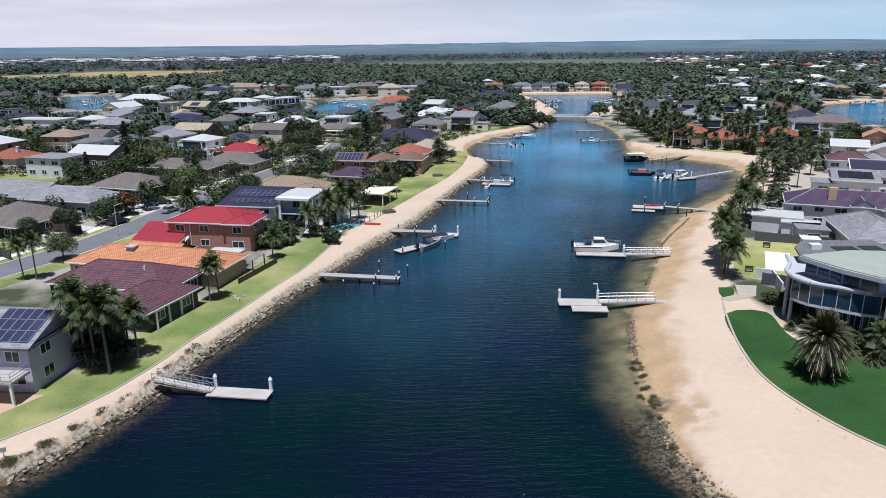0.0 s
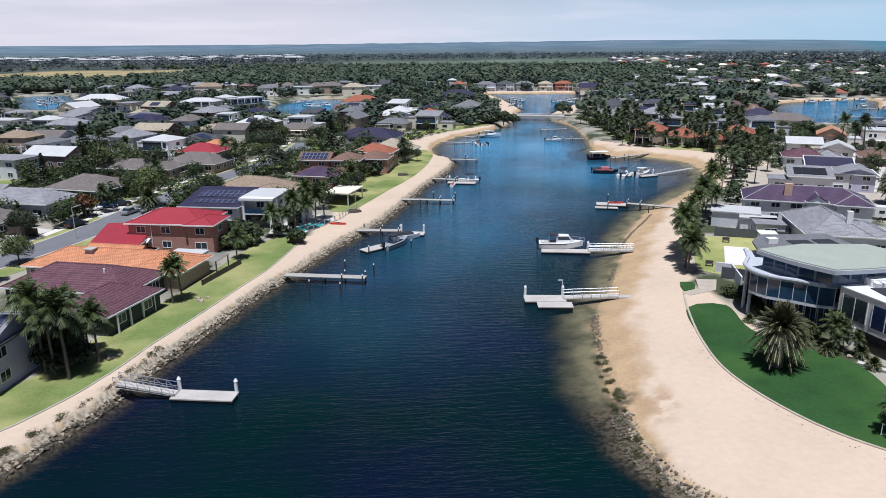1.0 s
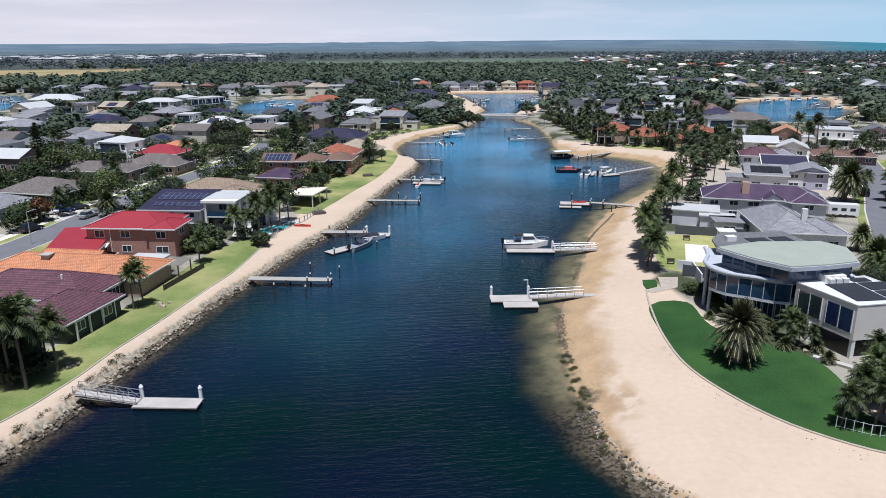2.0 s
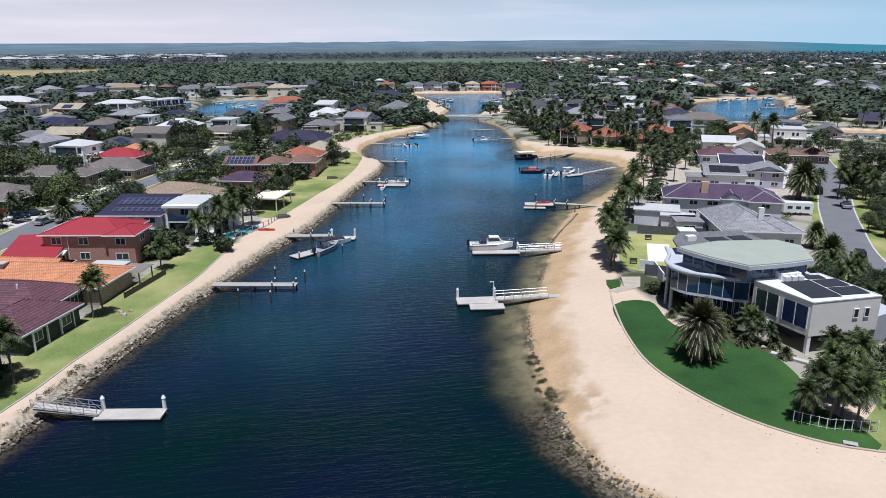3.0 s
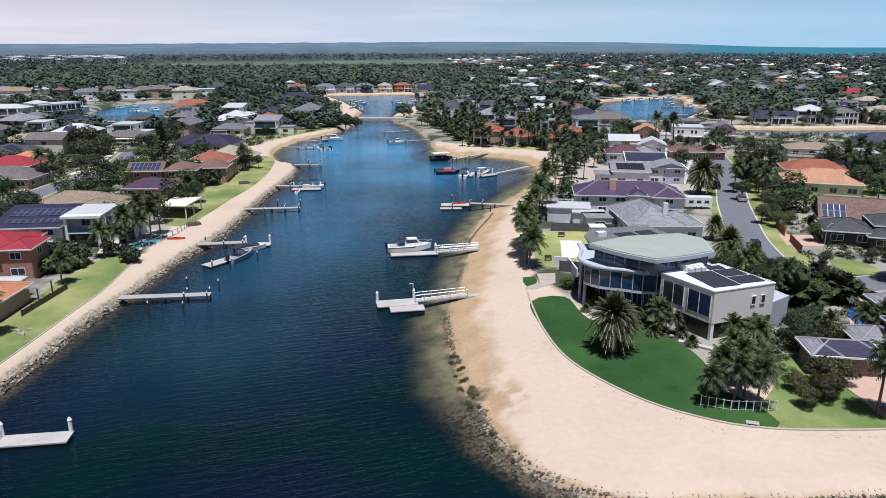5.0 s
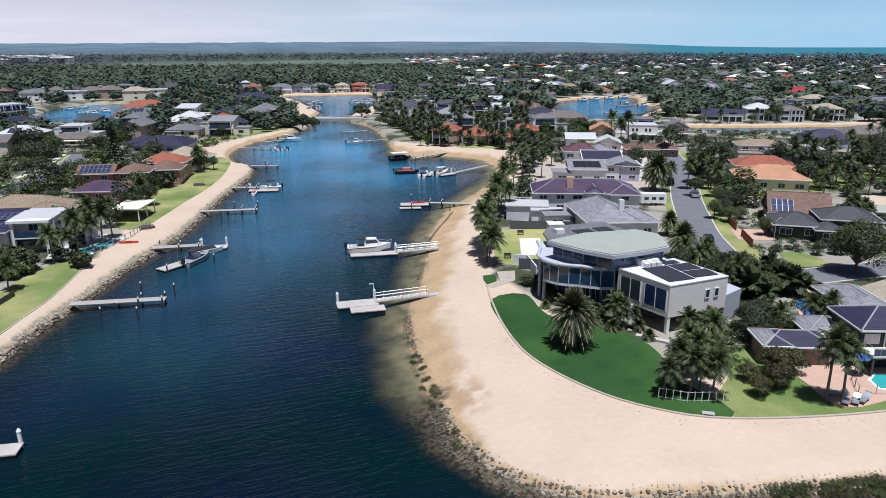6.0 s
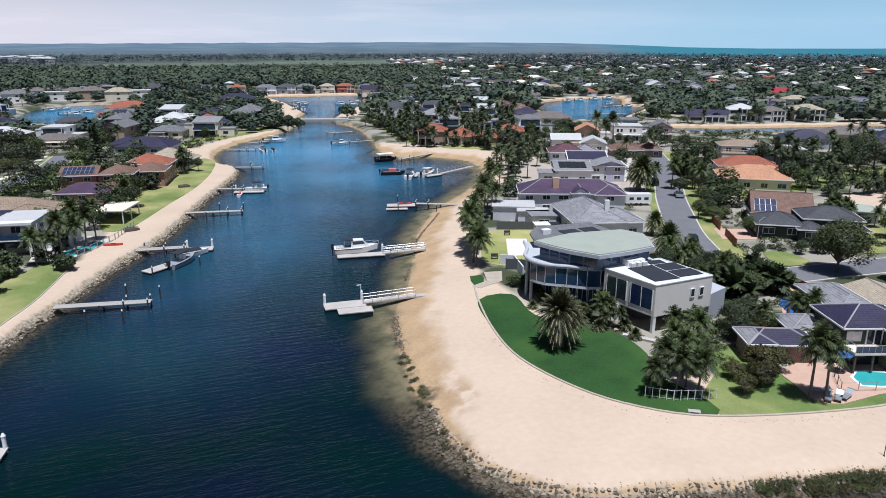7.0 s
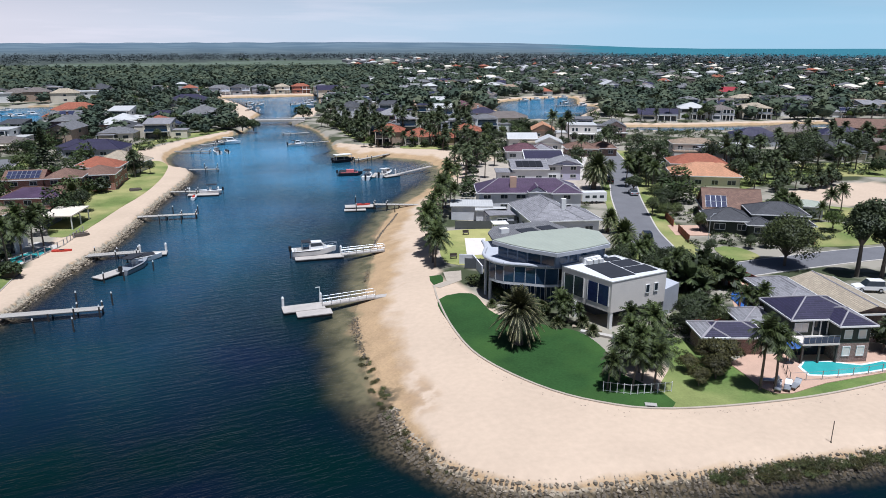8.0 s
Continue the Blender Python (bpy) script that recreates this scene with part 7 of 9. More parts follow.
jetty("white jetty on the far pond", -232, 492, -246, 484, 2.0, 0.8, 3)
jetty("long white jetty on the far pond", -246, 522, -262, 514, 2.0, 0.8, 3)

# the road bridge
br = thing("bridge", "pale concrete road bridge over the canal", "bridge", pose(63.5, 347.5, 0, 0, 0, -18))
part("deck", Build().box(-15, 15, -3.6, 3.6, 1.5, 2.0), M["pontoon"], br)
for s in (-3.5, 3.5):
    part("parapet", Build().box(-15, 15, s - 0.12, s + 0.12, 2.0, 2.45), M["timber"], br)
    rl = Build().bar((-15, s, 2.85), (15, s, 2.85), 0.05)
    part("handrail", rl, M["steel"], br)
for x in (-9.5, 9.5):
    part("abutment", Build().box(x - (5.5 if x < 0 else 0.4), x + (0.4 if x < 0 else 5.5), -4.2, 4.2, -2.5, 1.5), M["concrete"], br)
# ---------------------------------------------------------------- plants
rng = np.random.RandomState(11)


def palm_mesh(height, crown, fronds, leaf, droop, rng, per=13, width=0.16, blade=0.62, sag=(0.15, 0.75), ribs=None):
    """Trunk and crown of a feather palm standing at the origin."""
    tr = Build()
    bend = rng.uniform(-0.5, 0.5, 2)
    pts = [(bend[0] * u * u, bend[1] * u * u, height * u - 0.1) for u in np.linspace(0, 1, 6)]
    for k in range(5):
        tr.bar(pts[k], pts[k + 1], leaf[0] * (1.35 - 0.12 * k), leaf[0] * (1.35 - 0.12 * (k + 1)), n=7)
    top = np.array(pts[-1])
    quads = []
    for i in range(fronds):
        a = 2 * math.pi * (i * 0.382) + rng.uniform(-0.2, 0.2)
        th = radians(leaf[1] + (leaf[2] - leaf[1]) * ((i + rng.uniform(0, 1)) / fronds) ** 0.9)
        ln = crown * rng.uniform(0.85, 1.1)
        out = np.array([math.cos(a), math.sin(a), 0])
        side = np.array([-math.sin(a), math.cos(a), 0])
        prev = None
        for k in range(per + 1):
            u = k / per
            p = top + ln * (out * math.cos(th) * u * (1 - 0.18 * droop * u) + np.array([0, 0, math.sin(th) * u - droop * u * u * (0.3 + 0.7 * math.cos(th))])) + np.array([0, 0, 0.1])
            if prev is not None:
                rib = [prev - side * 0.035, prev + side * 0.035, p + side * 0.02, p - side * 0.02]
                (quads if ribs is None else ribs).append(rib if ribs is None else [q + np.array([0, 0, 0.03]) for q in rib])
                tang = (p - prev) / np.linalg.norm(p - prev)
                bl = blade * crown / 2.4 * math.sin(math.pi * min(1, 0.12 + 0.88 * u)) ** 0.6 + 0.1
                for s in (-1, 1):
                    tip = p + side * s * bl * 0.8 + tang * bl * 0.45 + np.array([0, 0, -bl * rng.uniform(*sag)])
                    quads.append([prev, p, tip + tang * width * 0.5, tip - tang * width * 0.3])
            prev = p
    return tr.mesh("trunk", M["bark"]), np.array(quads)


PALMS, DATES, FAR_PALMS = [], [], []
for k in range(5):
    h = (6.2, 7.4, 5.2, 8.4, 6.8)[k]
    t_me, q = palm_mesh(h, 2.7, 28, (0.13, -38, 78), 0.45, rng, 13, 0.09, 0.62, (0.15, 0.75))
    PALMS.append((t_me, soup("crown", q, M["frond"])))
for k in range(5):
    h = (6.2, 7.4, 5.2, 8.4, 6.8)[k]
    t_me, q = palm_mesh(h, 2.6, 20, (0.15, -32, 78), 0.42, rng, 6, 0.24, 0.75, (0.1, 0.6))
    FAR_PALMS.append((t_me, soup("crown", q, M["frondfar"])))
for k in range(2):
    ribs = []
    t_me, q = palm_mesh(4.3, 3.5, 150, (0.40, -46, 84), 0.46, rng, 13, 0.06, 0.30, (0.05, 0.35), ribs)
    DATES.append((t_me, soup("crown", q, M["frondgold" if k == 0 else "frond"]), soup("ribs", ribs, M["rib"])))


def plant(name, label, category, meshes, x, y, z=LZ, turn=0.0, s=1.0, group=""):
    e = thing(name, label, category, pose(x, y, z, 0, 0, turn) @ Matrix.Diagonal((s, s, s, 1)), group)
    for nm, me in zip(("trunk", "crown", "frond_ribs"), meshes):
        part(nm, me, None, e)
    return e


def palm(x, y, s=1.0, label="slender feather palm with a grey trunk", kind=None):
    k = rng.randint(5) if kind is None else kind
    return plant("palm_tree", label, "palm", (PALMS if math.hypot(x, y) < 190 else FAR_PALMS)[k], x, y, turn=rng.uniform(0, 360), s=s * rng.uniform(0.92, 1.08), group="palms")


def tree_meshes(height, spread, n, size, leaf, rng, flat=0.75, clumps=9, low=0.35):
    """A round-headed tree: trunk, limbs and a crown of leaf clumps in several lobes."""
    tr = Build()
    fork = height * low
    tr.bar((0, 0, -0.1), (0.05, 0, fork), 0.05 * height ** 0.8, 0.035 * height ** 0.8, n=7)
    lobes = []
    for k in range(clumps):
        a, u = 2.4 * k + rng.uniform(-0.3, 0.3), math.sqrt((k + 0.5) / clumps)
        rr = spread * 0.62 * u
        z = fork + (height - fork) * (0.78 - 0.45 * u * u) + rng.uniform(-0.05, 0.05) * height
        c = np.array([rr * math.cos(a), rr * math.sin(a), z])
        lobes.append((c, spread * rng.uniform(0.36, 0.52)))
        tr.bar((0.05, 0, fork), tuple(c * np.array([0.8, 0.8, 0.92])), 0.016 * height, 0.008 * height, n=5)
    pts, sz, outs = [], [], []
    for c, r in lobes:
        m = 2 * n // clumps
        v = rng.normal(size=(m, 3))
        v /= np.linalg.norm(v, axis=1)[:, None]
        rad = r * rng.uniform(0.55, 1.08, size=(m, 1))
        pts.append(c + v * rad * np.array([1, 1, flat]))
        whole = (pts[-1] - np.array([0, 0, fork])) / spread
        outs.append(v * 0.75 + whole * 0.45 + np.array([0, 0, 0.15]))
        sz.append(rng.uniform(0.6, 1.3, m) * size * 0.72)
    pts, sz, outs = np.vstack(pts), np.concatenate(sz), np.vstack(outs)
    keep = pts[:, 2] > fork * 0.5
    return tr.mesh("trunk", M["bark"]), soup("crown", leaf_quads(rng, pts[keep], sz[keep]), M[leaf], outs[keep])


TREES = [tree_meshes(6.0, 3.4, 2500, 0.22, "leafdark", rng, clumps=13), tree_meshes(6.8, 3.0, 2400, 0.22, "leaf", rng, 0.9, clumps=12),
         tree_meshes(5.0, 3.2, 2400, 0.21, "leaf", rng, clumps=13), tree_meshes(7.6, 3.6, 2600, 0.25, "leafdark", rng, 0.9, clumps=14), tree_meshes(4.6, 2.6, 2000, 0.20, "leafbright", rng, clumps=11)]
FAR_TREES = [tree_meshes(6.0, 3.4, 850, 0.31, "leafdark", rng), tree_meshes(6.8, 3.0, 800, 0.31, "leaf", rng, 0.9), tree_meshes(5.0, 3.2, 760, 0.30, "leaf", rng),
             tree_meshes(7.6, 3.6, 880, 0.34, "leafdark", rng, 0.9), tree_meshes(4.6, 2.6, 640, 0.28, "leafbright", rng)]
OLIVE = tree_meshes(4.2, 2.5, 2200, 0.18, "leafolive", rng, 0.62, 8, 0.18)
BIGTREE = tree_meshes(8.4, 4.6, 8500, 0.23, "leaf", rng, 0.85, 22, 0.2)
RUST = tree_meshes(4.4, 2.4, 1100, 0.30, "leafrust", rng)
SCRUB = [tree_meshes(0.75, 1.6, 420, 0.12, "leafolive", rng, 0.32, 13, 0.06), tree_meshes(0.65, 1.5, 420, 0.11, "leaf", rng, 0.32, 13, 0.06)]
SHRUBS = [tree_meshes(1.7, 1.4, 420, 0.24, "leaf", rng, low=0.15), tree_meshes(2.2, 1.5, 420, 0.26, "leafdark", rng, low=0.15), tree_meshes(1.4, 1.2, 360, 0.22, "leafbright", rng, low=0.12)]


def conifer(height, spread, rng):
    tr = Build().bar((0, 0, -0.1), (0, 0, height * 0.98), 0.2, 0.04, n=7)
    pts = []
    for k in range(14):
        u = k / 13
        z, r = height * (0.14 + 0.84 * u), spread * (1 - u) ** 0.85 + 0.15
        for j in range(9):
            a = j * 0.7 + k
            for q in np.linspace(0.2, 1, 6):
                pts.append((r * q * math.cos(a), r * q * math.sin(a), z - 0.25 * r * q + rng.uniform(-0.12, 0.12)))
    pts = np.array(pts)
    return tr.mesh("trunk", M["bark"]), soup("crown", leaf_quads(rng, pts, rng.uniform(0.24, 0.46, len(pts)), 1.2), M["leafdark"])


CONIFER = conifer(8.5, 2.3, rng)


def tree(x, y, s=1.0, label="round-headed dark green garden tree", kind=None):
    k = rng.randint(5) if kind is None else kind
    return plant("tree", label, "tree", (TREES if math.hypot(x, y) < 190 else FAR_TREES)[k], x, y, turn=rng.uniform(0, 360), s=s * rng.uniform(0.9, 1.12), group="trees")


def shrub(x, y, s=1.0, label="dense green garden shrub", kind=None, z=LZ):
    k = rng.randint(3) if kind is None else kind
    return plant("shrub", label, "shrub", SHRUBS[k], x, y, z, rng.uniform(0, 360), s * rng.uniform(0.85, 1.2), "shrubs")


# left bank
# shrubs added to stand in for the black shade beneath the palms
for x, y, s in ((-39.4, 73.0, 1.9), (-38.2, 71.8, 1.6), (-39.6, 75.0, 1.8), (-37.4, 73.6, 1.3)):
    plant("shrub", "tall dark shrub added for the shade under the palm clump", "shrub", SHRUBS[1], x, y, LZ, x * 50, s, "shrubs")
for x, y, s in ((-38.9, 70.8, 1.05), (-37.0, 69.8, 1.05), (-40.2, 71.4, 1.1), (-37.9, 76.7, 0.75), (-35.6, 74.0, 0.82), (-40.8, 74.2, 1.05), (-38.6, 73.4, 1.0), (-39.6, 75.6, 0.95)):
    palm(x, y, s, "feather palm in a dense clump beside the grey house")
for x, y, s in ((-33.2, 92.6, 0.72), (-32.3, 93.9, 0.8), (-29.1, 113.3, 0.85), (-25.2, 126.6, 0.85), (-21.2, 126.5, 0.9), (-19.8, 131.9, 0.95), (-18.7, 136.4, 0.95), (-20.8, 138.5, 1.0), (-17.5, 141, 0.85)):
    palm(x, y, s)
for x, y, s in ((-65.9, 103.3, 0.75), (-63.8, 103.2, 0.8), (-68, 146, 0.7), (-66, 150, 0.75), (-69.5, 148, 0.7), (-50, 203, 0.9), (-53, 206, 1.0)):
    palm(x, y, s, "young feather palm beside the street")
plant("palm_tree", "stocky date palm beside the path", "palm", DATES[1], -14.8, 177.0, s=0.8, group="palms")
plant("palm_tree", "stocky date palm behind the red-roofed house", "palm", DATES[1], -56.4, 150.0, s=0.8, group="palms")
tree(-58.0, 155.5, 1.25, "large bright green street tree", 1)
tree(-61.0, 160, 1.1, kind=3)
tree(-72.3, 129.6, 0.95, "round street tree on the verge", 0)
tree(-64.7, 113.1, 0.85, "round street tree on the verge", 2)
plant("tree", "rust-leaved tree beside the street", "tree", RUST, -68.5, 146.5, s=1.1, group="trees")
tree(-44, 232, 1.1, kind=3), tree(-50, 238, 1.1, kind=0), tree(-48, 226, 0.8, kind=1), tree(-52, 262, 1.35, kind=3), tree(-48, 265, 1.2, kind=0), tree(-57, 268, 1.0, kind=3)
for k in range(16):
    shrub(-31 + rng.uniform(-2.5, 4.5), 121 + rng.uniform(-1.5, 8), 1.4)
for k in range(10):
    shrub(-11 + rng.uniform(-4, 5), 196 + rng.uniform(-6, 16), 1.5)
for x, y in ((-20.2, 122.4), (-20.9, 123.6)):
    shrub(x, y, 1.3, "dark clipped bush at the path", 1)
tree(-1.5, 213, 0.75, kind=0), tree(0.5, 216, 0.7, kind=0), palm(-1, 210, 0.8), tree(3.0, 214.5, 0.55, kind=3)
plant("conifer_tree", "dark layered conifer behind the waterfront", "conifer", CONIFER, -25, 232, s=1.5, group="conifers")
plant("conifer_tree", "dark layered conifer in a garden", "conifer", CONIFER, -101, 222, s=1.5, group="conifers")
plant("conifer_tree", "dark layered conifer beside the marina", "conifer", CONIFER, -95, 184, s=1.0, group="conifers")
plant("conifer_tree", "small dark layered conifer", "conifer", CONIFER, -92, 202, s=1.0, group="conifers")
tree(-85, 196, 1.5, kind=2), tree(-79, 200, 1.4, kind=2), tree(-70, 196, 1.0, kind=3)
for x, y, s in ((39, 319, 2.3), (44, 316.5, 2.6), (48.5, 315, 2.3), (42, 330, 2.4), (47, 334, 2.2), (79.2, 353, 3.4), (86, 330, 2.4), (89, 322, 2.2)):
    plant("tree", "dense bushy tree down to the ground beside the bridge", "tree", SHRUBS[1], x, y, LZ - 0.3, x * 9, s, "trees")
for k in range(46):
    u = k / 45
    x, y = 214 + 200 * u + rng.uniform(-3, 3), 274 - 66 * u ** 1.2 + rng.uniform(-1, 9)
    if all(math.hypot(x - a, y - b) > r * 0.7 for a, b, r in TAKEN) and near_shore(x, y) > 3:
        (palm(x, y, 0.95) if k % 2 else tree(x, y, 0.75, "garden tree on the bank of the side canal"))

for x, y, s in ((-23.0, 131.2, 0.75), (-22.8, 136.0, 0.85), (-21.4, 141.5, 0.95), (-24.8, 134.0, 0.65)):
    palm(x, y, s, "bushy feather palm between the white house and the pool", 2)
for x, y, s in ((-24.0, 127.6, 0.9), (-22.6, 133.0, 0.8), (-25.4, 131.0, 1.0)):
    shrub(x, y, s, "dark shrub before the white house", 1)

# right bank
plant("date_palm", "large date palm with drooping golden fronds on the lawn", "palm", DATES[0], 40.5, 67.7, turn=20, s=1.06)
for x, y, s in ((49.0, 72.0, 0.62), (50.1, 71.2, 0.55), (49.8, 73.2, 0.66), (50.8, 70.0, 0.42), (48.6, 70.6, 0.36)):
    palm(x, y, s, "dark bushy feather palm in the garden bed beside the house", 2)
for x, y, s in ((43.4, 100.6, 1.0), (44.0, 103.0, 1.05), (45.0, 106.3, 1.1), (46.4, 109.0, 1.0), (47.6, 112.5, 1.0), (48.6, 116, 1.05), (52.0, 122.1, 0.9), (56.4, 127.7, 0.9), (57.5, 131, 1.0), (60.5, 136, 1.0), (63, 140, 1.05), (66, 144, 1.0), (72.1, 159.8, 0.9), (76.4, 162.0, 0.9), (62, 133, 0.9)):
    palm(x, y, s, "tall feather palm in the row along the beach")
for k in range(26):
    u = k / 25
    x, y = 80.5 + 6 * u + rng.uniform(-1.5, 6), 258 + 58 * u + rng.uniform(-2, 2)
    if near_shore(x, y) > 5:
        (palm(x, y, rng.uniform(0.7, 1.05), "feather palm on the bank up the canal") if k % 2 else shrub(x, y, rng.uniform(1.3, 2.1), "dark garden shrub on the bank up the canal", 1))
for x, y, s in ((83.5, 172.0, 0.85), (86.0, 176.5, 0.95), (84.0, 181.0, 0.8), (89.5, 184.0, 1.0), (91.5, 190.0, 0.9), (94.5, 187.0, 1.0), (97.0, 194.5, 0.95), (99.5, 201.0, 1.0), (103.5, 206.5, 0.95), (104.5, 212.0, 0.9), (88.5, 170.0, 0.8), (100.5, 187.0, 0.85), (109.0, 211.0, 1.0), (95.0, 200.5, 0.85)):
    palm(x, y, s, "feather palm in the gardens beside the sandy court")
for x, y, s in ((86.5, 173.5, 1.3), (88.0, 179.0, 1.2), (92.5, 186.5, 1.4), (98.0, 191.0, 1.3), (101.5, 203.5, 1.5), (106.5, 208.0, 1.4), (96.5, 197.0, 1.2)):
    shrub(x, y, s, "dark shrub in the gardens beside the sandy court", 1)
plant("tree", "large dense round street tree at the corner", "tree", BIGTREE, 97.0, 77.2, LZ, 40, 1.05, "trees")
palm(68.6, 51.0, 0.36, "young feather palm before the glazed doors", 2), palm(79.2, 47.8, 0.75, "feather palm beside the pool terrace", 2), shrub(80.4, 48.6, 1.2, "dark shrub beside the pool", 1), shrub(80.6, 46.6, 1.0, "dark shrub beside the pool", 1)
palm(58.2, 46.9, 0.95, "feather palm beside the pool terrace", 1), palm(59.6, 46.2, 0.9, "feather palm beside the pool terrace", 4)
for x, y, s in ((52.8, 50.2, 0.6), (55.8, 50.8, 0.72), (58.0, 53.6, 0.85), (54.2, 53.4, 0.55), (60.2, 53.4, 0.75), (57.0, 52.0, 0.6)):
    plant("tree", "dense olive-brown bushy tree on the lawn", "tree", OLIVE, x, y, turn=rng.uniform(0, 360), s=s, group="trees")
for x, y in ((43.3, 54.2), (45.3, 54.8), (45.6, 52.9), (48.0, 54.3), (47.6, 51.9), (51.0, 55.7), (49.7, 58.3), (51.5, 57.5), (47.2, 56.6), (49, 56), (53, 59), (54.6, 61.4), (52.6, 62.6)):
    palm(x, y - 0.6, rng.uniform(0.62, 0.84), "feather palm in a fenced garden clump", (2, 0, 4)[int(x * 7) % 3])
for k in range(110):
    x, y = 64 + rng.uniform(-3, 20), 58 + rng.uniform(-1, 32)
    if all(math.hypot(x - a, y - b) > r * 0.85 for a, b, r in TAKEN) and edge_distance(ROADS[0], np.array([x]), np.array([y]), False)[0] > 4.5 and not (x < 69 and y > 68) and not (68.5 < x < 84 and 62 < y < 73.5):
        (palm(x, y, 0.62, "feather palm in the dense side garden") if k % 2 else tree(x, y, 0.62, "dark garden tree in the dense side garden", k % 4))
for x, y, s in ((45.9, 73.6, 0.42), (47.6, 70.4, 0.36), (44.8, 77.0, 0.36), (50.6, 66.2, 0.34), (48.4, 75.4, 0.4), (51.2, 69.2, 0.36), (43.6, 80.6, 0.3)):
    plant("date_palm", "low spiky cycad palm in the bed before the house", "palm", DATES[1], x, y, LZ - 0.9, x * 31, s, "cycads")
plant("date_palm", "broad date palm beside the street", "palm", DATES[1], 106.8, 144.4, s=1.35, group="palms")
plant("date_palm", "broad date palm behind the beach house", "palm", DATES[1], 75.7, 93.7, s=0.95, group="palms")
plant("date_palm", "date palm beside the street bend", "palm", DATES[1], 83.6, 107.5, s=0.7, group="palms")
for k in range(14):
    shrub(45.6 + rng.uniform(-1.2, 1.2) + k * 0.15, 90 - k * 1.15, 0.8, "low shrub in the bed along the curved house")
TALL = tree_meshes(13.0, 3.0, 5200, 0.27, "leafdark", rng, 1.1, 17, 0.40)
for x, y, s in ((103.0, 68.6, 1.0), (106.4, 66.8, 0.9)):
    plant("tree", "tall dark weeping tree with a bare trunk beside the street", "tree", TALL, x, y, LZ, x * 33, s, "trees")
BANANA = palm_mesh(1.7, 2.7, 15, (0.17, 4, 82), 0.55, rng, 7, 0.42, 0.62, (0.1, 0.5))
BANANA = (BANANA[0], soup("crown", BANANA[1], M["leafdark"]))
for k in range(15):
    plant("banana_palm", "broad-leaved dark banana palm in the side garden", "palm", BANANA, 72.4 + rng.uniform(0, 10), 79.6 - rng.uniform(0, 8), LZ, k * 77, rng.uniform(0.9, 1.35), "banana palms")
for x, y, s in ((90.8, 87.6, 0.36), (100.0, 87.2, 0.34), (103.5, 86.4, 0.42), (109.0, 87.2, 0.45)):
    tree(x, y, s, "dark dense garden tree beside the dark green house", 3)
for x, y in ((102.0, 111.5), (104.6, 116.5), (107.4, 119.0), (101.0, 115.0), (109.5, 123.5), (112.4, 121.5), (106.0, 113.0)):
    tree(x, y, rng.uniform(0.5, 0.72), "leafy garden tree behind the footpath", int(x) % 4)
plant("tree", "large dense street tree beside the road", "tree", BIGTREE, 124.2, 148.6, LZ, 200, 0.95, "trees")
for x, y, s in ((116, 164, 0.7), (121, 171, 0.8), (131, 157, 0.8), (136, 163, 0.8), (112, 133, 0.6)):
    tree(x, y + 2, s, "street tree over the footpath", 3)
for k in range(16):
    u = k / 15
    x, y = 121.5 + 9 * u + rng.uniform(-1.2, 1.2), 99.5 + rng.uniform(-1, 6) - 3 * u
    if all(math.hypot(x - a, y - b) > r * 0.8 for a, b, r in TAKEN):
        (palm(x, y, rng.uniform(0.5, 0.75), "feather palm in the garden behind the dark green house") if k % 2 else shrub(x, y, rng.uniform(1.2, 2.0), "dark shrub in the garden behind the dark green house", 1))
for x, y, s in ((148.5, 124.5, 0.75), (153.5, 122.6, 0.7), (159.0, 121.5, 0.8), (164.5, 122.0, 0.8), (170.0, 125.0, 0.85), (144.0, 127.0, 0.8)):
    palm(x, y, s, "feather palm behind the small beach", 2)
for x, y, s in ((146.5, 122.5, 1.6), (151.0, 124.0, 1.7), (156.5, 121.2, 1.6), (162.0, 121.8, 1.7), (167.5, 123.0, 1.9), (172.0, 126.5, 1.9)):
    shrub(x, y, s, "dark shrub behind the small beach", 1)
for x, y in ((134.6, 98.4), (141.5, 100.6)):
    palm(x, y, 0.85, "feather palm beside the small beach", 0)
for k in range(70):
    x, y = 120 + rng.uniform(-6, 40), 108 + rng.uniform(-2, 40)
    if not (116 < x < 138 and 112 < y < 136) and all(math.hypot(x - a, y - b) > r * 0.95 for a, b, r in TAKEN) and not (116 < x < 188 and 90 < y < 128):
        (palm(x, y, 0.9) if k % 3 else tree(x, y, 0.8))
for k in range(90):
    x, y = 140 + rng.uniform(0, 100), 128 + rng.uniform(2, 50)
    if all(math.hypot(x - a, y - b) > r * 0.8 for a, b, r in TAKEN) and y < 138 + (x - 140) * 0.45 + 14 and not inside(SANDS[3], np.array([x]), np.array([y]))[0]:
        (palm(x, y, rng.uniform(0.85, 1.15)) if k % 2 else tree(x, y, rng.uniform(0.7, 1.0), "dark garden tree behind the small beach", 3))
for k in range(150):
    x, y = 76 + rng.uniform(0, 85), 205 + rng.uniform(0, 110)
    if near_shore(x, y) > 12 and all(math.hypot(x - a, y - b) > r * 0.9 for a, b, r in TAKEN):
        if 26.5 < math.degrees(math.atan2(x, y)) < 37:       # low gardens in front of the bay
            tree(x, y, rng.uniform(0.4, 0.6), "low dark garden tree before the bay", 3)
        else:
            palm(x, y, rng.uniform(0.9, 1.25))
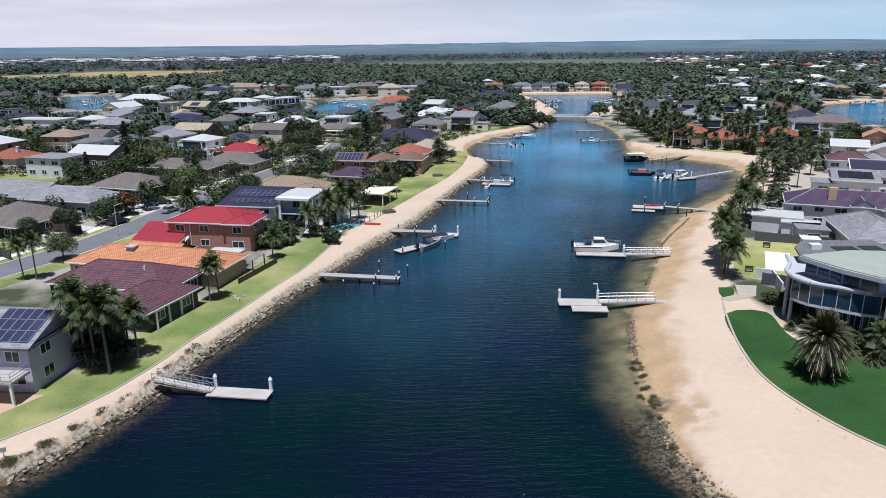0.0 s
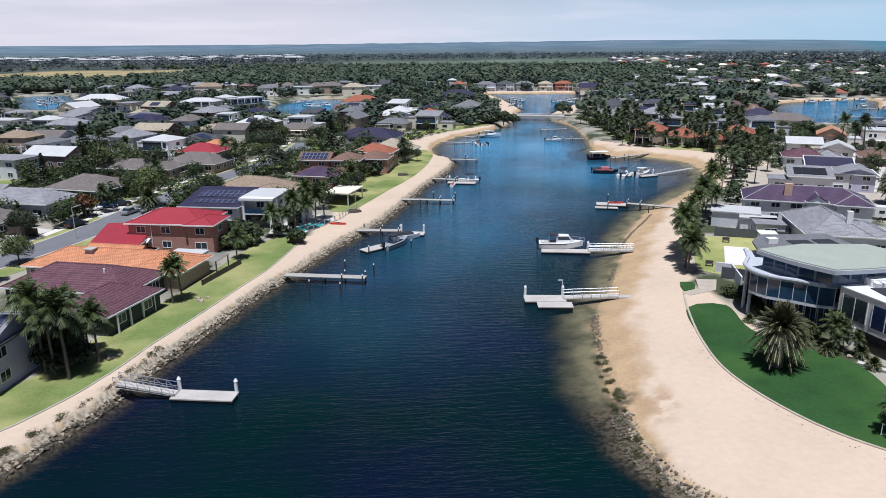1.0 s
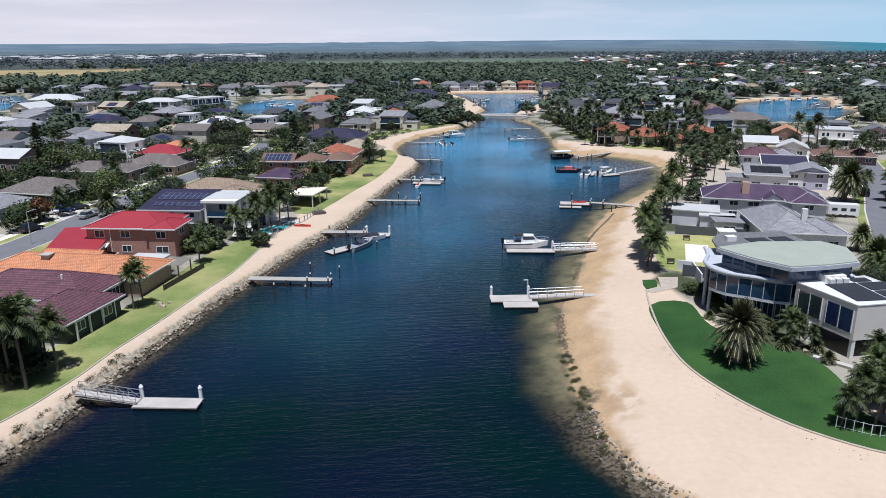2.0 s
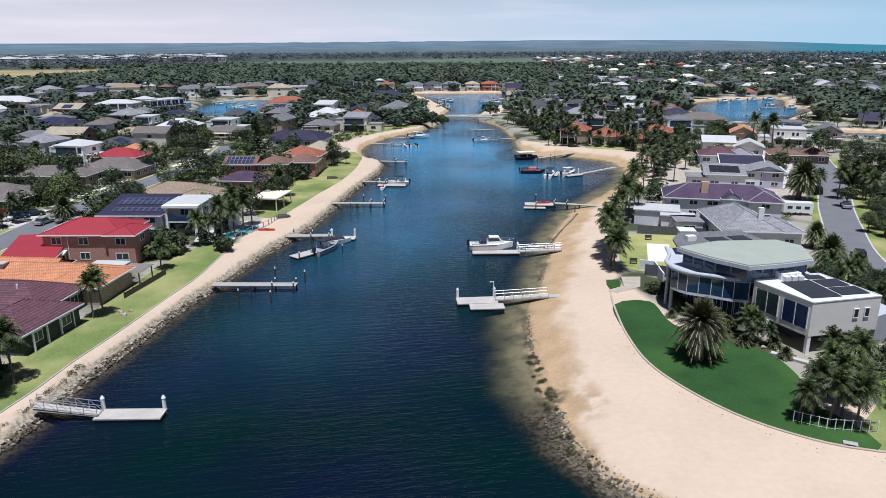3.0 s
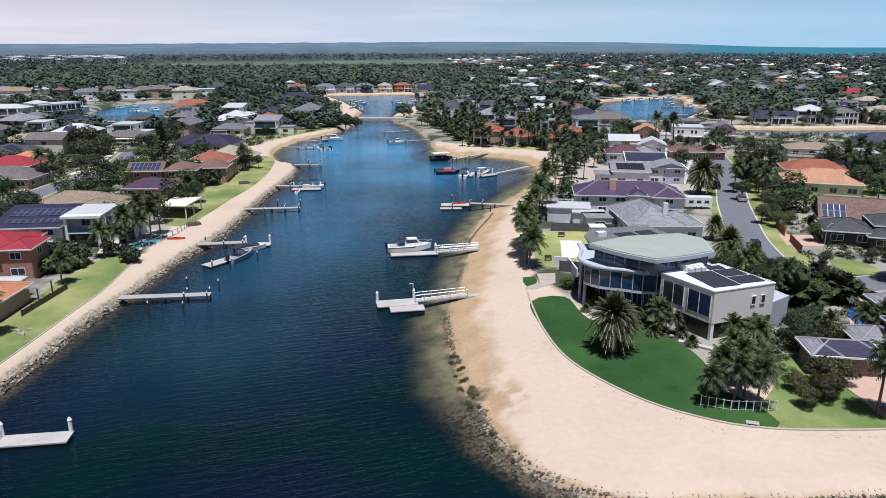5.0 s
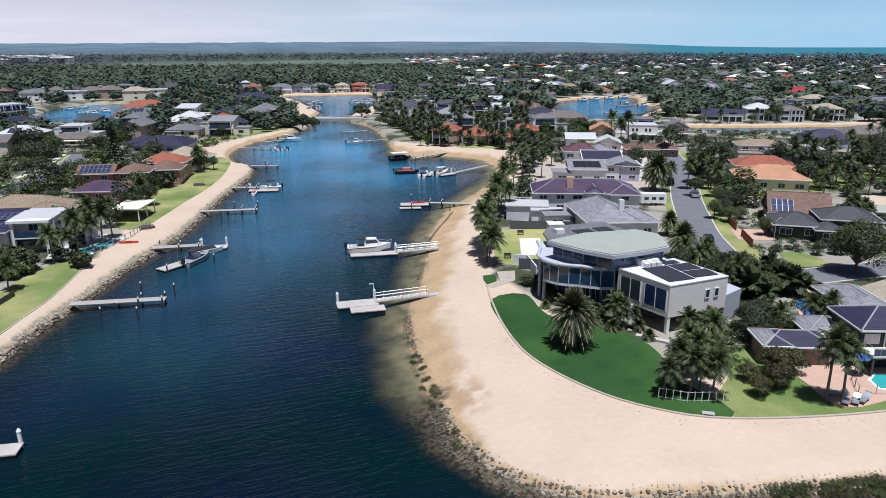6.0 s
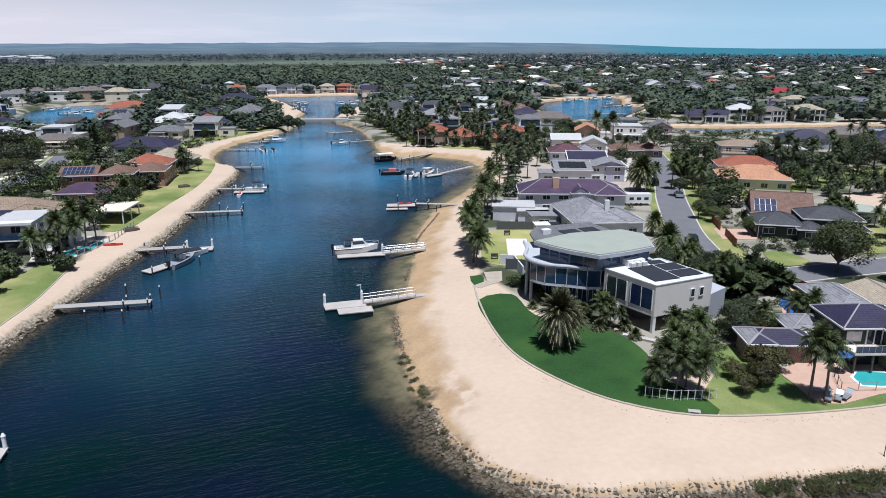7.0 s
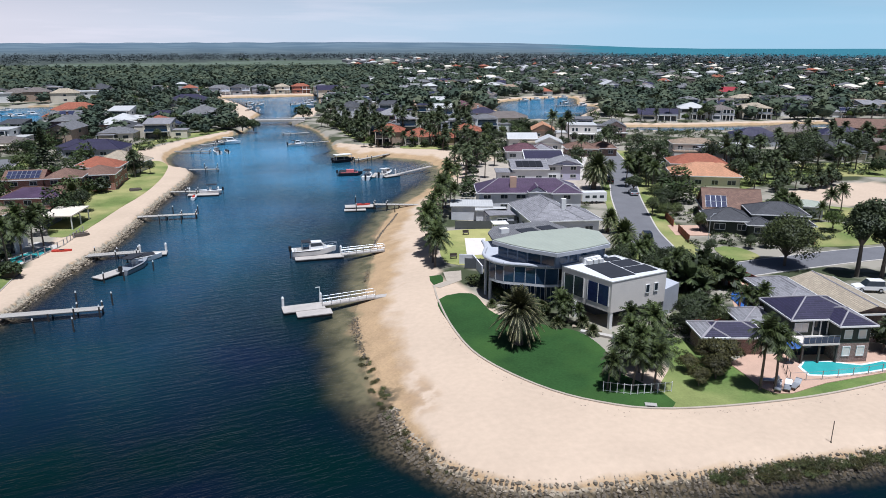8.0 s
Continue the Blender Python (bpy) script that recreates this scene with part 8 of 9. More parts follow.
for x, y, s in ((149.7, 232.1, 1.35), (147.7, 221.6, 1.15), (147.8, 217.1, 1.3), (132, 186, 0.95), (143, 190, 1.0), (145.5, 191, 0.9)):
    palm(x, y, s, "tall slender feather palm among the white houses", 1)
for k in range(26):
    u = k / 25
    x, y = 76.4 + 28 * u + rng.uniform(-1, 1), 240.6 - 9.5 * u + rng.uniform(-0.5, 3.5)
    if k % 3:
        shrub(x, y, rng.uniform(0.5, 0.95), "dark garden shrub above the far beach", 1)
    else:
        palm(x, y, rng.uniform(0.55, 0.95), "feather palm above the far beach", k % 5)
# ---------------------------------------------------------------- the suburb further back
fill = random.Random(5)
ROOFS = ["r_grey", "r_char", "r_brown", "r_tan", "r_frost", "r_navy", "r_bark", "r_white", "r_terra", "r_grey", "r_frost", "r_char", "r_brown", "r_grey", "r_white", "r_pale", "r_frost"]
WALLS = ["cream", "pale", "white", "render", "tan_brick", "brown_brick", "cream"]
ROOF_WORDS = {"r_grey": "grey", "r_char": "charcoal", "r_brown": "brown", "r_tan": "tan", "r_frost": "weathered grey", "r_navy": "dark blue", "r_bark": "rust-brown",
              "r_white": "white", "r_terra": "terracotta", "r_maroon": "maroon", "r_pale": "pale tan", "r_sage": "pale green"}
WALL_WORDS = {"cream": "cream", "pale": "pale grey", "white": "white", "render": "grey", "tan_brick": "tan brick", "brown_brick": "brown brick"}


def free(x, y, r):
    if near_shore(x, y) < r * 0.8 + 3:
        return False
    if any((x - a) ** 2 + (y - b) ** 2 < (r + q * 0.85) ** 2 for a, b, q in TAKEN):
        return False
    p, q = np.array([x]), np.array([y])
    if any(inside(sand, p, q)[0] for sand in SANDS):
        return False
    return all(edge_distance(road, p, q, False)[0] > r * 0.7 + 4 for road in ROADS)


def screens_water(x, y):
    """Whether something tall at this place would stand close in front of a pond or bay."""
    r = math.hypot(x, y)
    return any(near_shore(x * (1 + q / r), y * (1 + q / r)) < 0 for q in (15, 30, 45, 60) + ((80, 100) if r > 360 else ())) and r > 260


def modern_house(x, y, turn, w, d, pick):
    """A rendered two-storey house of stepped boxes with a balcony, a dark window band and a flat or low roof."""
    wl = pick.choice(["white", "white", "cream_white", "cream", "pale", "render"])
    rf = pick.choice(["r_white", "r_frost", "r_char", "r_grey", "r_navy"])
    low = pick.choice(["flat", "skill", "hip"])
    side = pick.choice([-1, 1])
    e, _ = house("%s two-storey modern house with a balcony and wide dark windows" % {"cream_white": "cream white", "pale": "pale grey", "render": "grey"}.get(wl, wl), x, y, turn,
                 [(0, 0, w * 0.62, d, 5.8, low, {"pitch": 0.14 if low == "skill" else 0.3, "over": 0.35}), (side * w * 0.48, -d * 0.1, w * 0.42, d * 0.7, 3.0, "flat", {"over": 0.15}),
                  (-side * w * 0.42, d * 0.1, w * 0.3, d * 0.6, 4.6, "flat", {"over": 0.15, "win": False})], wl, rf, framed=False, group="suburban houses")
    b, y0 = w * 0.27, -d / 2
    part("window_band", Build().box(-b, b, y0 - 0.06, y0 + 0.02, 3.5, 5.2), M["glass"], e)
    part("window_band", Build().box(-b, b, y0 - 0.06, y0 + 0.02, 0.3, 2.4), M["glass"], e)
    part("balcony_deck", Build().box(-b - 0.3, b + 0.3, y0 - 2.1, y0 - 0.07, 2.75, 3.0), M["white"], e)
    part("balcony_rail", Build().box(-b - 0.2, b + 0.2, y0 - 2.05, y0 - 2.0, 3.0, 3.9), M["blueglass"], e)
    for q in (-b - 0.1, b + 0.1):
        part("balcony_post", Build().box(q - 0.14, q + 0.14, y0 - 2.06, y0 - 1.8, 0, 5.7), M[wl], e)


def suburb(poly, step, turn, limit):
    poly = np.array(poly, float)
    (x0, y0), (x1, y1) = poly.min(0), poly.max(0)
    spots = [(x0 + i * step, y0 + j * step) for i in range(int((x1 - x0) / step) + 1) for j in range(int((y1 - y0) / step) + 1)]
    fill.shuffle(spots)
    made = 0
    for sx, sy in spots:
        x, y = sx + fill.uniform(-4, 4), sy + fill.uniform(-4, 4)
        if made >= limit or 150 < x < 205 and 176 < y < 226 or 195 < x < 232 and 262 < y < 300 or not inside(poly, np.array([x]), np.array([y]))[0] or not free(x, y, 8) or screens_water(x, y):
            continue
        w, d = fill.uniform(11, 17), fill.uniform(8, 12)
        if fill.random() < 0.36:
            modern_house(x, y, turn + fill.uniform(-8, 8), w, d, fill)
            made += 1
            continue
        two = fill.random() < 0.3
        h = 5.3 if two else 2.9
        rf, wl = fill.choice(ROOFS), fill.choice(WALLS)
        wings = [(0, 0, w, d, h, fill.choice(["hip", "hip", "gable"]))]
        if fill.random() < 0.6:
            wings.append((w * 0.28, -d * 0.45, w * 0.42, d * 0.6, 2.9, "hip"))
        house("%s %s house with a %s roof among garden trees" % ("two-storey" if two else "single-storey", WALL_WORDS[wl], ROOF_WORDS[rf]), x, y,
              turn + fill.uniform(-6, 6) + fill.choice([0, 90]), wings, wl, rf, framed=False, group="suburban houses", extras=fill)
        made += 1


suburb([(-75, 90), (-60, 240), (-30, 300), (0, 250), (40, 330), (30, 400), (-30, 380), (-90, 380), (-200, 420), (-240, 330), (-130, 150)], 18, -15, 75)
suburb([(-300, 420), (-110, 520), (-40, 520), (60, 560), (40, 640), (-320, 640)], 19, -8, 50)
suburb([(128, 172), (180, 160), (240, 200), (310, 200), (400, 260), (420, 330), (300, 330), (270, 280), (190, 290), (150, 420), (120, 520), (95, 400), (90, 270)], 18, -25, 70)
suburb([(120, 60), (240, 60), (330, 160), (240, 180), (190, 150), (150, 90)], 19, -35, 24)
suburb([(130, 540), (180, 450), (230, 440), (320, 460), (420, 400), (520, 420), (420, 640), (140, 660)], 20, -25, 60)

# garden trees and palms between the houses
spots = 0
for k in range(4200):
    r = 60 + 560 * fill.random() ** 0.75
    a = radians(fill.uniform(-40, 62))
    x, y = r * math.sin(a), r * math.cos(a)
    if spots >= 250 or y < 40 or near_shore(x, y) < 4 or (x < 0 and x > -70 and y < 150) or (0 < x < 76 and y < 200):
        continue
    p, q = np.array([x]), np.array([y])
    if any(edge_distance(road, p, q, False)[0] < 5.2 for road in ROADS) or any((x - a_) ** 2 + (y - b_) ** 2 < (q_ * 0.8 + 1) ** 2 for a_, b_, q_ in TAKEN):
        continue
    if 116 < x < 188 and 90 < y < 130 or screens_water(x, y) or any(inside(sand, p, q)[0] for sand in SANDS):
        continue
    if 84 < x < 113 and 60 < y < 93:
        continue
    spots += 1
    if fill.random() < 0.3:
        palm(x, y, fill.uniform(0.75, 1.1))
    else:
        tree(x, y, fill.uniform(0.55, 1.0))


# far roofs and far woods: too many to count
far_rng = np.random.RandomState(21)


def far_roofs(n, rmin, rmax, lo, hi, material, name, label, big=1.0):
    s = Build()
    made = 0
    while made < n:
        r, a = far_rng.uniform(rmin ** 0.5, rmax ** 0.5) ** 2, radians(far_rng.uniform(lo, hi))
        x, y = r * math.sin(a), r * math.cos(a)
        if near_shore(x, y) < 10:
            continue
        w, d, h, t = far_rng.uniform(9, 17) * big, far_rng.uniform(8, 12) * big, far_rng.choice([3.0, 5.4]) + 6 * (big > 1), far_rng.uniform(-0.8, 0.3)
        c, sn = math.cos(t), math.sin(t)

        def tr(px, py, pz):
            return (x + px * c - py * sn, y + px * sn + py * c, LZ + pz)
        b0 = [(-w / 2, -d / 2), (w / 2, -d / 2), (w / 2, d / 2), (-w / 2, d / 2)]
        k = (w - d) / 2 if w > d else 0.2
        t0, t1 = (-k, 0, h + 2.2), (k, 0, h + 2.2)
        e0 = [(px * 1.06, py * 1.06, h) for px, py in b0]
        for f in ([e0[0], e0[1], t1, t0], [e0[2], e0[3], t0, t1], [e0[1], e0[2], t1], [e0[3], e0[0], t0]):
            s.face([tr(*q) for q in f])
        for i in range(4):
            p0, p1 = b0[i], b0[(i + 1) % 4]
            s.face([tr(*p0, 0), tr(*p1, 0), tr(*p1, h), tr(*p0, h)])
        made += 1
    tagged(new(name, s.mesh(name, material)), label, "houses", kind="stuff")


for key, n in (("r_grey", 150), ("r_frost", 120), ("r_terra", 45), ("r_white", 130), ("r_brown", 120), ("cream", 110), ("r_char", 90)):
    far_roofs(n, 560, 2300, 16, 66, M[key], "far_houses", "distant suburban houses with %s roofs" % ROOF_WORDS.get(key, "cream"))
for key, n in (("r_white", 110), ("r_frost", 60)):
    far_roofs(n, 1700, 2350, -42, -8, M[key], "far_sheds", "distant pale factory roofs beyond the woods", 2.4)


GOLD = (1 + 5 ** 0.5) / 2
ICO = np.array([(-1, GOLD, 0), (1, GOLD, 0), (-1, -GOLD, 0), (1, -GOLD, 0), (0, -1, GOLD), (0, 1, GOLD), (0, -1, -GOLD), (0, 1, -GOLD), (GOLD, 0, -1), (GOLD, 0, 1), (-GOLD, 0, -1), (-GOLD, 0, 1)]) / math.hypot(1, GOLD)
ICO_FACES = np.array([f for f in itertools.combinations(range(12), 3) if all(np.linalg.norm(ICO[a] - ICO[b]) < 1.1 for a, b in itertools.combinations(f, 2))])


def crown_hearts(x, y, h):
    """An uneven rounded body for each crown: twenty faces, and the way that each looks."""
    m = len(x)
    p = ICO[None] * far_rng.uniform(0.72, 1.15, (m, 12, 1)) * h[:, None, None] * np.array([0.50, 0.50, 0.36])
    p += np.stack([x, y, LZ + h * 0.5], 1)[:, None, :]
    t = p[:, ICO_FACES]
    out = np.broadcast_to(ICO[ICO_FACES].mean(axis=1), (m, 20, 3)) + np.array([0, 0, 0.2])
    return t.reshape(-1, 3, 3), out.reshape(-1, 3)


def far_wood(name, label, n, rmin, rmax, lo, hi, size, leaf, per=26, power=0.6):
    per *= 2
    r = (rmin ** power + (rmax ** power - rmin ** power) * far_rng.uniform(0, 1, n)) ** (1 / power)
    a = np.radians(far_rng.uniform(lo, hi, n))
    x, y = r * np.sin(a), r * np.cos(a)
    ok = shore(x, y) > 6
    for poly in ([(-760, 700), (-560, 1180), (-230, 1180), (-290, 740)], [(-330, 1240), (-100, 1750), (900, 1900), (380, 1080), (60, 1150)]):
        ok &= ~inside(np.array(poly, float), x, y)
    if rmin < 400:
        for a_, b_, q_ in TAKEN:
            ok &= (x - a_) ** 2 + (y - b_) ** 2 > (q_ * 0.72 + 1) ** 2
        for road in ROADS:
            ok &= edge_distance(road, x, y, False) > 5.5
        for sand in SANDS:
            ok &= ~inside(sand, x, y)
        ok &= ~inside(np.array([(112, 108), (134, 122), (150, 130), (180, 132), (196, 112), (172, 94), (140, 86), (114, 92)], float), x, y)
    ok &= np.array([not screens_water(p, q) for p, q in zip(x, y)])
    x, y, r = x[ok], y[ok], r[ok]
    m = len(x)
    h = size * far_rng.uniform(0.6, 1.3, m)
    v = far_rng.normal(size=(m, per, 3))
    v /= np.linalg.norm(v, axis=2)[:, :, None]
    v *= far_rng.uniform(0.5, 1.0, (m, per, 1))
    c = np.stack([x, y, np.full(m, LZ)], 1)[:, None, :] + v * (h[:, None, None] * np.array([0.62, 0.62, 0.42] if per < 100 else [0.46, 0.46, 0.4])) + np.stack([np.zeros(m), np.zeros(m), h * 0.55], 1)[:, None, :]
    sz = np.repeat(h * (0.062 if per > 100 else 0.16), per) * far_rng.uniform(0.6, 1.3, m * per)
    tone = np.repeat(far_rng.uniform(0, 1, m) ** 1.6, per * 3)
    faces, outs = leaf_quads(far_rng, c.reshape(-1, 3), sz, 1.1 if rmin < 300 else 2.2), v.reshape(-1, 3) + np.array([0, 0, 0.2])
    if per < 100 and rmin < 1200:                        # a lumpy heart of leaves inside the loose ones
        heart, look_out = crown_hearts(x, y, h)
        faces, outs = np.concatenate([faces, heart]), np.concatenate([outs, look_out])
        tone = np.concatenate([tone, np.repeat(tone[::per * 3], 60)])
    me = soup(name, faces, M[leaf], outs, 0.35)
    give(me, "tone", tone)
    tagged(new(name, me), label, "trees", kind="stuff")


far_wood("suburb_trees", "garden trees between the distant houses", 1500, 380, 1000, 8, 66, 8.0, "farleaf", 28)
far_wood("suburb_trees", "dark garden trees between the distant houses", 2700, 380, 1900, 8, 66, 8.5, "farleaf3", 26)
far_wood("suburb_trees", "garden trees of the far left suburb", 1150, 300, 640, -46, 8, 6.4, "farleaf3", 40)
far_wood("suburb_trees", "garden trees between the houses of the left bank", 430, 150, 320, -46, -3, 5.4, "midleaf", 150)
far_wood("suburb_trees", "green garden trees between the houses of the left bank", 260, 150, 320, -46, -3, 4.2, "midleaf", 150)
far_wood("suburb_trees", "garden trees between the houses of the right bank", 330, 160, 380, 22, 66, 5.4, "midleaf", 190)
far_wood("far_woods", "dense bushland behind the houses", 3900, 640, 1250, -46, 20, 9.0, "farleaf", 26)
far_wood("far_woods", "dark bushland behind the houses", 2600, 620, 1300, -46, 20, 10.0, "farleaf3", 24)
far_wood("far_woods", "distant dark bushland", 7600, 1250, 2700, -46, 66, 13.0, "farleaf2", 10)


# low planting between the houses
def undergrowth(name, label, n, poly, size, leaf, clear=0.62):
    poly = np.array(poly, float)
    (x0, y0), (x1, y1) = poly.min(0), poly.max(0)
    x, y = far_rng.uniform(x0, x1, n), far_rng.uniform(y0, y1, n)
    ok = inside(poly, x, y) & (shore(x, y) > 4)
    for a, b, r in TAKEN:
        ok &= (x - a) ** 2 + (y - b) ** 2 > (r * clear) ** 2
    for road in ROADS:
        ok &= edge_distance(road, x, y, False) > 6.5
    for sand in SANDS[2:]:
        ok &= ~inside(sand, x, y)
    x, y = x[ok], y[ok]
    m, per = len(x), 48
    h = size * far_rng.uniform(0.5, 1.4, m)
    v = far_rng.normal(size=(m, per, 3))
    v /= np.linalg.norm(v, axis=2)[:, :, None]
    v *= far_rng.uniform(0.4, 1.0, (m, per, 1))
    c = np.stack([x, y, LZ + h * 0.4], 1)[:, None, :] + v * (h[:, None, None] * np.array([0.9, 0.9, 0.45]))
    me = soup(name, leaf_quads(far_rng, c.reshape(-1, 3), np.repeat(h * 0.19, per) * far_rng.uniform(0.6, 1.3, m * per), 0.6), M[leaf], v.reshape(-1, 3) + np.array([0, 0, 0.3]), 0.5)
    tagged(new(name, me), label, "shrubs", kind="stuff")


LEFT = [(-90, 110), (-74, 100), (-58, 160), (-40, 130), (-22, 150), (-16, 200), (-6, 245), (20, 300), (0, 330), (-140, 330), (-160, 200)]
RIGHT = [(60, 110), (70, 128), (95, 150), (90, 190), (120, 300), (260, 260), (300, 160), (190, 130), (140, 130), (118, 118), (100, 135), (85, 115), (70, 96)]
undergrowth("garden_shrubs", "dark green shrubs and hedges in the gardens", 2600, LEFT, 1.5, "leafdark")
undergrowth("garden_shrubs", "mid-green shrubs and hedges in the gardens", 1800, LEFT, 1.4, "leaf")
undergrowth("garden_shrubs", "dark green shrubs and hedges behind the beach", 2400, RIGHT, 1.5, "leafdark")
undergrowth("garden_shrubs", "mid-green shrubs and hedges behind the beach", 1700, RIGHT, 1.4, "leaf")
GARDEN = [(50.5, 58), (53, 57), (56, 56), (60, 58), (66, 61), (83, 71), (84, 90), (68, 94), (64, 78), (62, 67), (54, 64)]
undergrowth("garden_shrubs", "low dark planting in the side garden", 900, GARDEN, 0.75, "leafdark", 0.75)
undergrowth("garden_shrubs", "low green planting in the side garden", 600, GARDEN, 0.7, "leaf", 0.75)

YARDS = [(90, 84), (93, 96), (99, 88.5), (106, 88), (118, 84), (128, 92), (136, 110), (124, 118), (108, 116), (101, 110), (106, 104), (99, 96)]
undergrowth("garden_shrubs", "dark hedges and shrubs round the dark green house", 700, YARDS, 0.8, "leafdark", 0.7)
undergrowth("garden_shrubs", "mid-green hedges and shrubs round the dark green house", 420, YARDS, 0.7, "leaf", 0.7)

# ---------------------------------------------------------------- rocks along the water
rock_rng = np.random.RandomState(8)


def rock_mesh(k, material):
    bm = bmesh.new()
    pts = rock_rng.normal(size=(13, 3))
    pts /= np.linalg.norm(pts, axis=1)[:, None]
    pts *= rock_rng.uniform(0.75, 1.1, (13, 1)) * np.array([1.0, 0.78, 0.55])
    for p in pts:
        bm.verts.new(p)
    bmesh.ops.convex_hull(bm, input=bm.verts)
    bmesh.ops.delete(bm, geom=[v for v in bm.verts if not v.link_faces], context="VERTS")
    me = bpy.data.meshes.new("rock")
    bm.to_mesh(me)
    bm.free()
    me.materials.append(material)
    return me


PALE_ROCKS, DARK_ROCKS = [rock_mesh(k, M["rock"]) for k in range(6)], [rock_mesh(k, M["rockdark"]) for k in range(5)]


def revetment(name, label, line, inner, per_metre, single, size=0.55, dark_part=0.3, z_top=1.45, outer=0.5):
    """Loose rocks on the bank from the water's edge up; the nearest stretch stone by stone, the rest joined."""
    p = smooth_line(line, 0.5)
    t = np.gradient(p, axis=0)
    t /= np.linalg.norm(t, axis=1)[:, None]
    nrm = np.stack([-t[:, 1], t[:, 0]], 1)
    length = np.sum(np.linalg.norm(np.diff(p, axis=0), axis=1))
    n = int(length * per_metre)
    pos = np.sort(rock_rng.uniform(0, len(p) - 1, n))
    e = thing(name, label, "rock bank", pose(0, 0, 0), kind="structure")
    used, step = 0, 1
    verts, faces = {0: [], 1: []}, {0: [], 1: []}
    for i, u in enumerate(pos):
        k = int(u)
        off = rock_rng.uniform(-outer, inner)
        x, y = p[k] + nrm[k] * off
        z = min(z_top, ground_z(x, y)) + 0.02
        dark = int(rock_rng.uniform() < (dark_part + (0.6 if off < (0.35 if outer > 0.5 else 0.08) else 0)))
        s = size * rock_rng.uniform(0.45, 1.25)
        m = pose(x, y, z, rock_rng.uniform(-25, 25), rock_rng.uniform(-25, 25), rock_rng.uniform(0, 360)) @ Matrix.Diagonal((s, s, s, 1))
        me = (DARK_ROCKS if dark else PALE_ROCKS)[rock_rng.randint(5)]
        if i % step == 0 and used < single:
            used += 1
            o = part("rock", me, None, e)
            o.matrix_basis = m
        else:
            b = len(verts[dark])
            verts[dark] += [tuple(m @ v.co) for v in me.vertices]
            faces[dark] += [tuple(b + q for q in f.vertices) for f in me.polygons]
    for d, mt in ((0, M["rock"]), (1, M["rockdark"])):
        if verts[d]:
            me = bpy.data.meshes.new("rocks")
            me.from_pydata(verts[d], [], faces[d])
            me.materials.append(mt)
            o = part("loose_rocks", me, None, e)
            o["kind"] = "stuff"
    return e


revetment("rock_bank", "bank of pale loose rocks between the sandy path and water", left_shore[1:13], 0.32, 18.0, 150, 0.31, 0.12, 1.5, 0.45)
revetment("rock_bank", "dark weedy rocks and rubble round the sandy point", right_shore[16:], 1.25, 30.0, 150, 0.27, 0.5, 1.2, 0.9)
revetment("rubble_strip", "scatter of small pale stones above the rocky bank", right_shore[17:], 1.7, 5.0, 40, 0.10, 0.05, 1.5, -0.7)


# dark weed washed up along the beach
weed_rng = np.random.RandomState(8)
wl_ = smooth_line([(40.0, 122.6), (41.6, 125.4), (45.2, 131.6), (48.9, 137.4), (52.6, 143.6)], 0.12)
wv, wf = [], []
for q, (x, y) in enumerate(wl_):
    for k in range(3):
        sx, sy = x + weed_rng.normal(0, 0.13), y + weed_rng.normal(0, 0.13)
        a, r = weed_rng.uniform(0, 6.28), weed_rng.uniform(0.07, 0.2) * (0.5 + 0.5 * abs(math.sin(q * 0.031)))
        z, b = ground_z(sx, sy), len(wv)
        wv += [(sx + r * math.cos(a + i * 2.09) * (1 + 0.6 * (i == 0)), sy + r * math.sin(a + i * 2.09), z + 0.01) for i in range(3)] + [(sx, sy, z + 0.09)]
        wf += [(b, b + 1, b + 3), (b + 1, b + 2, b + 3), (b + 2, b, b + 3)]
wm = bpy.data.meshes.new("weed")
wm.from_pydata(wv, [], wf)
wm.materials.append(M["rockdark"])
tagged(new("weed_line", wm), "line of dark dried seaweed washed up on the sand", "seaweed", kind="stuff")


# salt scrub on the banks
def scrub(x, y, z, s, label):
    plant("shrub", label, "shrub", SCRUB[rock_rng.randint(2)], x, y, z, rock_rng.uniform(0, 360), s, "bank scrub")


south = smooth_line(right_shore[17:24], 0.5)
for k in range(150):
    x, y = south[int(len(south) * min(0.999, rock_rng.uniform(0.2, 1.0) ** 0.33))]
    off = rock_rng.uniform(-0.1, 1.2)
    scrub(x + off * 0.25, y + off * 0.9, 0.1 + 0.5 * max(off, 0), rock_rng.uniform(0.32, 0.66), "low grey-green salt bush on the rocky bank")
point = smooth_line(right_shore[15:19], 0.5)
for k in range(44):
    x, y = point[rock_rng.randint(len(point))]
    x, y = x + rock_rng.uniform(-0.6, 0.9), y + rock_rng.uniform(-0.5, 0.5)
    scrub(x, y, max(0.0, ground_z(x, y)) - 0.05, rock_rng.uniform(0.18, 0.42), "low green weed among the dark rocks")
for k in range(46):
    i = rock_rng.randint(1, 4)
    (xa, ya), (xb, yb) = left_shore[i], left_shore[i + 1]
    u = rock_rng.uniform()
    scrub(xa + (xb - xa) * u - 1.3, ya + (yb - ya) * u + 0.4, 1.1, rock_rng.uniform(0.35, 0.7), "low dry scrub among the bank rocks")

# dark weed lines left on the beach
wd = []
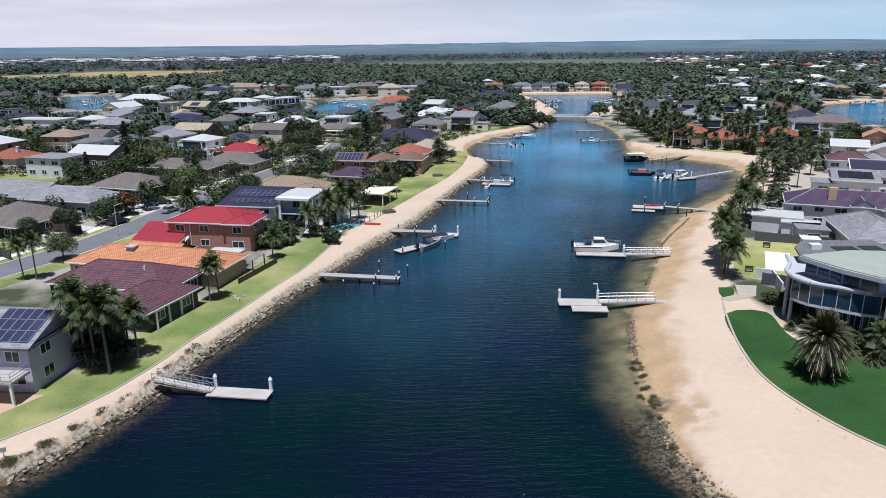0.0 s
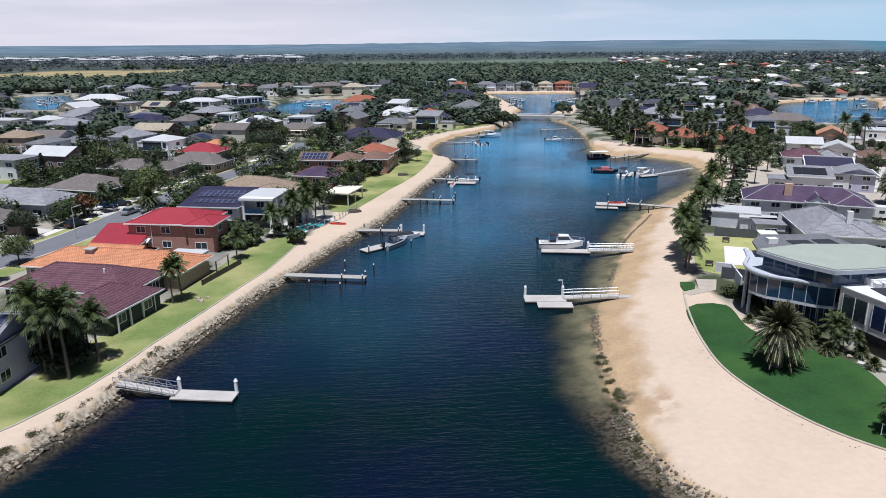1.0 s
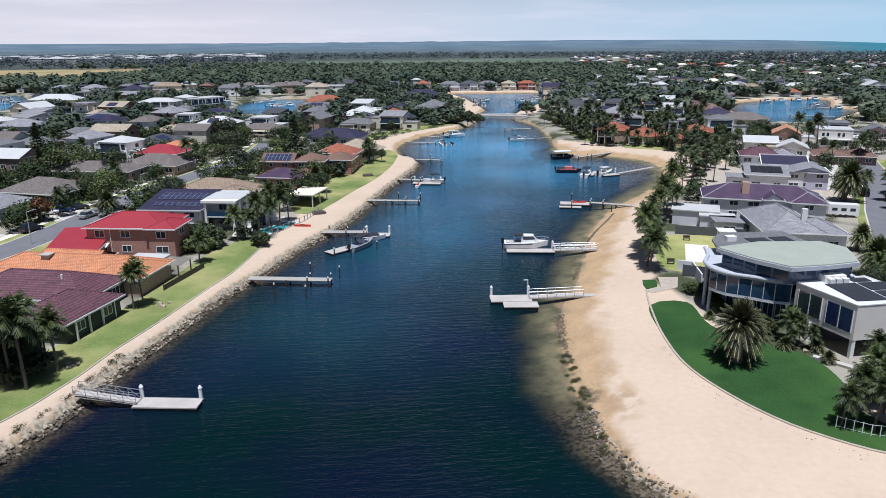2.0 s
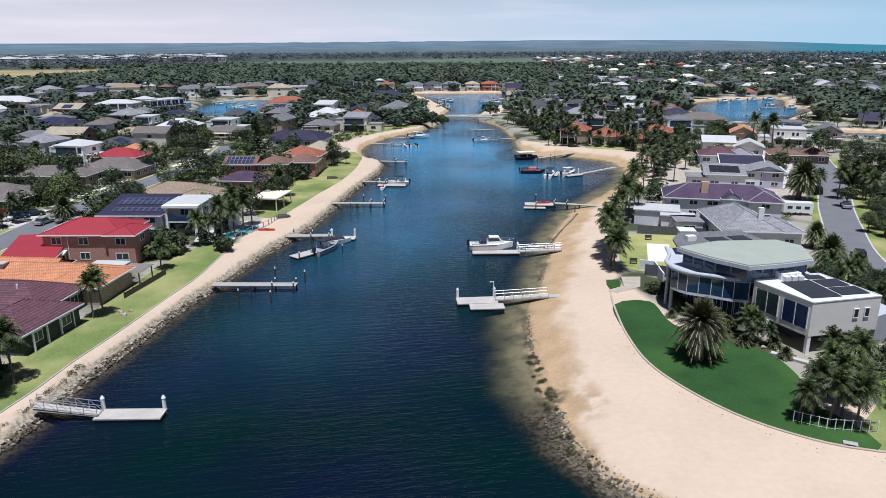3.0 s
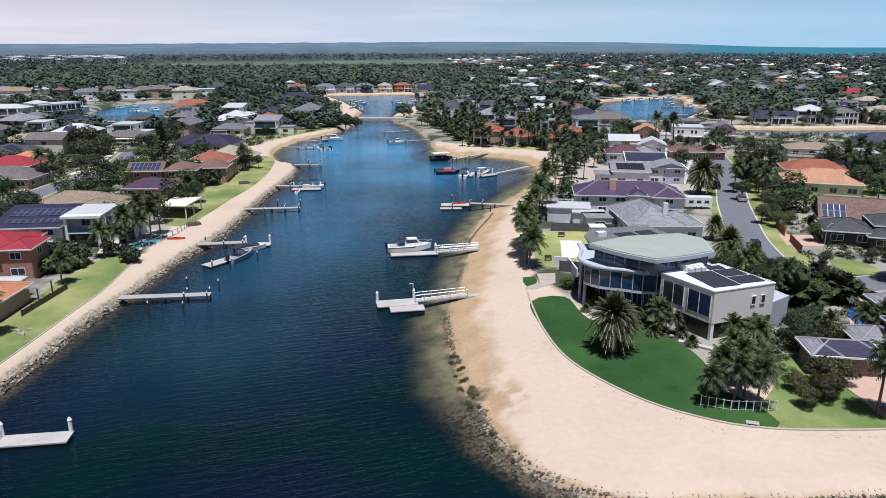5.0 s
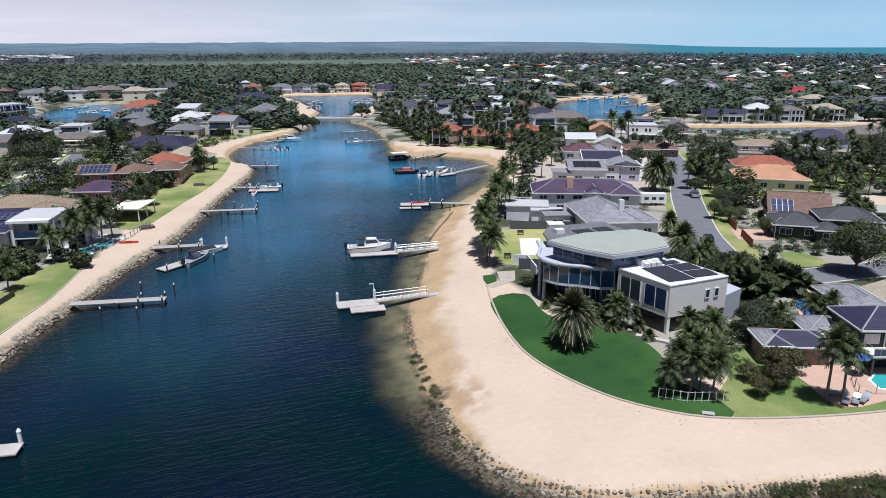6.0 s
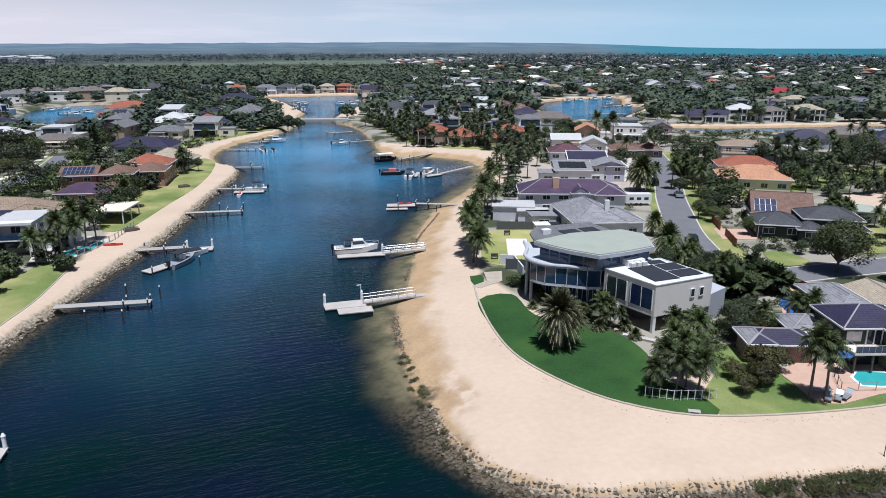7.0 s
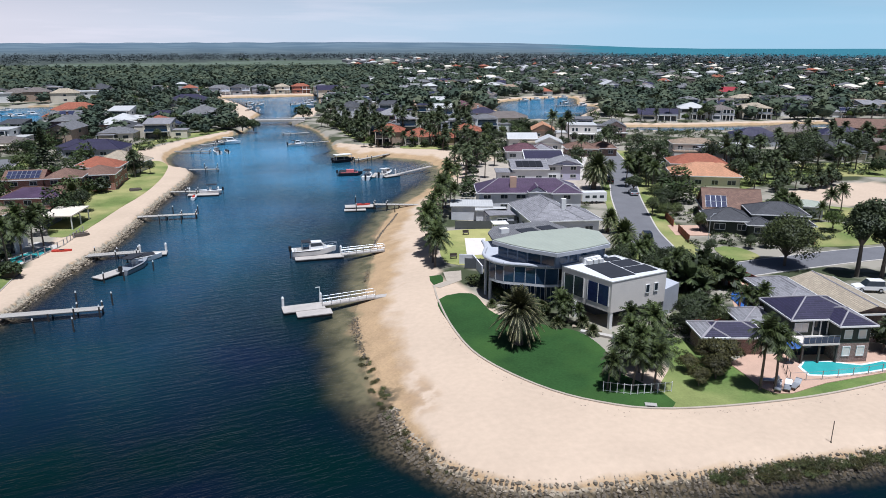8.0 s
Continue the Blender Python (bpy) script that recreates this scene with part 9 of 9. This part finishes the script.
for xa, ya, xb, yb, n, spread in ((25.4, 87.5, 23.6, 80.0, 240, 0.8), (23.6, 80, 22.6, 72, 120, 0.5), (22.8, 69, 22.2, 62, 160, 0.9), (36.5, 113, 41.5, 126, 160, 0.25), (31.5, 102, 34, 108, 90, 0.4)):
    u = rock_rng.uniform(0, 1, n)
    px, py = xa + (xb - xa) * u + rock_rng.normal(0, spread * 0.5, n), ya + (yb - ya) * u
    wd.append(np.stack([px, py, 0.16 + np.abs(rock_rng.normal(0, 0.06, n))], 1))
wd = np.vstack(wd)
tagged(new("seaweed", soup("seaweed", leaf_quads(rock_rng, wd, rock_rng.uniform(0.05, 0.2, len(wd)), 14.0), M["rockdark"])), "dark strands of dried seaweed on the wet sand", "seaweed", kind="stuff")

# brown leaf litter blown against the lawn edging, and small pebbles on the sand
edge_line = smooth_line([(38.2, 88.0)] + [(x - 0.6, y - 0.5) for x, y in lawn_edge[2:]], 0.4)
lt = edge_line[rock_rng.randint(0, len(edge_line), 200)] + np.stack([-np.abs(rock_rng.normal(0, 0.5, 200)), -np.abs(rock_rng.normal(0, 0.4, 200))], 1)
lt = np.column_stack([lt, np.full(200, LZ + 0.02)])
tagged(new("leaf_litter", soup("leaf_litter", leaf_quads(rock_rng, lt, rock_rng.uniform(0.03, 0.1, 200), 14.0), M["bark"])), "brown leaf litter on the sand along the lawn edging", "leaf litter", kind="stuff")

# ---------------------------------------------------------------- cars, fences and yard things
def car(label, x, y, turn, paint, suv=False, ln=4.5):
    e = thing("car", label, "car", pose(x, y, LZ + 0.12, 0, 0, turn), "parked cars")
    h1, h2 = (0.95, 1.75) if suv else (0.85, 1.45)
    b = Build()
    prof = [(-ln / 2, 0.35), (-ln / 2 + 0.05, h1 - 0.05), (-ln * 0.42, h1), (ln * 0.3, h1 - 0.05), (ln / 2 - 0.1, h1 - 0.25), (ln / 2, 0.35)]
    for s in (-0.9, 0.9):
        b.face([(px, s, pz) for px, pz in (prof if s > 0 else prof[::-1])])
    for (x0, z0), (x1, z1) in zip(prof, prof[1:] + prof[:1]):
        b.face([(x0, -0.9, z0), (x0, 0.9, z0), (x1, 0.9, z1), (x1, -0.9, z1)])
    part("body", b, M[paint], e)
    c0, c1 = (-ln * 0.44, ln * 0.2) if suv else (-ln * 0.36, ln * 0.18)
    lo = [(c0, -0.84, h1 - 0.02), (c1, -0.84, h1 - 0.02), (c1, 0.84, h1 - 0.02), (c0, 0.84, h1 - 0.02)]
    hi = [(c0 + (0.15 if suv else 0.5), -0.68, h2 - 0.04), (c1 - 0.65, -0.68, h2 - 0.04), (c1 - 0.65, 0.68, h2 - 0.04), (c0 + (0.15 if suv else 0.5), 0.68, h2 - 0.04)]
    g = Build()
    for k in range(4):
        g.face([lo[k], lo[(k + 1) % 4], hi[(k + 1) % 4], hi[k]])
    part("glasshouse", g, M["glass"], e)
    part("roof", Build().box(hi[0][0] - 0.03, hi[1][0] + 0.03, -0.71, 0.71, h2 - 0.05, h2), M[paint], e)
    for wx in (-ln * 0.3, ln * 0.31):
        for s in (-0.88, 0.88):
            t = part("tyre", Build().bar((wx, s - 0.1, 0.33), (wx, s + 0.1, 0.33), 0.33, n=12), M["tyre"], e)
            part("rim", Build().bar((wx, s - 0.11, 0.33), (wx, s + 0.11, 0.33), 0.19, n=10), M["silver"], t)
    for s in (-0.6, 0.6):
        part("headlight", Build().box(ln / 2 - 0.12, ln / 2 + 0.01, s - 0.18, s + 0.18, 0.55, 0.7), M["white"], e)
        part("tail_light", Build().box(-ln / 2 - 0.01, -ln / 2 + 0.06, s - 0.15, s + 0.15, 0.6, 0.75), M["red"], e)
    return e


car("black four-wheel drive parked on the street", 86.6, 99.6, 62, "carpaint", True)
car("silver car parked on the street", 111.6, 134.6, 60, "silver")
car("dark car parked under street trees", 116.0, 150.0, 60, "carpaint", True)
car("white four-wheel drive parked in the yard", 98.2, 63.2, 150, "hull", True)
car("dark car parked beside the kerb", -66.8, 138.6, 65, "carpaint", True)
car("blue car parked on a driveway", -67.5, 155.2, 20, "bluecar")
car("dark blue car parked on a driveway", -65.2, 157.4, 20, "carpaint")
car("white car parked on a driveway", -69.8, 152.6, 20, "hull")
car("pale blue car parked beside the red-roofed house", -60.0, 149.0, 70, "silver")

cv = thing("caravan", "white caravan parked beside the purple-roofed house", "caravan", pose(97.0, 131.0, LZ, 0, 0, -20))
part("body", Build().box(-2.9, 2.9, -1.15, 1.15, 0.55, 2.7), M["hull"], cv)
for k in range(3):
    part("window", Build().box(-2.2 + k * 1.7, -1.2 + k * 1.7, -1.18, -1.14, 1.4, 2.0), M["glass"], cv)
for wx in (-0.5, 0.5):
    part("wheel", Build().bar((wx, -1.2, 0.35), (wx, -1.0, 0.35), 0.35, n=12), M["tyre"], cv)


def fence(label, line, h, material, step=2.4, boards=True, name="fence", r=0.07):
    """Posts and board panels along a line."""
    e = thing(name, label, "fence", pose(0, 0, 0), "fences")
    pts = [np.array(p, float) for p in line]
    for a, b in zip(pts, pts[1:]):
        ln = np.linalg.norm(b - a)
        n = max(1, int(round(ln / step)))
        ang = math.degrees(math.atan2(*(b - a)[::-1]))
        for k in range(n + 1):
            p = a + (b - a) * k / n
            o = part("post", Build().box(-r, r, -r, r, 0, h + 0.08), material, e)
            o.matrix_basis = pose(p[0], p[1], LZ, 0, 0, ang)
            if k < n:
                if boards:
                    o = part("panel", Build().box(0.07, ln / n - 0.07, -0.025, 0.025, 0.08, h), material, e)
                else:
                    o = part("rail", Build().box(0, ln / n, -r * 0.3, r * 0.3, h * 0.15, h * 0.15 + r * 0.7), material, e)
                    o.matrix_basis = pose(p[0], p[1], LZ, 0, 0, ang)
                    o = part("rail", Build().box(0, ln / n, -r * 0.4, r * 0.4, h - r * 0.8, h), material, e)
                o.matrix_basis = pose(p[0], p[1], LZ, 0, 0, ang)
    return e


fence("red-brown timber panel fence along the footpath", [(92.8, 95.0), (96.6, 102.0)], 1.5, M["redfence"])
fence("red-brown timber panel fence along the driveway", [(98.4, 105.5), (102.0, 112.0)], 1.5, M["redfence"])
fence("long red-brown timber garden fence", [(112.5, 84.0), (124.5, 96.0)], 1.7, M["redfence"])
fence("red timber fence beside the paved yard", [(64.5, 60.5), (70.0, 61.5), (76.5, 67.0)], 1.8, M["redfence"])
fence("low white post fence round the palm clump", [(42.6, 53.4), (44.8, 51.6), (47.6, 50.7), (49.2, 50.4)], 1.15, M["white"], 0.75, False, r=0.035)
fence("dark glass pool fence at the terrace edge", [(62.6, 46.9), (66.2, 45.7), (72.0, 44.5), (80.0, 43.4)], 1.1, M["alu"], 1.8, False, r=0.035)
fence("black pool fence beside the terrace", [(62.6, 46.9), (64.8, 49.6), (67.2, 51.0)], 1.1, M["black"], 1.5, False, r=0.035)
fence("dark low fence along the waterfront lawn", [(-31.2, 100.0), (-27.8, 110.5)], 0.9, M["darktimber"])
fence("grey fence along the pool by the path", [(-21.2, 126.9), (-14.2, 140.4), (-11.4, 150.0)], 1.1, M["alu"], 1.8, False)
fence("grey boundary fence behind the palms", [(-52.0, 82.0), (-40.0, 79.4)], 1.7, M["slate"])
fence("dark boundary fence between the gardens", [(-56.0, 100.2), (-38.5, 95.4)], 1.7, M["slate"])
fence("dark timber fence round the driveway", [(-80.0, 118.0), (-74.0, 113.6)], 1.7, M["darktimber"])
fence("dark timber boundary fence", [(-78.0, 133.0), (-70.6, 131.0)], 1.7, M["darktimber"])
fence("dark fence at the back of the yellowing lawn", [(57.0, 121.8), (68.5, 117.0)], 1.7, M["slate"])
fence("grey wall along the back lawn", [(47.6, 97.8), (52.0, 95.4)], 1.8, M["slate"])

laid("driveway", "pale concrete driveway crossing the verge", "driveway", [(-70.0, 136), (-73.5, 127), (-79, 129), (-76.5, 139)], M["concrete"], z=LZ + 0.09, curve=False)
laid("driveway", "pale concrete driveway with parked cars", "driveway", [(-63.5, 150), (-65.2, 146), (-73, 152), (-70, 160), (-64, 161)], M["concrete"], z=LZ + 0.09, curve=False)
laid("driveway", "pink paved driveway of the dark green house", "driveway", [(94.2, 100), (98.2, 107), (104.4, 104.0), (100.5, 97)], M["paver"], z=LZ + 0.09, curve=False)
laid("lawn", "green front lawn of the dark green house", "lawn", [(91.6, 83.4), (94.6, 90.4), (98.6, 88.8), (97.6, 82.8)], M["lawn"], z=LZ + 0.07)
laid("lawn", "green lawn behind the corner tree", "lawn", [(107, 89), (114, 82.5), (128, 80.5), (134, 92), (126, 96)], M["lawn"], z=LZ + 0.07)
laid("lawn", "green lawn running to the small beach", "lawn", [(118, 104), (138, 96), (152, 98), (146, 104), (138, 114), (128, 116)], M["lawn"], z=LZ + 0.06)
laid("lawn", "green grass strip behind the small beach", "lawn", [(124, 118), (148, 130), (184, 130), (205, 112), (226, 128), (196, 150), (150, 146), (128, 132)], M["lawn"], z=LZ + 0.05)
laid("lawn", "front lawn of the brown-roofed house", "lawn", [(-75, 146), (-70, 158), (-64, 172), (-72, 176), (-82, 160)], M["lawn"], z=LZ + 0.07)
laid("lawn", "front lawn beside the street", "lawn", [(-84, 112), (-77.5, 121), (-82, 126), (-92, 120)], M["lawn"], z=LZ + 0.07)
laid("lawn", "bright mown lawn beside the marina", "lawn", [(-128, 186), (-108, 186), (-104, 196), (-128, 202)], M["lawn"], z=LZ + 0.07)
laid("lawn", "green verge lawn beyond the sandy bay", "lawn", [(-2, 262), (8, 282), (26, 302), (38, 318), (30, 322), (12, 300), (-6, 276)], M["lawn"], z=LZ + 0.07)
for k in range(26):
    u = k / 25
    (palm if k % 3 == 0 else shrub)(80 + 5 * math.sin(u * 3) + rng.uniform(0, 7), 248 + 66 * u + rng.uniform(-2, 2), rng.uniform(0.8, 1.1) if k % 3 == 0 else rng.uniform(1.0, 1.7))
laid("lawn", "green bank below the terracotta houses", "lawn", [(88, 234), (100, 226), (116, 216), (120, 222), (104, 236), (92, 240)], M["lawn"], z=LZ + 0.07)

for x, y, t in ((59.9, 46.1, 40), (60.9, 45.7, 35), (61.9, 45.6, 20), (60.3, 47.6, -30)):
    lg = thing("sun_lounger", "grey sun lounger on the pool terrace", "sun lounger", pose(x, y, LZ + 0.12, 0, 0, t), "sun loungers")
    part("bed", Build().box(-0.95, 0.45, -0.33, 0.33, 0.3, 0.38), M["alu"], lg)
    part("backrest", Build().face([(0.45, -0.33, 0.36), (0.95, -0.33, 0.8), (0.95, 0.33, 0.8), (0.45, 0.33, 0.36)]).box(0.9, 0.97, -0.33, 0.33, 0.74, 0.82), M["alu"], lg)
    for lx in (-0.8, 0.4):
        for ly in (-0.28, 0.28):
            part("leg", Build().box(lx - 0.03, lx + 0.03, ly - 0.03, ly + 0.03, 0, 0.3), M["black"], lg)


def parasol(label, x, y, material, h=2.6, r=1.7):
    e = thing("parasol", label, "parasol", pose(x, y, LZ + 0.1))
    part("pole", Build().bar((0, 0, 0), (0, 0, h), 0.04), M["steel"], e)
    c = Build()
    for k in range(8):
        a, b = k * math.pi / 4, (k + 1) * math.pi / 4
        c.face([(0, 0, h), (r * math.cos(a), r * math.sin(a), h - 0.5), (r * math.cos(b), r * math.sin(b), h - 0.5)])
    part("canopy", c, material, e)
    part("base", Build().bar((0, 0, 0), (0, 0, 0.1), 0.3, n=10), M["concrete"], e)


parasol("closed dark blue parasol beside the pool", 66.4, 50.2, M["blue"], 2.7, 1.0)
parasol("red parasol in the courtyard", 62.0, 60.6, M["red"], 2.4, 1.3)
cover = thing("covered_boat", "boat under a bright blue cover in the paved yard", "boat", pose(73.2, 62.2, LZ + 0.1, 0, 0, 120))
part("hull", hull_mesh(4.6, 1.7, 0.9), None, cover)
part("boat_cover", Build().face([(-2.2, -0.85, 0.85), (1.6, -0.6, 0.95), (1.4, 0, 1.3), (-2.0, 0, 1.5)]).face([(-2.2, 0.85, 0.85), (-2.0, 0, 1.5), (1.4, 0, 1.3), (1.6, 0.6, 0.95)]), M["blue"], cover)

ky = thing("kayak", "red kayak lying on the sandy path", "kayak", pose(-14.2, 136.2, LZ + 0.02, 0, 0, -15))
part("hull", hull_mesh(3.4, 0.8, 0.35, material="red"), None, ky)
part("cockpit_rim", Build().box(-0.5, 0.4, -0.22, 0.22, 0.28, 0.36), M["black"], ky)
for x, y, t in ((-1.2, 190.0, 5), (-11.6, 146.5, 10)):
    db = thing("dinghy", "dark upturned dinghy on the sandy path", "dinghy", pose(x, y, LZ + 0.45, 180, 0, t))
    part("hull", hull_mesh(3.0, 1.3, 0.45, material="darktimber"), None, db)
    part("keel", Build().box(-1.4, 1.2, -0.03, 0.03, -0.33, -0.24), M["darktimber"], db)
bn = thing("planter", "dark square planter with a clipped bush beside the path", "planter", pose(-20.6, 123.4, LZ, 0, 0, -20))
part("box", Build().box(-0.9, 0.9, -0.9, 0.9, 0, 1.1).box(-0.98, 0.98, -0.98, 0.98, 1.1, 1.2), M["darktimber"], bn)
dr = thing("drain_cover", "concrete drain outlet in the lawn edging", "drain", pose(45.2, 48.9, LZ, 0, 0, -32))
part("box", Build().box(-0.6, 0.6, -0.3, 0.3, -0.1, 0.2), M["timber"], dr)
part("grate", Build().box(-0.4, 0.4, -0.33, -0.29, 0.0, 0.16), M["black"], dr)
st = thing("marker_pole", "thin dark marker pole standing in the sand", "pole", pose(56.0, 36.7, LZ - 0.4))
part("pole", Build().bar((0, 0, 0), (0, 0, 2.6), 0.04), M["darktimber"], st)
part("foot", Build().bar((0, 0, 0.2), (0, 0, 0.45), 0.09), M["darktimber"], st)
sg = thing("path_sign", "small grey sign post beside the sandy path", "sign", pose(-38.9, 53.6, LZ - 0.1, 0, 0, 20))
part("post", Build().bar((0, 0, 0), (0, 0, 1.1), 0.05), M["timber"], sg)
part("board", Build().box(-0.25, 0.25, -0.03, 0.03, 0.7, 1.15), M["timber"], sg)
for x, y in ((-62.4, 128.6), (-53.6, 165.0), (92.5, 90.0), (124.0, 140.0)):
    sl = thing("street_lamp", "thin grey street lamp beside the kerb", "street lamp", pose(x, y, LZ), "street lamps")
    part("pole", Build().bar((0, 0, 0), (0, 0, 6.2), 0.09, 0.05), M["steel"], sl)
    part("arm", Build().bar((0, 0, 6.1), (1.2, 0.4, 6.5), 0.04), M["steel"], sl)
    part("lamp_head", Build().box(1.0, 1.6, 0.28, 0.52, 6.44, 6.56), M["alu"], sl)

# things on the back lawn and on the docks
for x, y, w, label in ((49.5, 117.5, 1.6, "dark garden bench on the back lawn"), (57.0, 117.0, 1.2, "small dark garden table on the lawn"), (48.2, 103.6, 1.2, "low dark garden seat on the lawn")):
    gb = thing("garden_bench", label, "bench", pose(x, y, LZ + 0.05, 0, 0, -15))
    part("seat", Build().box(-w / 2, w / 2, -0.25, 0.25, 0.4, 0.48), M["darktimber"], gb)
    part("backrest", Build().box(-w / 2, w / 2, 0.2, 0.26, 0.48, 0.9), M["darktimber"], gb)
    for lx in (-w / 2 + 0.1, w / 2 - 0.1):
        part("leg", Build().box(lx - 0.05, lx + 0.05, -0.22, 0.22, 0, 0.4), M["darktimber"], gb)
ps = thing("play_frame", "white and green play frame at the lawn's back edge", "play frame", pose(62.6, 113.6, LZ, 0, 0, -15))
for x in (-1.2, 1.2):
    for y in (-1.0, 1.0):
        part("post", Build().box(x - 0.07, x + 0.07, y - 0.07, y + 0.07, 0, 2.6), M["white"], ps)
part("roof", Build().box(-1.5, 1.5, -1.3, 1.3, 2.6, 2.75), M["white"], ps)
part("floor", Build().box(-1.2, 1.2, -1.0, 1.0, 1.1, 1.2), M["timber"], ps)
dl = thing("dock_light", "thin white lamp post on the floating dock", "lamp", pose(22.3, 94.6, 0.5))
part("pole", Build().bar((0, 0, 0), (0, 0, 2.4), 0.05), M["white"], dl)
part("lamp_head", Build().box(-0.6, 0.05, -0.06, 0.06, 2.36, 2.46), M["white"], dl)
ls = thing("garden_wall", "curved pale stone wall at the lawn bed", "wall", pose(0, 0, 0))
gw = [(49.6, 67.6), (51.0, 66.0), (52.2, 64.4), (51.4, 62.4), (49.8, 61.4)]
for (xa, ya), (xb, yb) in zip(gw, gw[1:]):
    part("stone_section", Build().bar((xa, ya, LZ + 0.2), (xb, yb, LZ + 0.2), 0.32, n=6), M["concrete"], ls)

# pale garden boulders in the beds of the waterfront lawns
for x, y, s_ in ((-34.6, 74.6, 0.55), (-34.0, 75.4, 0.4), (-35.2, 75.6, 0.5), (-29.6, 93.0, 0.7), (-30.2, 94.2, 0.5), (-29.0, 94.4, 0.45), (52.0, 66.8, 0.5), (50.9, 68.0, 0.4), (49.8, 69.4, 0.45), (46.9, 74.8, 0.4), (45.4, 76.2, 0.35)):
    bo = part("boulder", PALE_ROCKS[int(abs(x * 10)) % 6], None)
    bo.matrix_world = pose(x, y, LZ + 0.15, 8, -5, x * 40) @ Matrix.Diagonal((s_, s_, s_, 1))
    tagged(bo, "pale rounded boulder in a garden bed", "boulder", "garden boulders")
